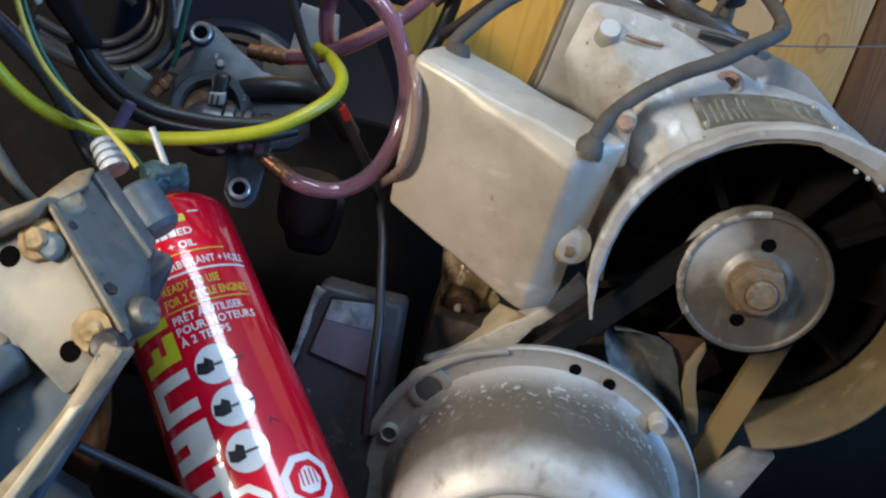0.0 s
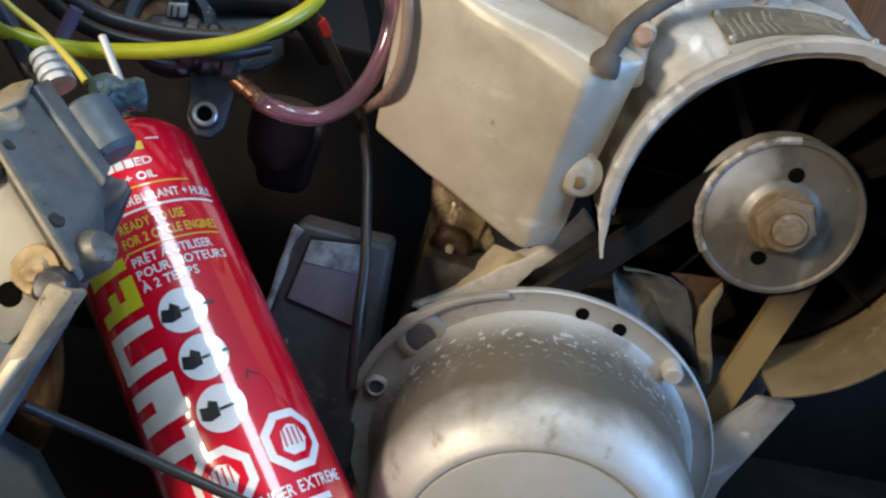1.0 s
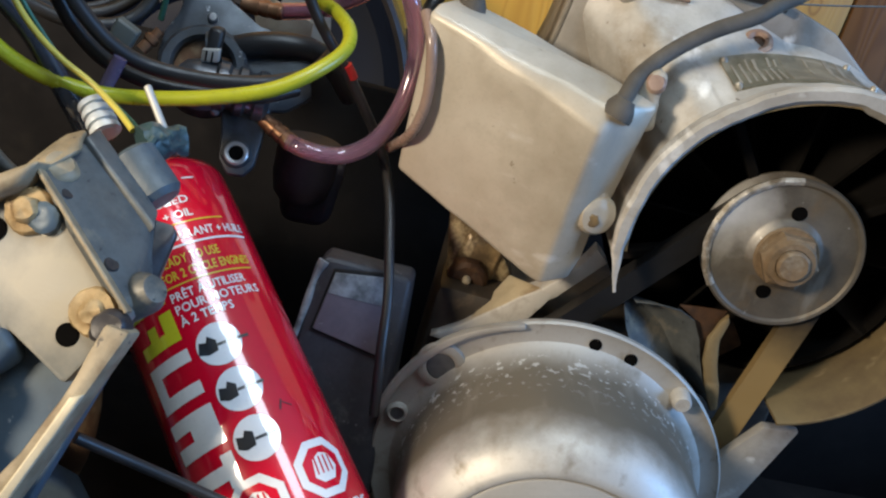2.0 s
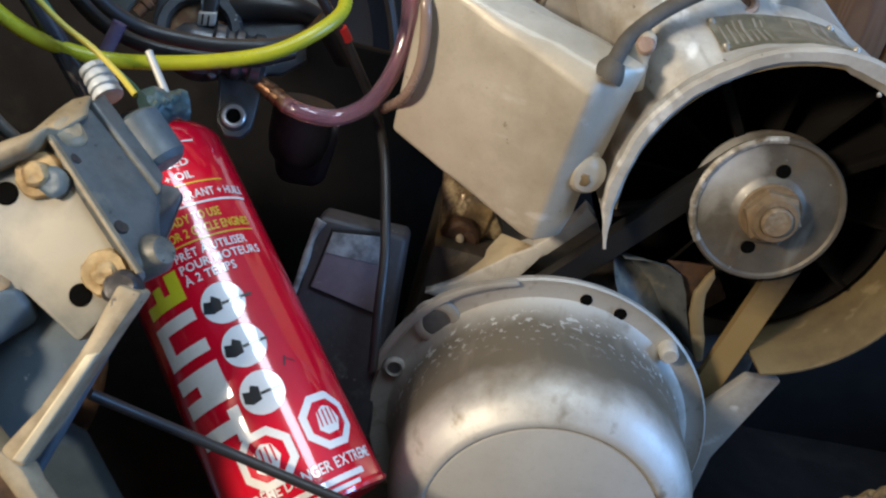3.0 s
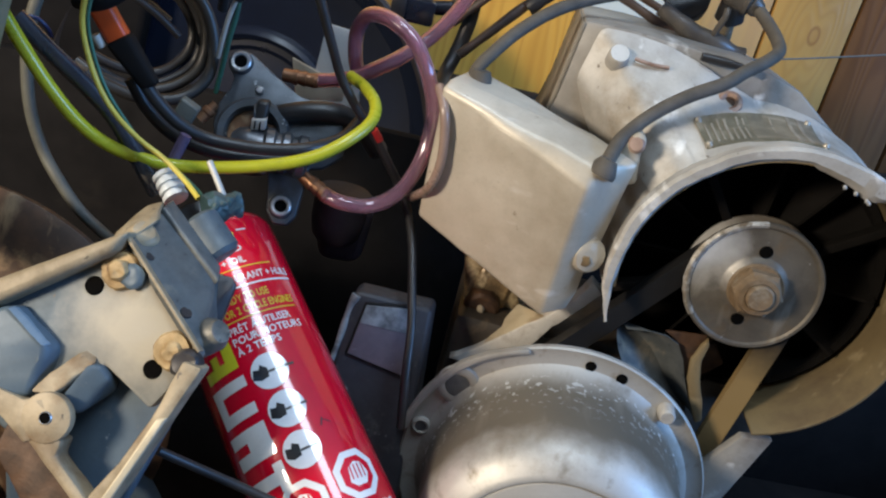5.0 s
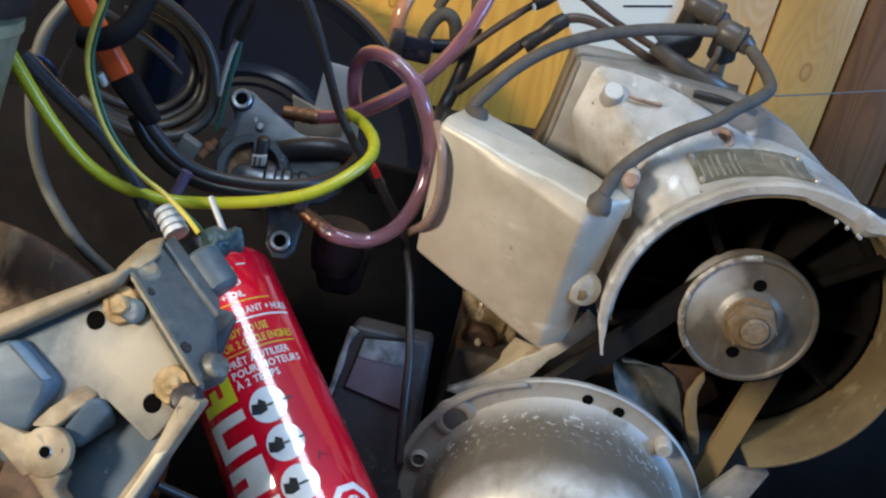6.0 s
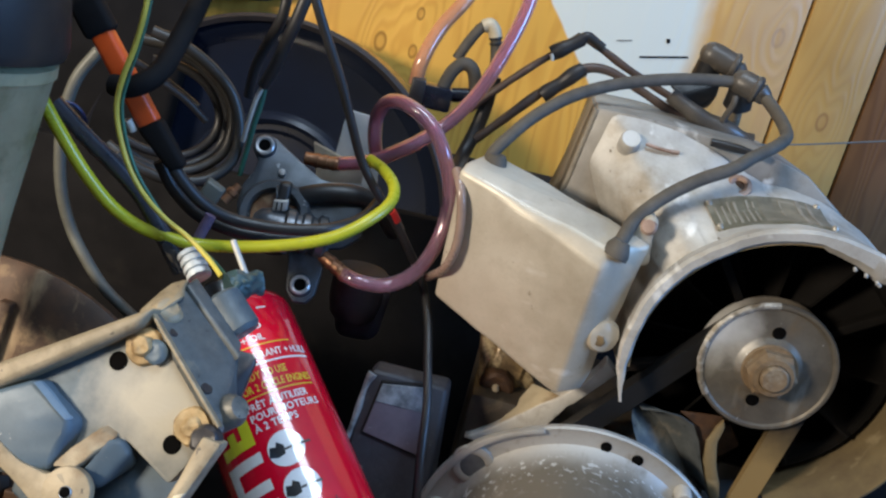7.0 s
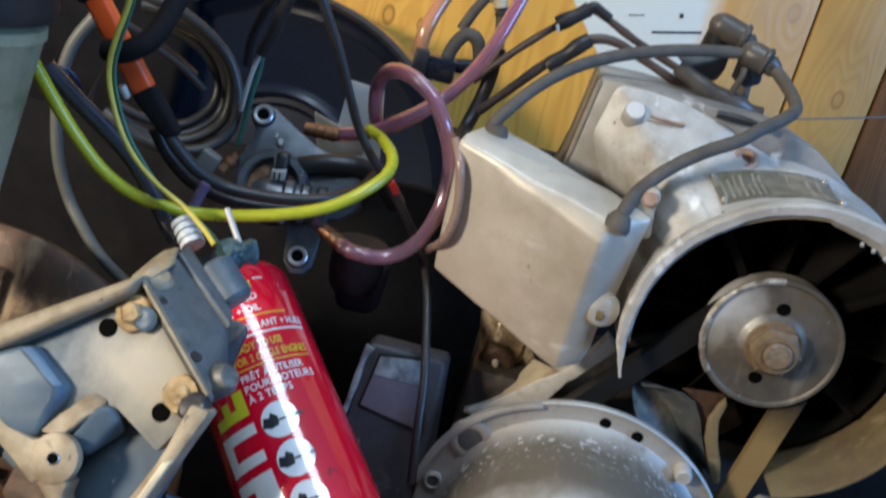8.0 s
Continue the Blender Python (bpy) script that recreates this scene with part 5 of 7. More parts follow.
words("FOR 2 CYCLE ENGINES", 0.0075, 0.1505, 0.0074, INK_YELLOW, width=0.051)
words("PR\u00caT \u00c0 UTILISER", 0.0085, 0.1395, 0.0070, INK_WHITE, width=0.042)
words("POUR MOTEURS", 0.0085, 0.1325, 0.0070, INK_WHITE, width=0.048)
words("\u00c0 2 TEMPS", 0.0085, 0.1255, 0.0070, INK_WHITE, width=0.029)
art([bar(0.012, 0.0645, 0.1675, 0.1688), bar(0.006, 0.0175, 0.1925, 0.1975), bar(0.0183, 0.0225, 0.1925, 0.1975), bar(0.0233, 0.0275, 0.1925, 0.1975), bar(0.0385, 0.0455, 0.2072, 0.2082)], INK_WHITE, "print_line")
art([bar(0.010, 0.053, 0.1805, 0.1813), bar(0.0075, 0.058, 0.1472, 0.1480), bar(0.012, 0.0205, 0.2015, 0.2068), bar(0.0213, 0.0250, 0.2015, 0.2068), bar(0.0258, 0.0278, 0.2015, 0.2068), bar(0.0286, 0.0308, 0.2015, 0.2068), bar(0.0316, 0.0358, 0.2015, 0.2068)], INK_YELLOW, "print_line")
for x, z, k in ((0.0222, 0.1095, 0), (0.0228, 0.0835, 1), (0.0213, 0.0570, 2)):
    art([ring_of(40, 0.0116, x, z)], INK_WHITE, "disc", label="white round print")
    jag = [(x - 0.0115 + k * 0.0006, z - 0.0020), (x - 0.0095, z + 0.0040), (x - 0.0060, z + 0.0028), (x - 0.0045, z + 0.0058), (x - 0.0008, z + 0.0022 + k * 0.0007), (x - 0.0015, z - 0.0034), (x - 0.0065, z - 0.0042)]
    art([jag, bar(x - 0.001, x + 0.0155 - k * 0.003, z - 0.0012, z + 0.0004)], INK_BLACK, "tool_mark", 0.00055, "small black tool silhouette")
for x, z in ((0.0470, 0.0310), (0.0095, 0.0255)):
    art([ring_of(8, 0.0163, x, z, math.pi / 8)], INK_WHITE, "warning_sign", label="white octagonal hazard sign")
    art([ring_of(8, 0.0118, x, z, math.pi / 8)], RED, "warning_field", 0.00055)
    art([[(x - 0.007, z - 0.004), (x - 0.003, z - 0.0075), (x + 0.004, z - 0.007), (x + 0.0075, z - 0.001), (x + 0.005, z + 0.006), (x, z + 0.0078), (x - 0.005, z + 0.005)]], INK_WHITE, "warning_blot", 0.0007)
    for q in range(4):
        art([[(x - 0.005 + q * 0.003, z - 0.003), (x - 0.0042 + q * 0.003, z - 0.003), (x - 0.0035 + q * 0.0028, z + 0.006), (x - 0.0045 + q * 0.0028, z + 0.006)]], RED, "warning_stroke", 0.00085)
words("EXTR\u00caME DANGER EXTREME", -0.018, 0.0060, 0.0082, INK_WHITE, width=0.086)
art([bar(-0.016, 0.055, -0.0010, 0.0022), bar(-0.012, 0.050, -0.0052, -0.0028)], INK_WHITE, "print_line")
art([[(0.037, 0.066), (0.0395, 0.071), (0.0402, 0.0705), (0.0378, 0.0655)], [(0.040, 0.0695), (0.0445, 0.0665), (0.0442, 0.0660), (0.0398, 0.0690)]], INK_BLACK, "scratch", 0.0004, "dark scratch in the paint")


# ---- cast bracket in the foreground ----
# its face is tipped back; local x runs along it, local y into it
bx, by, bz = Vector((0.98115, -0.19324, 0)), Vector((0.17394, 0.88317, -0.43561)), Vector((0.08418, 0.42740, 0.90014))
bracket = thing("cast_bracket", Matrix.Translation((-0.127, 0.3684, 0.6474)) @ Matrix((bx, by, bz)).transposed().to_4x4(), "chalky grey cast-alloy bracket with ribs, bolts and holes", "bracket")
part("web", prism([(-0.10, -0.018), (-0.016, 0.052), (-0.006, 0.047), (0.043, 0.007), (0.038, -0.006), (0.0262, -0.0285), (0.0235, -0.0278), (0.012, -0.0220), (-0.0033, -0.0144), (-0.007, -0.024), (-0.016, -0.040), (-0.05, -0.046), (-0.10, -0.06)], 0.0, 0.012, 0.002), BRACKET_WEB, bracket, "pale worn web of the casting")
part("top_rib", hexa([(-0.11, -0.012, -0.038), (-0.012, -0.012, 0.043), (-0.008, -0.012, 0.056), (-0.11, -0.012, -0.018), (-0.11, 0.03, -0.038), (-0.012, 0.03, 0.043), (-0.006, 0.03, 0.060), (-0.11, 0.03, -0.018)], 0.004, 3), BRACKET, bracket)
near_a, near_b = Vector((-0.0115, -0.003, 0.052)), Vector((0.043, -0.003, 0.006))
far_a, far_b, far_c = Vector((-0.0075, 0.030, 0.0770)), Vector((0.0300, 0.030, 0.0488)), Vector((0.0392, 0.030, 0.0165))
down = Vector((-0.006, 0.012, -0.012))
side_ob = part("side_flange", crust(hull([near_a, near_b, far_a, far_b, far_c, near_a + down, near_b + down, far_a + down * 2, far_b + down * 2, far_c + down * 2], 0.003), 0.0007, 100), FLANGE, bracket, "thick grey side of the casting")
part("lug", crust(hull([Vector(q) for q in ((0.022, 0.026, 0.043), (0.0300, 0.028, 0.0468), (0.0385, 0.030, 0.0468), (0.0420, 0.030, 0.0440), (0.0415, 0.030, 0.0395), (0.0395, 0.030, 0.0165), (0.030, 0.022, 0.022), (0.030, 0.040, 0.040), (0.039, 0.038, 0.040), (0.037, 0.040, 0.014))], 0.0015), 0.0005, 150), DARKBOX, side_ob, "dark rounded lug on the outer edge")
# low dark discs; the shade of pits is put into their colour
for t0, u0, r0 in ((0.16, 0.24, 0.0024), (0.16, 0.76, 0.0030)):
    dent_at = near_a.lerp(far_a, t0).lerp(near_b.lerp(far_b, t0), u0)
    part("pit", crust(lathe([(0, 0.0006), (r0, 0.0004), (r0 * 1.3, -0.001), (0, -0.001)], dent_at, (0.5, -0.45, 0.75), 14), 0.0005, 300), DARKBOX, side_ob, "dark disc standing for a pit in the side")
part("rim", hexa([near_a + Vector((0, -0.003, 0)), near_b + Vector((0, -0.003, 0)), near_b + Vector((0.001, -0.003, 0.0016)), near_a + Vector((0.001, -0.003, 0.0016)), near_a + Vector((0, 0.003, 0)), near_b + Vector((0, 0.003, 0)), near_b + Vector((0.001, 0.003, 0.0016)), near_a + Vector((0.001, 0.003, 0.0016))], 0.0006), BRACKET, bracket)
part("knob", lathe([(0, 0.010), (0.006, 0.009), (0.009, 0.004), (0.0095, -0.01), (0, -0.01)], (0.041, 0.012, 0.014), (0.7, -0.5, 0.5), 24), FLANGE, bracket)
part("knob", crust(lathe([(0, 0.006), (0.006, 0.005), (0.0085, 0.002), (0.009, -0.008), (0, -0.008)], (-0.008, 0.008, 0.054), (0.3, -0.7, 0.7), 18), 0.0010, 160), BRACKET, bracket, "tan crusted knob")
part("arm", crust(prism([(0.0385, 0.001), (0.0306, -0.0327), (0.0220, -0.0567), (0.0115, -0.0775), (0.0170, -0.0850), (0.0230, -0.0815), (0.0345, -0.0460), (0.0490, 0.0005)], -0.0105, 0.004, 0.0022), 0.0005, 120), BRACKET, bracket, "straight pale arm")
part("arm_face", crust(hexa([(0.0345, -0.0118, -0.030), (0.0180, -0.0118, -0.0795), (0.0225, -0.0112, -0.0800), (0.0395, -0.0112, -0.028), (0.0345, -0.008, -0.030), (0.0180, -0.008, -0.0795), (0.0225, -0.008, -0.0800), (0.0395, -0.008, -0.028)], 0.001), 0.0004, 150), CASTTAN, bracket, "brighter cream strip along the arm")
part("lower_rib", crust(prism([(-0.036, -0.048), (-0.0298, -0.0563), (-0.0069, -0.0724), (0.0192, -0.0902), (0.036, -0.1035), (0.042, -0.098), (0.0288, -0.0879), (0.0226, -0.0815), (0.0107, -0.0765), (-0.0093, -0.0625), (-0.0085, -0.054)], -0.0112, 0.004, 0.0018), 0.0006, 110), BRACKET, bracket)
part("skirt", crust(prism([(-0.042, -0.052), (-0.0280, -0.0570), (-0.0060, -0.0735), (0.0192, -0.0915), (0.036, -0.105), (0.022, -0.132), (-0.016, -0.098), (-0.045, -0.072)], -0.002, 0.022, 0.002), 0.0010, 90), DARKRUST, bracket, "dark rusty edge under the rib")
part("pocket", hexa([(-0.06, 0.013, -0.06), (0.020, 0.013, -0.095), (0.040, 0.013, -0.01), (-0.06, 0.013, 0.0), (-0.06, 0.020, -0.06), (0.020, 0.020, -0.095), (0.040, 0.020, -0.01), (-0.06, 0.020, 0.0)], 0.002), BRACKET_BLUE, bracket, "blue-grey recess of the casting")
part("boss", crust(hull([Vector(q) for q in ((-0.100, -0.012, -0.026), (-0.100, -0.012, -0.055), (-0.0569, -0.0115, 0.0022), (-0.0325, -0.0105, -0.0119), (-0.0300, -0.009, -0.0190), (-0.0330, -0.009, -0.0390), (-0.0600, -0.010, -0.0360),
                                             (-0.0515, -0.001, 0.0040), (-0.0285, -0.001, -0.0095), (-0.0260, 0.006, -0.0190), (-0.0290, 0.010, -0.0390), (-0.100, 0.010, -0.020), (-0.100, 0.012, -0.055))], 0.0045), 0.0012, 60), BRACKET_BLUE, bracket, "smooth blue-grey boss of the casting")
part("chamfer", crust(hull([Vector(q) for q in ((-0.0560, -0.0124, 0.0012), (-0.0328, -0.0114, -0.0124), (-0.0310, -0.0072, -0.0105), (-0.0545, -0.0085, 0.0030), (-0.050, 0.002, 0.001), (-0.030, 0.002, -0.011))], 0.0014), 0.0006, 150), CHAMFER, bracket, "chamfer painted pale blue as the lit facet")
part("post", crust(hull([Vector(q) for q in ((-0.0180, -0.006, -0.0345), (-0.0110, -0.005, -0.0150), (-0.0040, -0.003, -0.0145), (0.0020, -0.001, -0.0200), (0.0010, 0.004, -0.0260), (-0.0080, -0.002, -0.0420), (-0.0150, 0.006, -0.0440), (-0.0040, 0.010, -0.0120), (0.004, 0.012, -0.0260))], 0.005), 0.0005, 90), BRACKET_BLUE, bracket, "blue-grey rounded post")
tab = prism([(-0.0194 + 0.0130 * math.cos(a), -0.0455 + 0.0130 * math.sin(a)) for a in (2 * math.pi * k / 24 for k in range(24))], -0.012, -0.006, 0.001)
part("neck", crust(hull([Vector(q) for q in ((-0.0330, -0.0090, -0.0365), (-0.0205, -0.0095, -0.0340), (-0.0270, -0.0070, -0.0250), (-0.0165, -0.0030, -0.0115), (-0.0070, -0.0025, -0.0140), (-0.0260, 0.004, -0.0230), (-0.0110, 0.006, -0.0060), (-0.0150, 0.004, -0.0300), (-0.0145, -0.0070, -0.0230))], 0.0045), 0.0006, 120), BRACKET, bracket, "tan dusty ridge running into the tab")
part("left_rib", crust(prism([(-0.100, -0.0190), (-0.0702, -0.0282), (-0.0480, -0.0380), (-0.0333, -0.0398), (-0.0237, -0.0364), (-0.0180, -0.0440), (-0.0230, -0.0580), (-0.0270, -0.0607), (-0.0436, -0.0504), (-0.0659, -0.0403), (-0.100, -0.0290)], -0.0118, -0.004, 0.0012), 0.0004, 120), BRACKET, bracket, "tan rib running into the tab")
tab_ob = part("tab", tab, BRACKET, bracket, "rounded eyelet tab")
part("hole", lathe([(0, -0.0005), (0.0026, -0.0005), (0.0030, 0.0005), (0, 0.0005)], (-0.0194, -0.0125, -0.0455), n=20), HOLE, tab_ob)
part("bore", lathe([(0.0028, -0.0004), (0.0031, -0.0006), (0.0034, -0.0002), (0.0034, 0.0008)], (-0.0194, -0.0122, -0.0455), n=20), BRIGHT, tab_ob, "bright worn edge of the bore")
for x, z, r in ((-0.0212, 0.0232, 0.0048), (0.0212, -0.0092, 0.0047)):
    part("hole", lathe([(0, -0.0005), (r, -0.0005), (r * 1.1, 0.0005), (0, 0.0005)], (x, -0.0002, z), n=24), HOLE, bracket, "black disc for a drilled hole")
for x, z, h in ((-0.0098, 0.0345, 0.0072), (0.0289, 0.0028, 0.0050)):
    b = part("bolt", crust(lathe([(0, -h), (0.0042, -h), (0.0056, -h + 0.002), (0.0062, -0.001), (0.0062, 0.0), (0, 0.0)], (x, 0, z), n=16), 0.0011, 260), BRACKET_GOLD, bracket, "ochre crusted bolt end")
    part("washer", crust(lathe([(0, -0.003), (0.0092, -0.003), (0.0104, -0.001), (0.0106, 0.001), (0, 0.001)], (x, 0, z), n=20), 0.0010, 220), BRACKET_GOLD, b, "dusty washer")
part("nut", crust(lathe([(0, -0.005), (0.0045, -0.005), (0.0064, -0.0035), (0.0068, 0.0), (0, 0.0)], (-0.0020, 0.0, 0.0335), (0, 1, 0), 14), 0.0009, 200), BRACKET_BLUE, bracket, "worn grey nut")
part("nut", crust(lathe([(0, -0.007), (0.006, -0.007), (0.0078, -0.005), (0.0082, 0.0), (0, 0.0)], (0.0385, -0.001, -0.0010), (0, 1, 0), 14), 0.0008, 200), DARKBOX, bracket, "dark greasy nut")
part("shoulder", crust(hull([Vector(q) for q in ((-0.020, -0.004, 0.046), (-0.008, -0.006, 0.050), (-0.002, 0.010, 0.066), (-0.008, 0.024, 0.078), (-0.018, 0.024, 0.072), (-0.026, 0.012, 0.050), (-0.012, 0.030, 0.062))], 0.004), 0.0010, 120), BRACKET, bracket, "tan dusty shoulder of the casting")
outer_a, outer_b = near_a.lerp(far_a, 0.72), near_b.lerp(far_b, 0.80)
lift_up = Vector((0.5, -0.45, 0.75)).normalized() * 0.0035
part("outer_ridge", crust(hull([outer_a + lift_up, outer_b + lift_up, far_a + lift_up * 0.6, far_b + lift_up * 0.6, outer_a - lift_up, outer_b - lift_up, far_a - lift_up, far_b - lift_up], 0.0015), 0.0006, 150), FLANGE, side_ob, "dark layered ridge along the outer edge")
# dark rod and grey panel under the bracket
hose("brake_cable", [(-0.0987, 0.36, 0.5898), (-0.0709, 0.368, 0.5743), (-0.0356, 0.37, 0.5614), (-0.0022, 0.365, 0.5548), (0.0315, 0.36, 0.5485), (0.0588, 0.355, 0.5438)], 0.0026, RUBBER, "thin black cable crossing in front of the fuel can", "cable")
panel = link_bm("side_panel", hexa([(-0.20, 0.43, 0.40), (-0.06, 0.43, 0.40), (-0.115, 0.43, 0.50), (-0.20, 0.41, 0.56), (-0.20, 0.445, 0.40), (-0.06, 0.445, 0.40), (-0.115, 0.445, 0.50), (-0.20, 0.425, 0.56)], 0.004), BRACKET_BLUE)
tagged(panel, "smooth blue-grey sheet panel standing in the pan", "panel")
# drive clutch behind the bracket
sheave = thing("drive_clutch", Matrix.Translation((-0.2517, 0.47, 0.5298)) @ pose(0, 0, 0, 0, 0, -8), "rust-brown ribbed drive clutch sheave", "clutch")
part("sheave", lathe([(0, -0.03), (0.03, -0.03), (0.034, -0.02), (0.12, 0.0), (0.136, 0.006), (0.140, 0.010), (0.138, 0.016), (0.05, 0.03), (0, 0.03)], n=72), SHEAVE, sheave, "rust-brown sheave face")
for k in range(12):
    a = 2 * math.pi * k / 12 + 0.1
    bm = hexa([(0.034, -0.026, -0.004), (0.118, -0.006, -0.004), (0.118, -0.006, 0.004), (0.034, -0.026, 0.004), (0.034, -0.015, -0.004), (0.118, 0.004, -0.004), (0.118, 0.004, 0.004), (0.034, -0.015, 0.004)], 0.001)
    bmesh.ops.rotate(bm, cent=(0, 0, 0), matrix=Matrix.Rotation(a, 3, "Y"), verts=bm.verts)
    part("rib", bm, SHEAVE, sheave)

# ---- carburettor ----
carb_base = Vector((-0.085, 0.575, 0.665))
carb = thing("carburettor", Matrix.Translation(carb_base), "grey zinc carburettor with three-eared flange", "carburettor")


def carb_at(p):
    return Vector(p) - carb_base


ea, eb = carb_at((-0.1201, 0.585, 0.7507)), carb_at((-0.0726, 0.54, 0.6691))
def carb_plane(x, z, lift=0.0):
    """A point on the flange's face, which leans back towards the top."""
    t = (z - eb.z) / (ea.z - eb.z)
    return Vector((x, eb.y + (ea.y - eb.y) * t - lift, z))


fn = Vector((0, -1, (ea.y - eb.y) / (ea.z - eb.z))).normalized()
mid = carb_at((-0.1014, 0.5614, 0.708))
outline = [Vector(p) - carb_base for p in [(-0.1284, 0.5834, 0.7478), (-0.1284, 0.5874, 0.755), (-0.1221, 0.5896, 0.759), (-0.1133, 0.5888, 0.7575), (-0.0939, 0.583, 0.747), (-0.0758, 0.5782, 0.7383), (-0.0571, 0.5774, 0.7369), (-0.044, 0.5743, 0.7312), (-0.0371, 0.561, 0.7072), (-0.0502, 0.5554, 0.6972), (-0.0595, 0.5544, 0.6953), (-0.0598, 0.5463, 0.6807), (-0.0613, 0.5375, 0.6648), (-0.0662, 0.5342, 0.6588), (-0.0756, 0.5338, 0.6581), (-0.0819, 0.5375, 0.6648), (-0.0846, 0.5472, 0.6823), (-0.0874, 0.5512, 0.6894), (-0.102, 0.5495, 0.6865), (-0.1147, 0.5508, 0.6887), (-0.1249, 0.5557, 0.6977), (-0.1298, 0.5629, 0.7107), (-0.1287, 0.5702, 0.7239), (-0.1234, 0.576, 0.7344), (-0.1223, 0.5795, 0.7407)]]
flange = bmesh.new()
top = [flange.verts.new(carb_plane(p.x, p.z)) for p in outline]
low = [flange.verts.new(carb_plane(p.x, p.z) - fn * 0.008) for p in outline]
flange.faces.new(top)
flange.faces.new(low[::-1])
for k in range(len(top)):
    flange.faces.new((top[k - 1], low[k - 1], low[k], top[k]))
bmesh.ops.recalc_face_normals(flange, faces=flange.faces)
sharp_bevel(flange, 0.0018)
part("flange", flange, ZINC, carb, "grey cast flange plate")
for p in (ea, eb):
    part("ear", lathe([(0, -0.010), (0.0080, -0.010), (0.0086, 0.0), (0.0076, 0.0028), (0.0050, 0.0030), (0.0042, -0.003), (0, -0.003)], p, fn, 28), ZINC, carb, "round bolt eye of the flange")
    part("ring", lathe([(0.0042, 0.002), (0.0046, 0.0036), (0.0062, 0.0038), (0.0070, 0.0032), (0.0070, 0.002)], p, fn, 28), BRIGHT, carb, "bright worn ring of the bolt eye")
    part("hole", lathe([(0, 0.0), (0.0042, 0.0), (0.0042, 0.0006), (0, 0.0006)], p + fn * 0.0022, fn, 20), HOLE, carb, "black disc for a bolt hole")
part("throat", lathe([(0.0172, 0.006), (0.0190, 0.0085), (0.0235, 0.0085), (0.0255, 0.006), (0.0262, -0.012), (0.0172, -0.012), (0.0172, 0.006)], mid, fn, 48), ZINC, carb, "thick round throat ring")
part("throat_plate", lathe([(0, 0.002), (0.0172, 0.002), (0.0172, 0.000), (0, 0.000)], mid, fn, 40), RUST, carb, "brown-stained throttle plate")
barrel = Vector((1, 0.10, -0.04))
part("body", lathe([(0, -0.002), (0.006, -0.0012), (0.0105, 0.003), (0.0125, 0.010), (0.0128, 0.020), (0.0150, 0.022), (0.0150, 0.027), (0.0126, 0.029), (0.0126, 0.032), (0.0150, 0.034), (0.0150, 0.038), (0.0126, 0.040), (0.0126, 0.043), (0.0150, 0.045), (0.0150, 0.050), (0.010, 0.053), (0, 0.053)], mid + Vector((-0.012, -0.010, -0.004)), barrel, 36), ZINC_WORN, carb, "domed and ribbed shiny zinc body")
for q in (ea + (eb - ea) * 0.18 + Vector((0.008, 0, 0)), ea + (eb - ea) * 0.80 + Vector((-0.008, 0, 0.004))):
    part("screw", lathe([(0, 0.003), (0.0022, 0.0028), (0.003, 0.0015), (0.003, -0.002), (0, -0.002)], q, fn, 14), BRIGHT, carb, "small bright screw head")
part("float_bowl", lathe([(0, -0.042), (0.013, -0.042), (0.018, -0.036), (0.0205, -0.024), (0.0205, 0.0), (0, 0.0)], Vector((0.052, 0.02, 0.005)), (0, 0, 1), 32), BOWL, carb, "smoky dark float bowl")
clamp_p = carb_at((-0.0974, 0.56, 0.7234))
part("clamp", lathe([(0.0078, -0.004), (0.0088, -0.004), (0.0088, 0.004), (0.0078, 0.004)], clamp_p, (1, 0.05, 0.25), 28), ZINC, carb, "shiny hose clamp")
part("clamp_block", hexa([clamp_p + Vector(q) for q in ((-0.0045, -0.011, -0.004), (0.0045, -0.011, -0.003), (0.005, -0.006, 0.0125), (-0.004, -0.006, 0.012), (-0.0045, -0.002, -0.004), (0.0045, -0.002, -0.003), (0.005, 0.003, 0.0125), (-0.004, 0.003, 0.012))], 0.0028), RUBBER, carb, "black screw block of the clamp")
for k in (-0.0022, 0.0012):
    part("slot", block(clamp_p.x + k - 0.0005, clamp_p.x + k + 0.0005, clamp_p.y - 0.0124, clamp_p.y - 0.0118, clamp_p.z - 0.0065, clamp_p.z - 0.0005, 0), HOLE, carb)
part("clamp_lug", hexa([clamp_p + Vector(q) for q in ((-0.005, -0.012, -0.008), (0.005, -0.012, -0.006), (0.005, -0.012, 0.002), (-0.005, -0.012, 0.0), (-0.005, -0.006, -0.008), (0.005, -0.006, -0.006), (0.005, -0.006, 0.002), (-0.005, -0.006, 0.0))], 0.001), FACE, carb, "bright screw lug of the clamp")
for pts in ([(-0.0929, 0.61, 0.7426), (-0.0668, 0.607, 0.7441)], [(-0.0624, 0.553, 0.6899), (-0.0417, 0.545, 0.681)]):
    a, b = carb_at(pts[0]), carb_at(pts[1])
    bm = rod(a, b, 0.0048, 20)
    d = (b - a).normalized()
    for s in (0.35, 0.6, 0.85):
        lathe([(0.003, -0.0024), (0.0053, -0.0018), (0.0056, 0.0018), (0.003, 0.0024)], a + (b - a) * s, d, 20, bm=bm)
    part("fitting", bm, BRASS, carb, "barbed brass hose fitting")

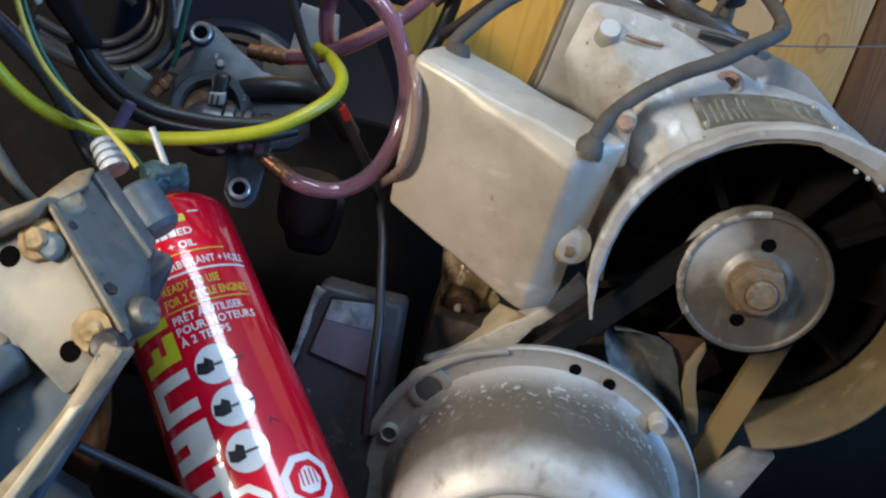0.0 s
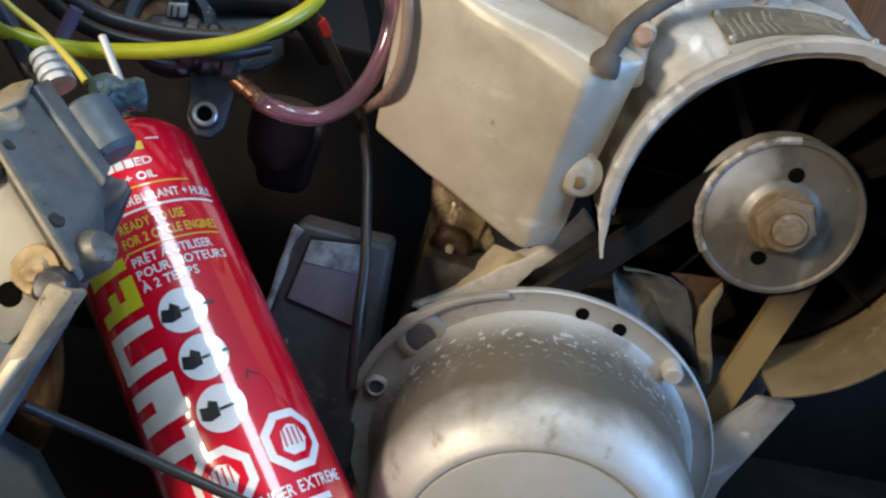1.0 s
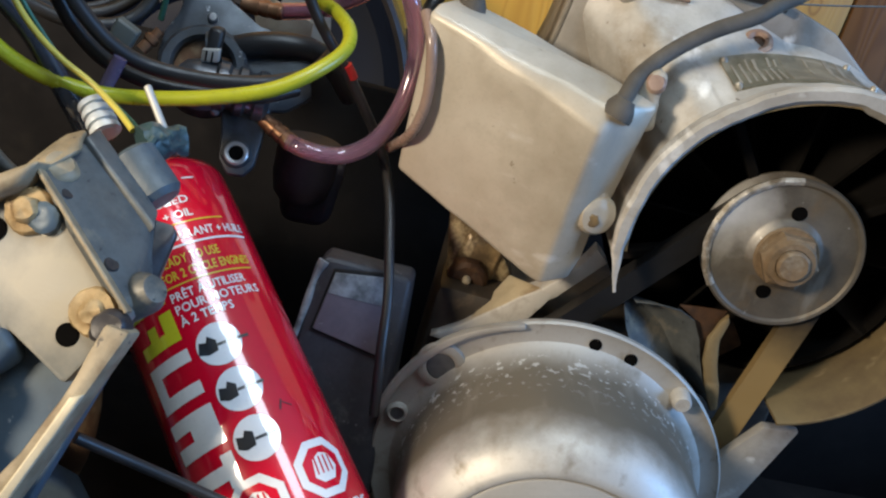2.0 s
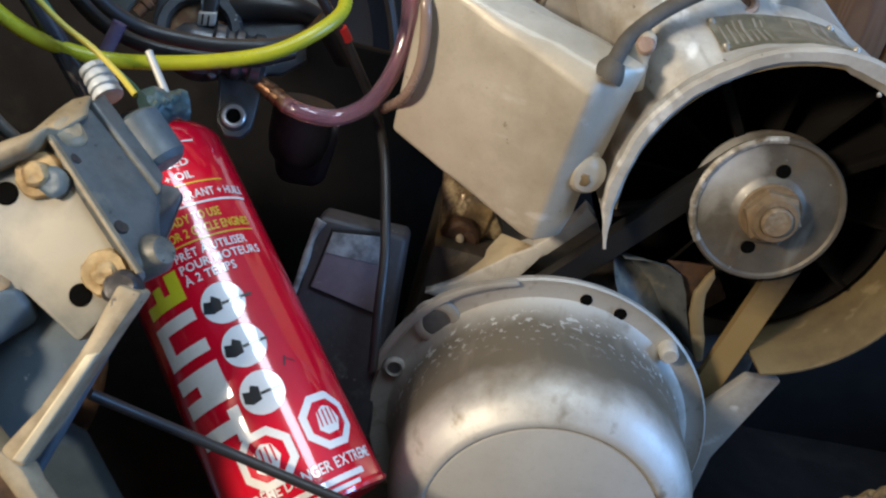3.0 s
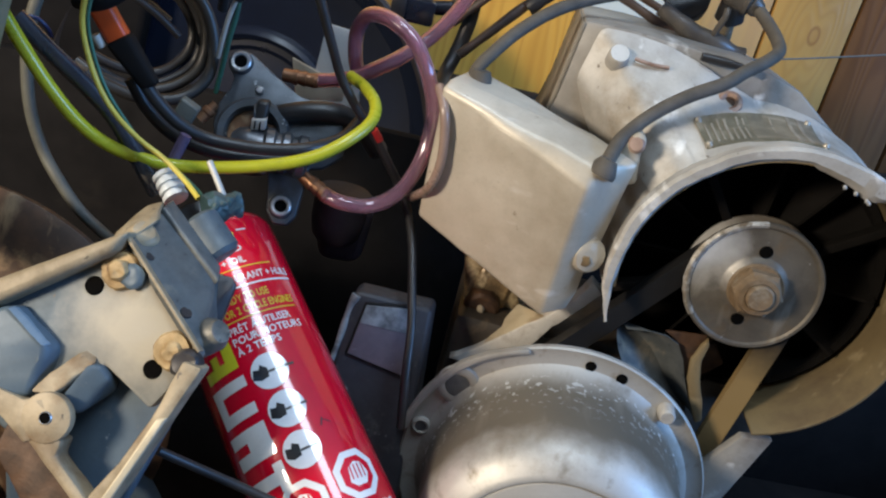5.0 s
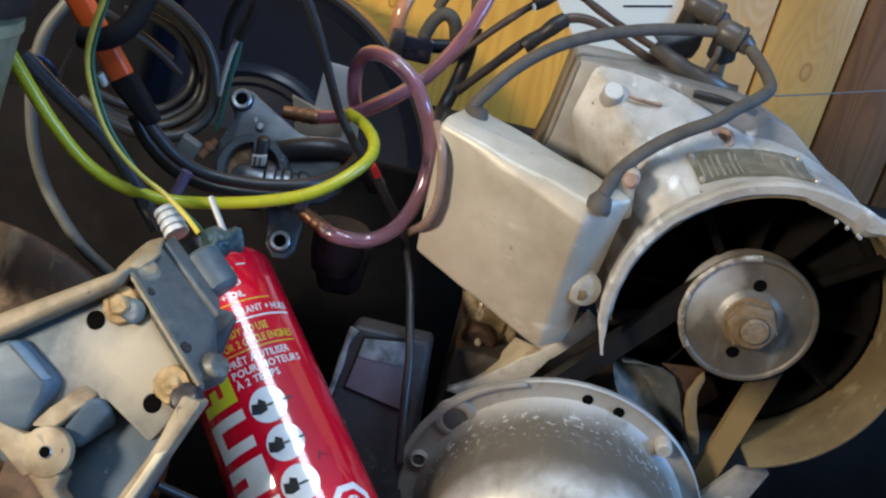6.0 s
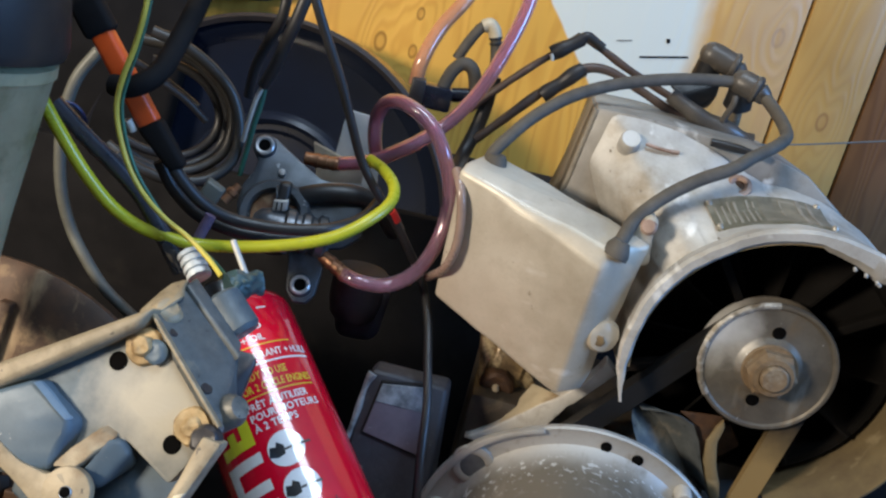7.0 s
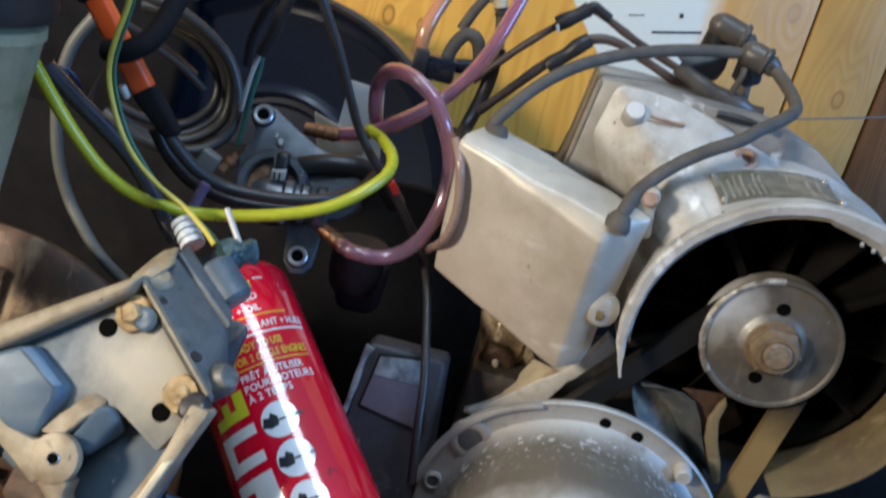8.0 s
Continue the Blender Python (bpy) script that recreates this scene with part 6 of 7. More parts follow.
# ---- hoses and cables ----
hose("fuel_hose", [(-0.099, 0.575, 0.7137), (-0.0875, 0.57, 0.723), (-0.0683, 0.57, 0.7305), (-0.0463, 0.575, 0.7322), (-0.0283, 0.585, 0.7232), (-0.0143, 0.6, 0.7047)], 0.0075, RUBBER, "thick black rubber hose clamped to the carburettor", "hose", n=16)
hose("primer_hose", [(-0.0444, 0.545, 0.6821), (-0.0307, 0.54, 0.6811), (-0.0108, 0.545, 0.6821), (0.0066, 0.55, 0.6958), (0.0166, 0.56, 0.7202), (0.0173, 0.566, 0.7488), (0.0084, 0.566, 0.7741), (-0.0062, 0.57, 0.7947), (-0.0248, 0.58, 0.8037), (-0.0394, 0.595, 0.8012), (-0.0465, 0.61, 0.7865), (-0.0447, 0.615, 0.7663), (-0.0382, 0.62, 0.7488)], 0.0054, PVC, "looped clear pink fuel hose", "fuel hose", "pink fuel hoses", 16, bore=0.62)
hose("primer_hose", [(-0.0713, 0.61, 0.7432), (-0.0465, 0.605, 0.7516), (-0.0274, 0.605, 0.7636), (-0.009, 0.61, 0.7775), (0.0088, 0.62, 0.7948), (0.025, 0.63, 0.8199), (0.0373, 0.64, 0.8521), (0.0465, 0.65, 0.8879), (0.0504, 0.66, 0.9266)], 0.0054, PVC, "clear pink fuel hose rising to the back", "fuel hose", "pink fuel hoses", 16, bore=0.62)
hose("primer_hose", [(-0.0237, 0.7, 0.8033), (-0.0224, 0.7, 0.8251), (-0.0134, 0.71, 0.8523), (0.0022, 0.72, 0.8789), (0.0132, 0.73, 0.9046)], 0.0062, PVC_AMBER, "clear amber fuel hose rising behind", "fuel hose", "pink fuel hoses", 16, bore=0.62)
hose("vent_hose", [(0.0150, 0.536, 0.7763), (0.0208, 0.5225, 0.7643), (0.0252, 0.5215, 0.7444), (0.0262, 0.5235, 0.7258), (0.0228, 0.5300, 0.7080), (0.0150, 0.556, 0.6900)], 0.0032, PVC_TAN, "thin tan hose against the coil box", "hose", n=14)
hose("vent_hose", [(-0.2321, 0.45, 0.7908), (-0.2161, 0.46, 0.7603), (-0.2029, 0.465, 0.74), (-0.1876, 0.47, 0.722), (-0.1708, 0.475, 0.7106), (-0.1524, 0.48, 0.7052), (-0.1322, 0.485, 0.7037), (-0.1044, 0.485, 0.7091), (-0.077, 0.485, 0.7171), (-0.054, 0.49, 0.7259), (-0.0354, 0.5, 0.738), (-0.0237, 0.515, 0.7489), (-0.0235, 0.53, 0.7569), (-0.0322, 0.545, 0.7624), (-0.0435, 0.56, 0.7641)], 0.0039, YELLOW, "bright yellow-green hose sagging across the carburettor", "hose", n=16)
hose("black_cable", [(-0.1012, 0.5, 0.8828), (-0.0915, 0.5, 0.8621), (-0.0824, 0.505, 0.8436), (-0.0694, 0.515, 0.8174), (-0.0574, 0.525, 0.789), (-0.0482, 0.535, 0.7677), (-0.0355, 0.542, 0.749), (-0.021, 0.55, 0.7315), (-0.0059, 0.56, 0.7096), (0.0119, 0.57, 0.682), (0.0213, 0.55, 0.6626), (0.0271, 0.525, 0.6391), (0.0322, 0.505, 0.6145), (0.0346, 0.49, 0.5877), (0.0395, 0.48, 0.5494)], 0.0031, RUBBER, "black cable hanging down past the carburettor", "cable", "black cables")
hose("black_cable", [(-0.166, 0.5, 0.7515), (-0.1549, 0.5, 0.7381), (-0.14, 0.503, 0.7248), (-0.1216, 0.508, 0.7169), (-0.0961, 0.512, 0.7157), (-0.0747, 0.518, 0.7173), (-0.057, 0.525, 0.7205), (-0.0402, 0.545, 0.7251), (-0.031, 0.57, 0.7342)], 0.0042, RUBBER, "black cable leading from the orange fuse holder", "cable", "black cables")
hose("black_cable", [(-0.173, 0.51, 0.7439), (-0.1618, 0.512, 0.7269), (-0.145, 0.515, 0.7125), (-0.1225, 0.52, 0.7051), (-0.0966, 0.525, 0.7047), (-0.0673, 0.535, 0.7067), (-0.0462, 0.55, 0.7128)], 0.0042, RUBBER, "black cable leading from the orange fuse holder", "cable", "black cables")
hose("drain_tube", [(-0.2286, 0.475, 0.775), (-0.2105, 0.48, 0.7577), (-0.1899, 0.485, 0.7401), (-0.1722, 0.485, 0.7241), (-0.1515, 0.48, 0.6985), (-0.1425, 0.48, 0.6853)], 0.0055, BLUETUBE, "smoky dark blue tube beside the yellow hose", "tube")
hose("wire", [(-0.176, 0.455, 0.8592), (-0.1775, 0.455, 0.8376), (-0.1812, 0.458, 0.8194), (-0.1856, 0.46, 0.8037), (-0.1887, 0.463, 0.7863), (-0.1865, 0.465, 0.7697), (-0.1787, 0.467, 0.7487), (-0.168, 0.468, 0.7333), (-0.1538, 0.468, 0.7215), (-0.1372, 0.465, 0.7136), (-0.1216, 0.455, 0.7067), (-0.111, 0.445, 0.7018)], 0.0016, WIRE_YELLOW, "thin yellow wire hanging beside the fuse holder", "wire", "thin wires")
hose("wire", [(-0.1751, 0.46, 0.8593), (-0.1774, 0.46, 0.8342), (-0.1807, 0.463, 0.8174), (-0.1845, 0.465, 0.8018), (-0.187, 0.467, 0.7844), (-0.1835, 0.469, 0.7662), (-0.1757, 0.471, 0.7467), (-0.1653, 0.472, 0.7318), (-0.1517, 0.472, 0.7175), (-0.134, 0.468, 0.7097), (-0.1167, 0.458, 0.7031), (-0.1078, 0.446, 0.7015)], 0.0011, WIRE_GREEN, "thin dark green wire beside the yellow one", "wire", "thin wires")
hose("wire", [(-0.1255, 0.565, 0.7974), (-0.1292, 0.567, 0.7843), (-0.132, 0.57, 0.769), (-0.1345, 0.575, 0.7531)], 0.0017, WIRE_WHITE, "short white wire with a bare end", "wire", "thin wires")
hose("wire", [(-0.1242, 0.567, 0.7963), (-0.1254, 0.569, 0.7829), (-0.1282, 0.572, 0.7675), (-0.1309, 0.577, 0.7485), (-0.1337, 0.58, 0.7268)], 0.0018, WIRE_GREEN, "thin dark green wire beside the yellow one", "wire", "thin wires")
hose("grey_hose", [(-0.2322, 0.55, 0.7969), (-0.2447, 0.55, 0.775), (-0.2505, 0.55, 0.7466), (-0.25, 0.55, 0.7188), (-0.2459, 0.55, 0.6931), (-0.2373, 0.55, 0.6699), (-0.2241, 0.545, 0.6533), (-0.2064, 0.54, 0.6354), (-0.1816, 0.53, 0.6234), (-0.1552, 0.52, 0.612)], 0.0040, GREYHOSE, "dull grey hose hanging in the dark", "hose")
hose("black_cable", [(-0.1021, 0.55, 0.8789), (-0.1083, 0.55, 0.8485), (-0.1141, 0.555, 0.8282), (-0.1192, 0.56, 0.8112), (-0.1254, 0.565, 0.7966)], 0.0042, RUBBER, "black sheathed wires coming down from above", "cable", "black cables")
hose("black_cable", [(-0.1189, 0.56, 0.8712), (-0.1199, 0.56, 0.8452), (-0.1278, 0.57, 0.8255), (-0.1353, 0.58, 0.8051), (-0.1385, 0.59, 0.7827)], 0.0036, RUBBER, "black sheathed wires coming down from above", "cable", "black cables")
hose("taped_harness", [(0.0237, 0.68, 0.7959), (0.0384, 0.68, 0.8137), (0.0606, 0.68, 0.8376), (0.0775, 0.68, 0.8541), (0.0984, 0.68, 0.8719), (0.1135, 0.68, 0.869), (0.1406, 0.68, 0.858), (0.1702, 0.68, 0.8481), (0.1958, 0.675, 0.8398), (0.2213, 0.66, 0.8295)], 0.0031, HARNESS_BROWN, "black wiring harness wrapped in tape", "wiring harness", "wiring harnesses", wobble=0.2)
hose("taped_harness", [(0.0326, 0.66, 0.7764), (0.0548, 0.665, 0.8011), (0.0752, 0.67, 0.8238), (0.0918, 0.67, 0.8402), (0.1074, 0.67, 0.8517), (0.1257, 0.67, 0.8533), (0.1493, 0.67, 0.846), (0.1801, 0.665, 0.8353), (0.2068, 0.66, 0.8299), (0.2357, 0.65, 0.8198)], 0.0036, HARNESS_BROWN, "black wiring harness wrapped in tape", "wiring harness", "wiring harnesses", wobble=0.2)
hose("electrical_tape", [(0.0775, 0.679, 0.8556), (0.0845, 0.678, 0.8608), (0.0915, 0.678, 0.8662), (0.0985, 0.679, 0.8722)], 0.0062, RUBBER, "black electrical tape round the harness", "tape", "wraps of tape", wobble=0.25)
hose("electrical_tape", [(0.0975, 0.679, 0.8715), (0.1020, 0.679, 0.8752), (0.1090, 0.679, 0.8728), (0.1165, 0.679, 0.8690)], 0.0040, RUBBER, "black electrical tape round the harness", "tape", "wraps of tape", wobble=0.25)
hose("electrical_tape", [(0.0770, 0.668, 0.8225), (0.0830, 0.668, 0.8290), (0.0900, 0.668, 0.8358), (0.0970, 0.668, 0.8440), (0.1040, 0.669, 0.8502)], 0.0062, RUBBER, "black electrical tape round the harness", "tape", "wraps of tape", wobble=0.25)
hose("wire_end", [(0.0762, 0.672, 0.8555), (0.0778, 0.672, 0.8532), (0.0785, 0.672, 0.8505)], 0.0016, WIRE_WHITE, "bare white wire end under the tape", "wire", "thin wires", n=8)
hose("string", [(0.1428, 0.585, 0.8195), (0.1664, 0.6, 0.8178), (0.2272, 0.63, 0.8247), (0.2921, 0.66, 0.8339), (0.3792, 0.7, 0.8493), (0.4291, 0.72, 0.8592)], 0.0007, GREYHOSE, "thin grey string stretched towards the boards", "string", n=6)
coil = thing("cable_coil", Matrix.Translation((-0.213, 0.55, 0.7295)), "coil of dusty dark grey control cable", "cable coil")
for pts, r in (([(-0.2228, 0.56, 0.7332), (-0.2083, 0.56, 0.7264), (-0.1868, 0.57, 0.72), (-0.1657, 0.58, 0.7235), (-0.1498, 0.59, 0.7379), (-0.1475, 0.595, 0.7609), (-0.1555, 0.595, 0.7801), (-0.1731, 0.59, 0.797), (-0.1929, 0.585, 0.8049), (-0.2132, 0.58, 0.8064)], 0.0037), ([(-0.213, 0.55, 0.7295), (-0.1963, 0.555, 0.7222), (-0.1775, 0.56, 0.7179), (-0.1546, 0.57, 0.7209), (-0.1409, 0.58, 0.7358), (-0.1399, 0.585, 0.7582), (-0.1485, 0.585, 0.7811), (-0.1648, 0.58, 0.7981), (-0.1848, 0.575, 0.8096), (-0.2053, 0.57, 0.8149)], 0.0041), ([(-0.2206, 0.575, 0.7369), (-0.2013, 0.58, 0.73), (-0.1775, 0.59, 0.7292), (-0.1615, 0.6, 0.7439), (-0.1601, 0.605, 0.7626), (-0.1714, 0.6, 0.7818), (-0.1898, 0.595, 0.7913), (-0.2086, 0.59, 0.7927)], 0.0033), ([(-0.1749, 0.6, 0.7642), (-0.1907, 0.6, 0.7731), (-0.2045, 0.595, 0.7809), (-0.22, 0.59, 0.788), (-0.2288, 0.585, 0.7924)], 0.0028), ([(-0.2161, 0.57, 0.7299), (-0.1946, 0.575, 0.7213), (-0.1733, 0.585, 0.724), (-0.1557, 0.597, 0.7385), (-0.1527, 0.6, 0.7601), (-0.1616, 0.6, 0.78), (-0.1806, 0.596, 0.7958), (-0.1982, 0.592, 0.8002)], 0.0030), ([(-0.1641, 0.585, 0.7588), (-0.1788, 0.58, 0.7714), (-0.1945, 0.575, 0.7805), (-0.2075, 0.57, 0.7872)], 0.0026)):
    part("turn", tube([Vector(p) - coil.location for p in pts], r, 12), CABLE if r > 0.0036 else RUBBER, coil)

# ---- fuse holder ----
fa, fb, fc, fm = (Vector(p) for p in ((-0.2145, 0.5, 0.8178), (-0.1781, 0.5, 0.768), (-0.1572, 0.5, 0.7443), (-0.1905, 0.5, 0.7914)))
fuse = thing("fuse_holder", Matrix.Translation(fc), "orange and black inline fuse holder strapped to a cable", "fuse holder")
d = (fb - fa).normalized()
wide = d.cross(Vector((0, -1, 0))).normalized()
deep = wide.cross(d)


def slab(a, b, w, t, bevel=0.002):
    return hexa([a + wide * w - deep * t, b + wide * w - deep * t, b - wide * w - deep * t, a - wide * w - deep * t,
                 a + wide * w + deep * t, b + wide * w + deep * t, b - wide * w + deep * t, a - wide * w + deep * t], bevel)


part("shell", slab(fa - fc, fb - fc, 0.0068, 0.0056, 0.003), ORANGE, fuse, "bright orange plastic shell")
p0, p1 = fb - fc - d * 0.002, Vector((0, 0, 0))
part("boot", hexa([p0 + wide * 0.0080 - deep * 0.0068, p1 + wide * 0.0056 - deep * 0.005, p1 - wide * 0.0056 - deep * 0.005, p0 - wide * 0.0080 - deep * 0.0068, p0 + wide * 0.0080 + deep * 0.0068, p1 + wide * 0.0056 + deep * 0.005, p1 - wide * 0.0056 + deep * 0.005, p0 - wide * 0.0080 + deep * 0.0068], 0.0032), PITCH, fuse, "black rubber boot")
part("band", slab(fm - fc - d * 0.005, fm - fc + d * 0.004, 0.0105, 0.0075, 0.001), RUBBER, fuse, "black strap round the shell")
part("tip", slab(fa - fc - d * 0.022, fa - fc + d * 0.002, 0.0095, 0.007, 0.003), PITCH, fuse)
hose("cable_tie", [(-0.2009, 0.49, 0.7896), (-0.1915, 0.487, 0.7905), (-0.1821, 0.487, 0.7958), (-0.1754, 0.495, 0.8036), (-0.173, 0.51, 0.8165), (-0.1693, 0.53, 0.8387), (-0.1662, 0.54, 0.8602)], 0.0066, PITCH, "black strap running up from the fuse holder", "strap")

# ---- small fittings round the can's neck ----
a, b = (Vector(p) for p in [(-0.1373, 0.47, 0.7026), (-0.1259, 0.459, 0.6924)])
cap = thing("threaded_cap", Matrix.Translation(b), "white ribbed plastic screw neck", "screw cap")
bm = rod(a - b, (0, 0, 0), 0.0058, 28)
part("neck", bm, WHITEPLASTIC, cap)
for k in range(4):
    part("rib", lathe([(0.0056, -0.0017), (0.0074, -0.0014), (0.0077, 0), (0.0074, 0.0014), (0.0056, 0.0017)], (a - b) * (0.10 + k * 0.265), a - b, 28), WHITEPLASTIC, cap, "white rounded rib")
pa, pb = (Vector(p) for p in [(-0.1082, 0.432, 0.6952), (-0.089, 0.422, 0.6795)])
ta, tb = (Vector(p) for p in [(-0.1041, 0.442, 0.6966), (-0.0927, 0.458, 0.6976)])
clip = thing("rubber_plug", Matrix.Translation(pb), "grey-green rubber connector plug", "connector")
part("plug_body", lathe([(0, 0), (0.009, 0), (0.0115, 0.002), (0.0115, (pb - pa).length - 0.003), (0.009, (pb - pa).length), (0, (pb - pa).length)], pa - pb, pb - pa, n=28), PLUG, clip, "grey faceted plug body")
bm = tube([ta - pb, (ta + tb) / 2 - pb + Vector((0, -0.003, 0.002)), tb - pb], 0.0082, 18, 12, wobble=0.6)
crust(bm, 0.0024, 190)
part("sleeve", bm, TEAL, clip, "crinkled teal rubber sleeve")
for k in range(3):
    s0 = ta + (tb - ta) * (0.2 + 0.25 * k) - pb
    part("fold", tube([s0 + Vector((-0.004, -0.009, -0.006)), s0 + Vector((0, -0.0105, 0.001)), s0 + Vector((0.003, -0.008, 0.007))], 0.002, 8), TEAL, clip)
a, b = (Vector(p) for p in [(-0.1106, 0.46, 0.7203), (-0.0956, 0.45, 0.6999)])
tagged(link_bm("metal_pin", rod(a, b, 0.0019, 14), FACE), "bright metal pin above the connector", "pin")
hose("purple_tube", [(-0.1395, 0.492, 0.6980), (-0.1375, 0.490, 0.7045), (-0.1350, 0.490, 0.7120), (-0.1318, 0.491, 0.7220)], 0.0036, PURPLE, "short purple tube end", "tube")

a, b = (Vector(p) for p in [(-0.1381, 0.56, 0.7112), (-0.1299, 0.565, 0.7237)])
tagged(link_bm("brass_nipple", lathe([(0, 0), (0.0035, 0), (0.0035, 0.006), (0.0045, 0.007), (0.0045, 0.010), (0.003, 0.011), (0.003, (b - a).length), (0, (b - a).length)], a, b - a, 18), BRASS), "worn brass nipple beside the carburettor", "nipple")
tagged(link_bm("grey_connector", hexa([Vector((-0.1429, 0.53, 0.7279)) + Vector(q) for q in ((-0.008, -0.004, -0.010), (0.004, -0.004, -0.014), (0.010, -0.004, 0.000), (-0.002, -0.004, 0.006), (-0.008, 0.006, -0.010), (0.004, 0.006, -0.014), (0.010, 0.006, 0.000), (-0.002, 0.006, 0.006))], 0.0015), GREYHOSE), "small grey plastic wire connector", "connector")
hose("blue_wire", [(-0.2378, 0.5, 0.7636), (-0.2332, 0.5, 0.7693), (-0.2271, 0.502, 0.7694), (-0.2225, 0.505, 0.7646), (-0.2213, 0.51, 0.7586)], 0.0013, BLUEWIRE, "short loop of dark blue wire", "wire", "thin wires")
hose("red_sleeve", [(-0.0208, 0.5478, 0.7347), (-0.0181, 0.5495, 0.7311), (-0.0157, 0.5512, 0.7273)], 0.0028, REDWIRE, "red sleeve on the hanging black cable", "sleeve")
hose("white_tip", [(-0.1913, 0.495, 0.7694), (-0.1877, 0.497, 0.7627)], 0.0026, WIRE_WHITE, "small white connector tip by the fuse holder", "connector")

# ---- fuel valve by the boards ----
v = Vector((-0.0112, 0.7, 0.8015))
valve = thing("fuel_valve", Matrix.Translation(v), "black plastic fuel valve behind the pink hoses", "fuel valve")
part("valve_body", block(-0.013, 0.020, -0.012, 0.012, -0.014, 0.006, 0.003), PLASTIC, valve)
part("valve_side", block(-0.016, -0.004, -0.016, 0.008, -0.011, 0.009, 0.002), DARKBOX, valve)
part("outlet", rod((0.016, 0, 0.0), (0.034, -0.002, 0.004), 0.006, 18), PLASTIC, valve)
hose("valve_hose", [(-0.0010, 0.7, 0.788), (-0.0005, 0.7, 0.806), (0.0040, 0.7, 0.821), (0.0115, 0.7, 0.8292), (0.0200, 0.7, 0.8265), (0.0250, 0.7, 0.815), (0.0270, 0.7, 0.800)], 0.0056, GREY_RUBBER, "short grey-brown hose bent over the fuel valve", "hose", "valve hoses")
hose("valve_hose", [(0.0385, 0.69, 0.826), (0.0375, 0.69, 0.812), (0.0370, 0.69, 0.799), (0.0330, 0.685, 0.778), (0.0260, 0.67, 0.757), (0.0205, 0.63, 0.7464)], 0.0060, RUBBER, "black hose hanging down from the fuel valve", "hose", "valve hoses")
bent = thing("bent_hose", Matrix.Translation((0.041, 0.72, 0.820)), "small bent grey hose with a pale tip and a dark clamp", "hose", "valve hoses")
at = lambda *q: Vector(q) - Vector((0.041, 0.72, 0.820))
part("hose_run", tube([at(0.006, 0.72, 0.830), at(0.012, 0.72, 0.845), at(0.0185, 0.72, 0.8575), at(0.0225, 0.72, 0.8622)], 0.0045, 12), GREY_RUBBER, bent)
part("hose_bend", tube([at(0.0215, 0.72, 0.8612), at(0.0265, 0.72, 0.8640), at(0.0312, 0.72, 0.8605), at(0.0340, 0.72, 0.8545)], 0.0050, 12, wobble=0.3), CASTTAN, bent, "pale dusty bend")
for q0, q1 in ((0.8555, 0.8530), (0.8515, 0.8490)):
    part("clamp", rod(at(0.0336 + (0.8555 - q0) * 0.35, 0.72, q0), at(0.0336 + (0.8555 - q1) * 0.35, 0.72, q1), 0.0058, 16), RUBBER, bent, "dark clamp ring")
part("hose_end", tube([at(0.0338, 0.72, 0.8550), at(0.0362, 0.72, 0.846), at(0.0388, 0.72, 0.834), at(0.0405, 0.72, 0.818)], 0.0046, 12), GREY_RUBBER, bent)

# ---- black dish behind, boxes in the dark ----
dish = thing("black_dish", pose(-0.161, 0.907, 0.40), "large black plastic drum with ridged face", "drum")
part("drum", lathe([(0.0, 0.05), (0.08, 0.05), (0.085, 0.045), (0.10, 0.045), (0.105, 0.05), (0.182, 0.030), (0.196, 0.010), (0.202, 0.006), (0.2055, 0.0), (0.2055, 0.10), (0, 0.10)], (0, -0.03, 0.208), (0.1, 1, -0.1), 96), PLASTIC, dish, "black moulded drum with a rim")
part("rim", lathe([(0.200, 0.0), (0.2045, -0.004), (0.2084, 0.0), (0.2084, 0.012), (0.200, 0.012)], (0, -0.03, 0.208), (0.1, 1, -0.1), 96), DARKBOX, dish, "dull grey rolled rim")
part("ridge", lathe([(0.092, 0.040), (0.097, 0.036), (0.102, 0.040), (0.097, 0.047)], (0, -0.03, 0.208), (0.1, 1, -0.1), 72), PLASTIC, dish)
card = link_bm("card", hexa([(-0.0793, 0.70, 0.700), (-0.035, 0.70, 0.700), (-0.045, 0.70, 0.768), (-0.0748, 0.70, 0.770), (-0.0793, 0.704, 0.700), (-0.035, 0.704, 0.700), (-0.045, 0.704, 0.768), (-0.0748, 0.704, 0.770)], 0.0008), PAPER)
tagged(card, "pale grey sheet standing behind the hoses", "sheet")
tagtan = link_bm("bracket_tab", hexa([(-0.0838, 0.638, 0.7193), (-0.0483, 0.638, 0.7253), (-0.0485, 0.638, 0.7371), (-0.0915, 0.638, 0.7500), (-0.0838, 0.642, 0.7193), (-0.0483, 0.642, 0.7253), (-0.0485, 0.642, 0.7371), (-0.0915, 0.642, 0.7500)], 0.0008), CARD_TAN)
tagged(tagtan, "dull tan metal tab behind the hose fitting", "tab")
dark = link_bm("air_box", crust(hexa([(-0.044, 0.60, 0.606), (-0.010, 0.60, 0.608), (-0.006, 0.60, 0.656), (-0.050, 0.60, 0.652), (-0.044, 0.65, 0.606), (-0.010, 0.65, 0.608), (-0.006, 0.65, 0.656), (-0.050, 0.65, 0.652)], 0.010, 4), 0.0006, 80), BOWL)
tagged(dark, "dark grimy plastic box behind the can", "box")
bat = thing("relay_box", Matrix.Translation((0.0075, 0.53, 0.41)), "grimy black box with a dusty label", "box")
o = Vector((0.012, 0.53, 0.41))
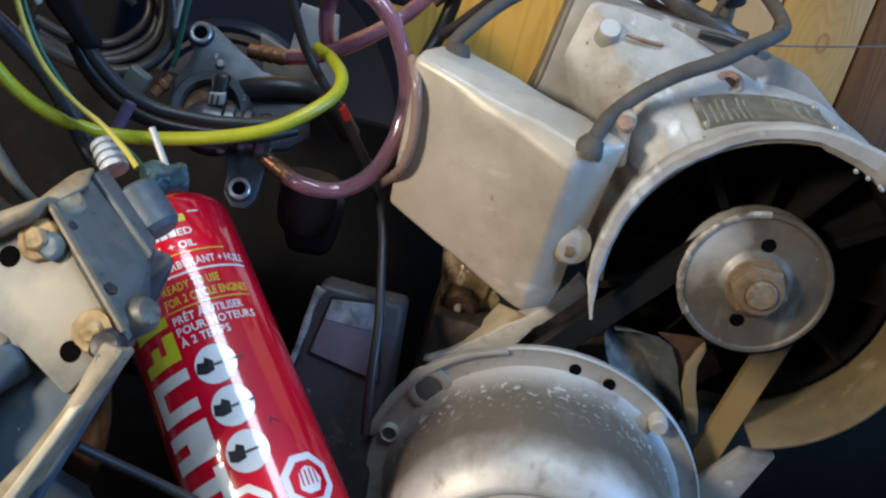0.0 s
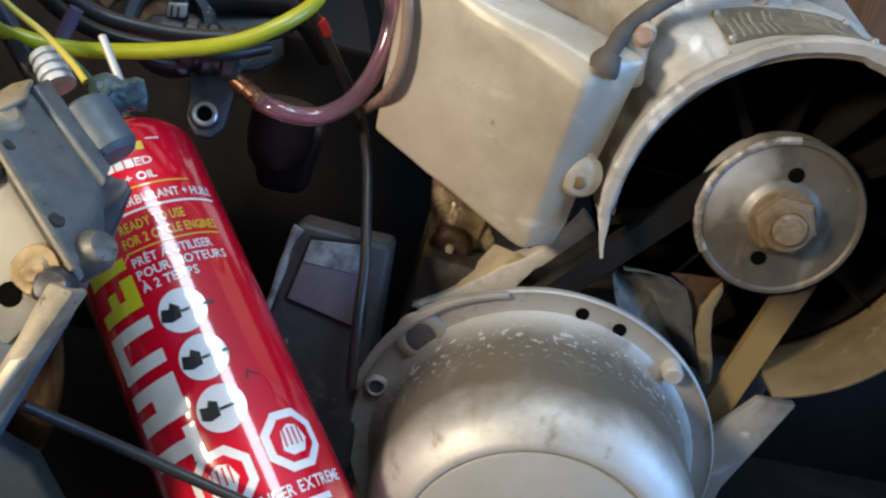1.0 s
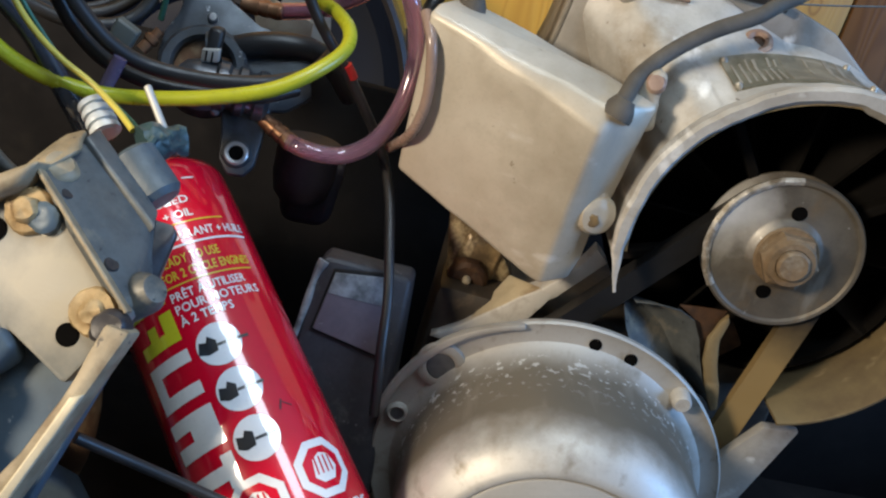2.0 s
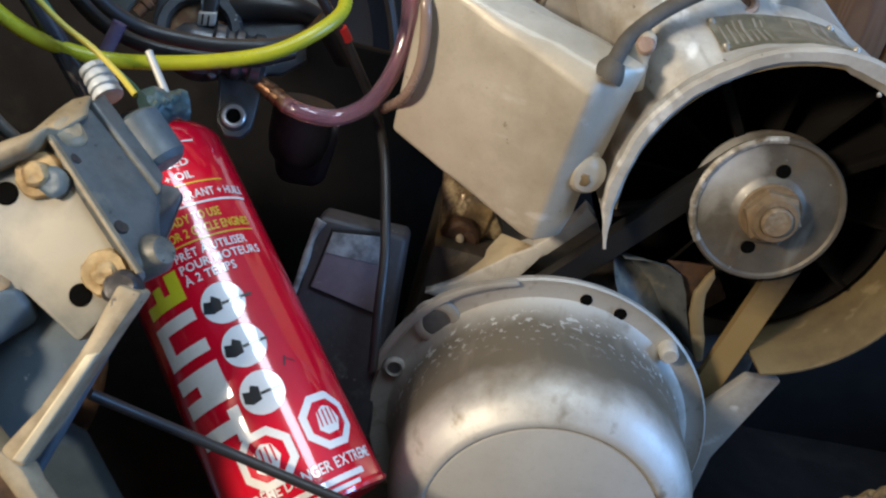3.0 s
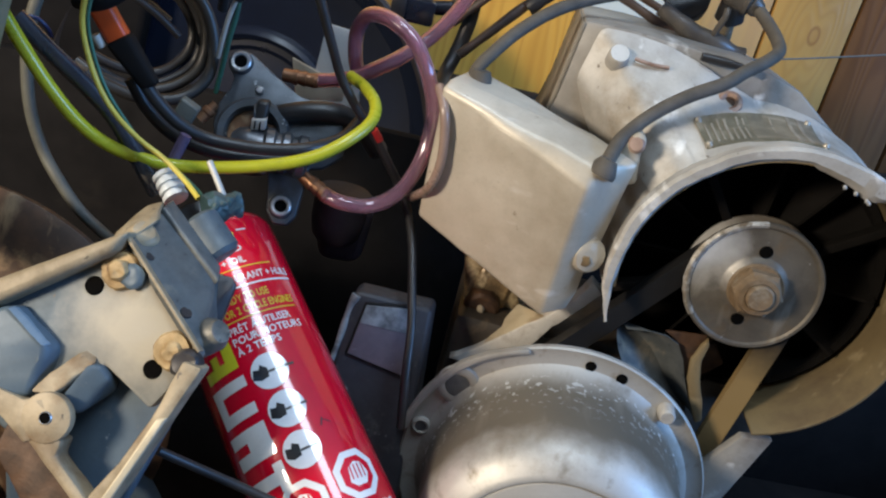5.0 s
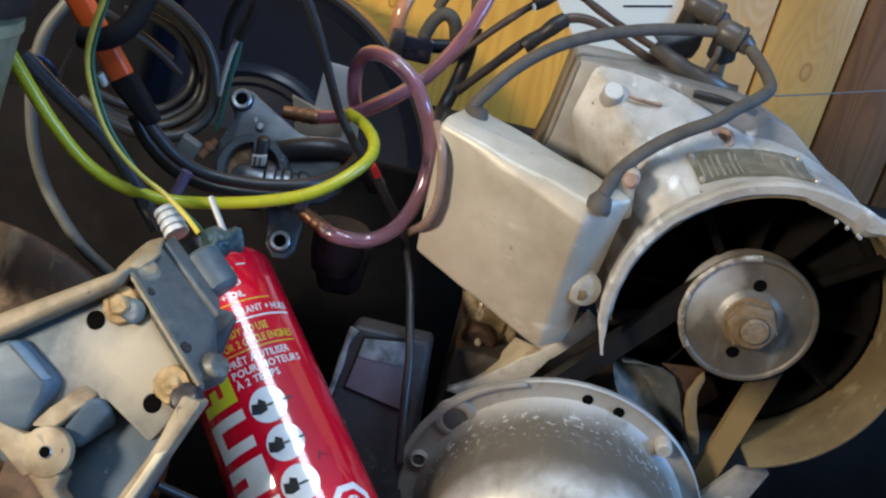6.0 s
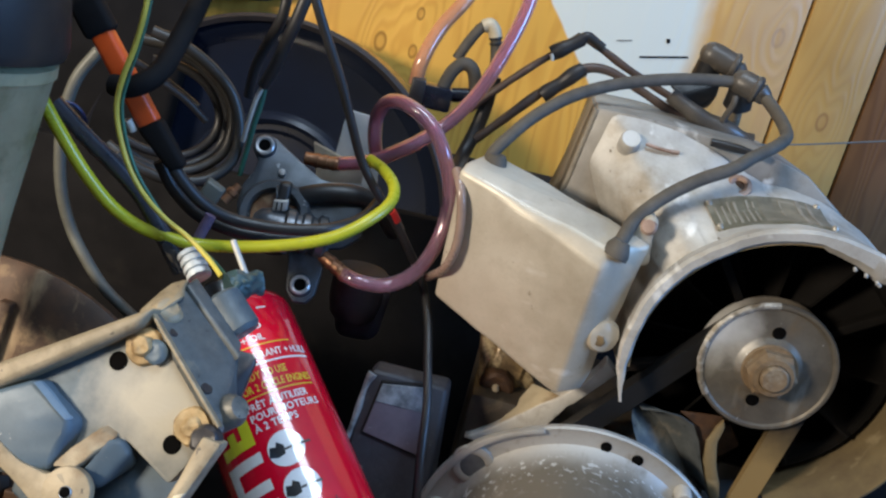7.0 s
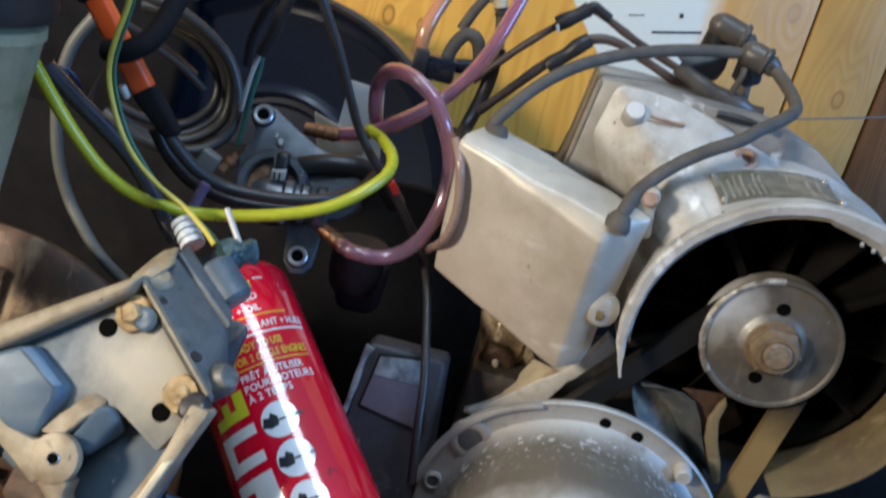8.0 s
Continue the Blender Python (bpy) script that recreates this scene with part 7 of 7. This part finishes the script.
fr = [(-0.018, 0.492, 0.470), (0.056, 0.492, 0.470), (0.052, 0.535, 0.6165), (-0.0065, 0.535, 0.6185)]
bk = [(-0.008, 0.535, 0.470), (0.066, 0.535, 0.470), (0.056, 0.556, 0.6165), (-0.002, 0.556, 0.6185)]
part("case", crust(hexa([Vector(q) - o for q in fr + bk], 0.004, 3), 0.0007, 160), BOXCASE, bat)
lab = [Vector(q) for q in ((-0.0021, 0.5232, 0.5764), (0.0458, 0.5203, 0.5665), (0.0368, 0.5346, 0.6151), (0.0044, 0.5336, 0.6118))]
strip_pts = [lab[3].lerp(lab[0], 0.36), lab[2].lerp(lab[1], 0.36), lab[2], lab[3]]
edge_mid = sum(lab, Vector()) / 4
ring_out = [edge_mid + (q - edge_mid) * 1.07 - o for q in lab]
part("label_edge", hexa([q + Vector((0, -0.0022, 0)) for q in ring_out] + [q + Vector((0, 0.004, 0)) for q in ring_out], 0.0004), DARK, bat, "dark groove round the label")
part("sticker", hexa([q - o + Vector((0, -0.0030, 0)) for q in lab] + [q - o + Vector((0, 0.004, 0)) for q in lab], 0.0005), DUSTLABEL, bat, "dusty dark label")
part("strip", hexa([q - o + Vector((0, -0.0036, 0)) for q in strip_pts] + [q - o + Vector((0, 0.003, 0)) for q in strip_pts], 0.0004), LABEL_STRIP, bat, "pale scuffed strip of the label")
part("worn_edge", tube([Vector(q) - o for q in ((-0.0125, 0.5205, 0.565), (-0.0095, 0.5262, 0.585), (-0.0072, 0.5320, 0.606), (-0.0040, 0.5345, 0.6165))], 0.0026, 10, wobble=0.6), LABEL_STRIP, bat, "pale scuffed edge of the box")

# ---- oil bottle at the edge ----
bottle = thing("oil_bottle", pose(-0.256, 0.410, 0.66), "clouded yellowish plastic oil bottle with black cap", "bottle")
part("bottle_body", lathe([(0, 0.0), (0.022, 0.0), (0.026, 0.006), (0.034, 0.06), (0.0485, 0.138), (0.0500, 0.140), (0.0502, 0.146), (0.04, 0.15), (0, 0.15)], axis=(0, 0, 1), n=48), BOTTLE, bottle)
part("lid", lathe([(0, 0.205), (0.045, 0.205), (0.052, 0.198), (0.055, 0.156), (0.053, 0.150), (0, 0.150)], axis=(0, 0, 1), n=48), RUBBER, bottle, "glossy black lid")

# ---- sacking at the bottom ----
bm = bmesh.new()
bmesh.ops.create_grid(bm, x_segments=90, y_segments=90, size=0.5)
for vtx in bm.verts:
    x, y = vtx.co.x, vtx.co.y
    fold = abs(noise.noise(Vector((x * 9, y * 6, 2)))) * 0.020 + 0.008 * noise.noise(Vector((x * 26, y * 22, 3))) + 0.003 * noise.noise(Vector((x * 70, y * 70, 5)))
    vtx.co = Vector((x * 0.2, y * 0.16, 0.105 * max(0.0, 1 - (x * x + y * y) * 3.2) + fold))
bmesh.ops.solidify(bm, geom=bm.faces[:], thickness=0.004)
rag = link_bm("sacking", bm, CLOTH)
rag.location = (0.480, 0.492, 0.400)
tagged(rag, "crumpled brown sacking lying in the pan", "cloth")
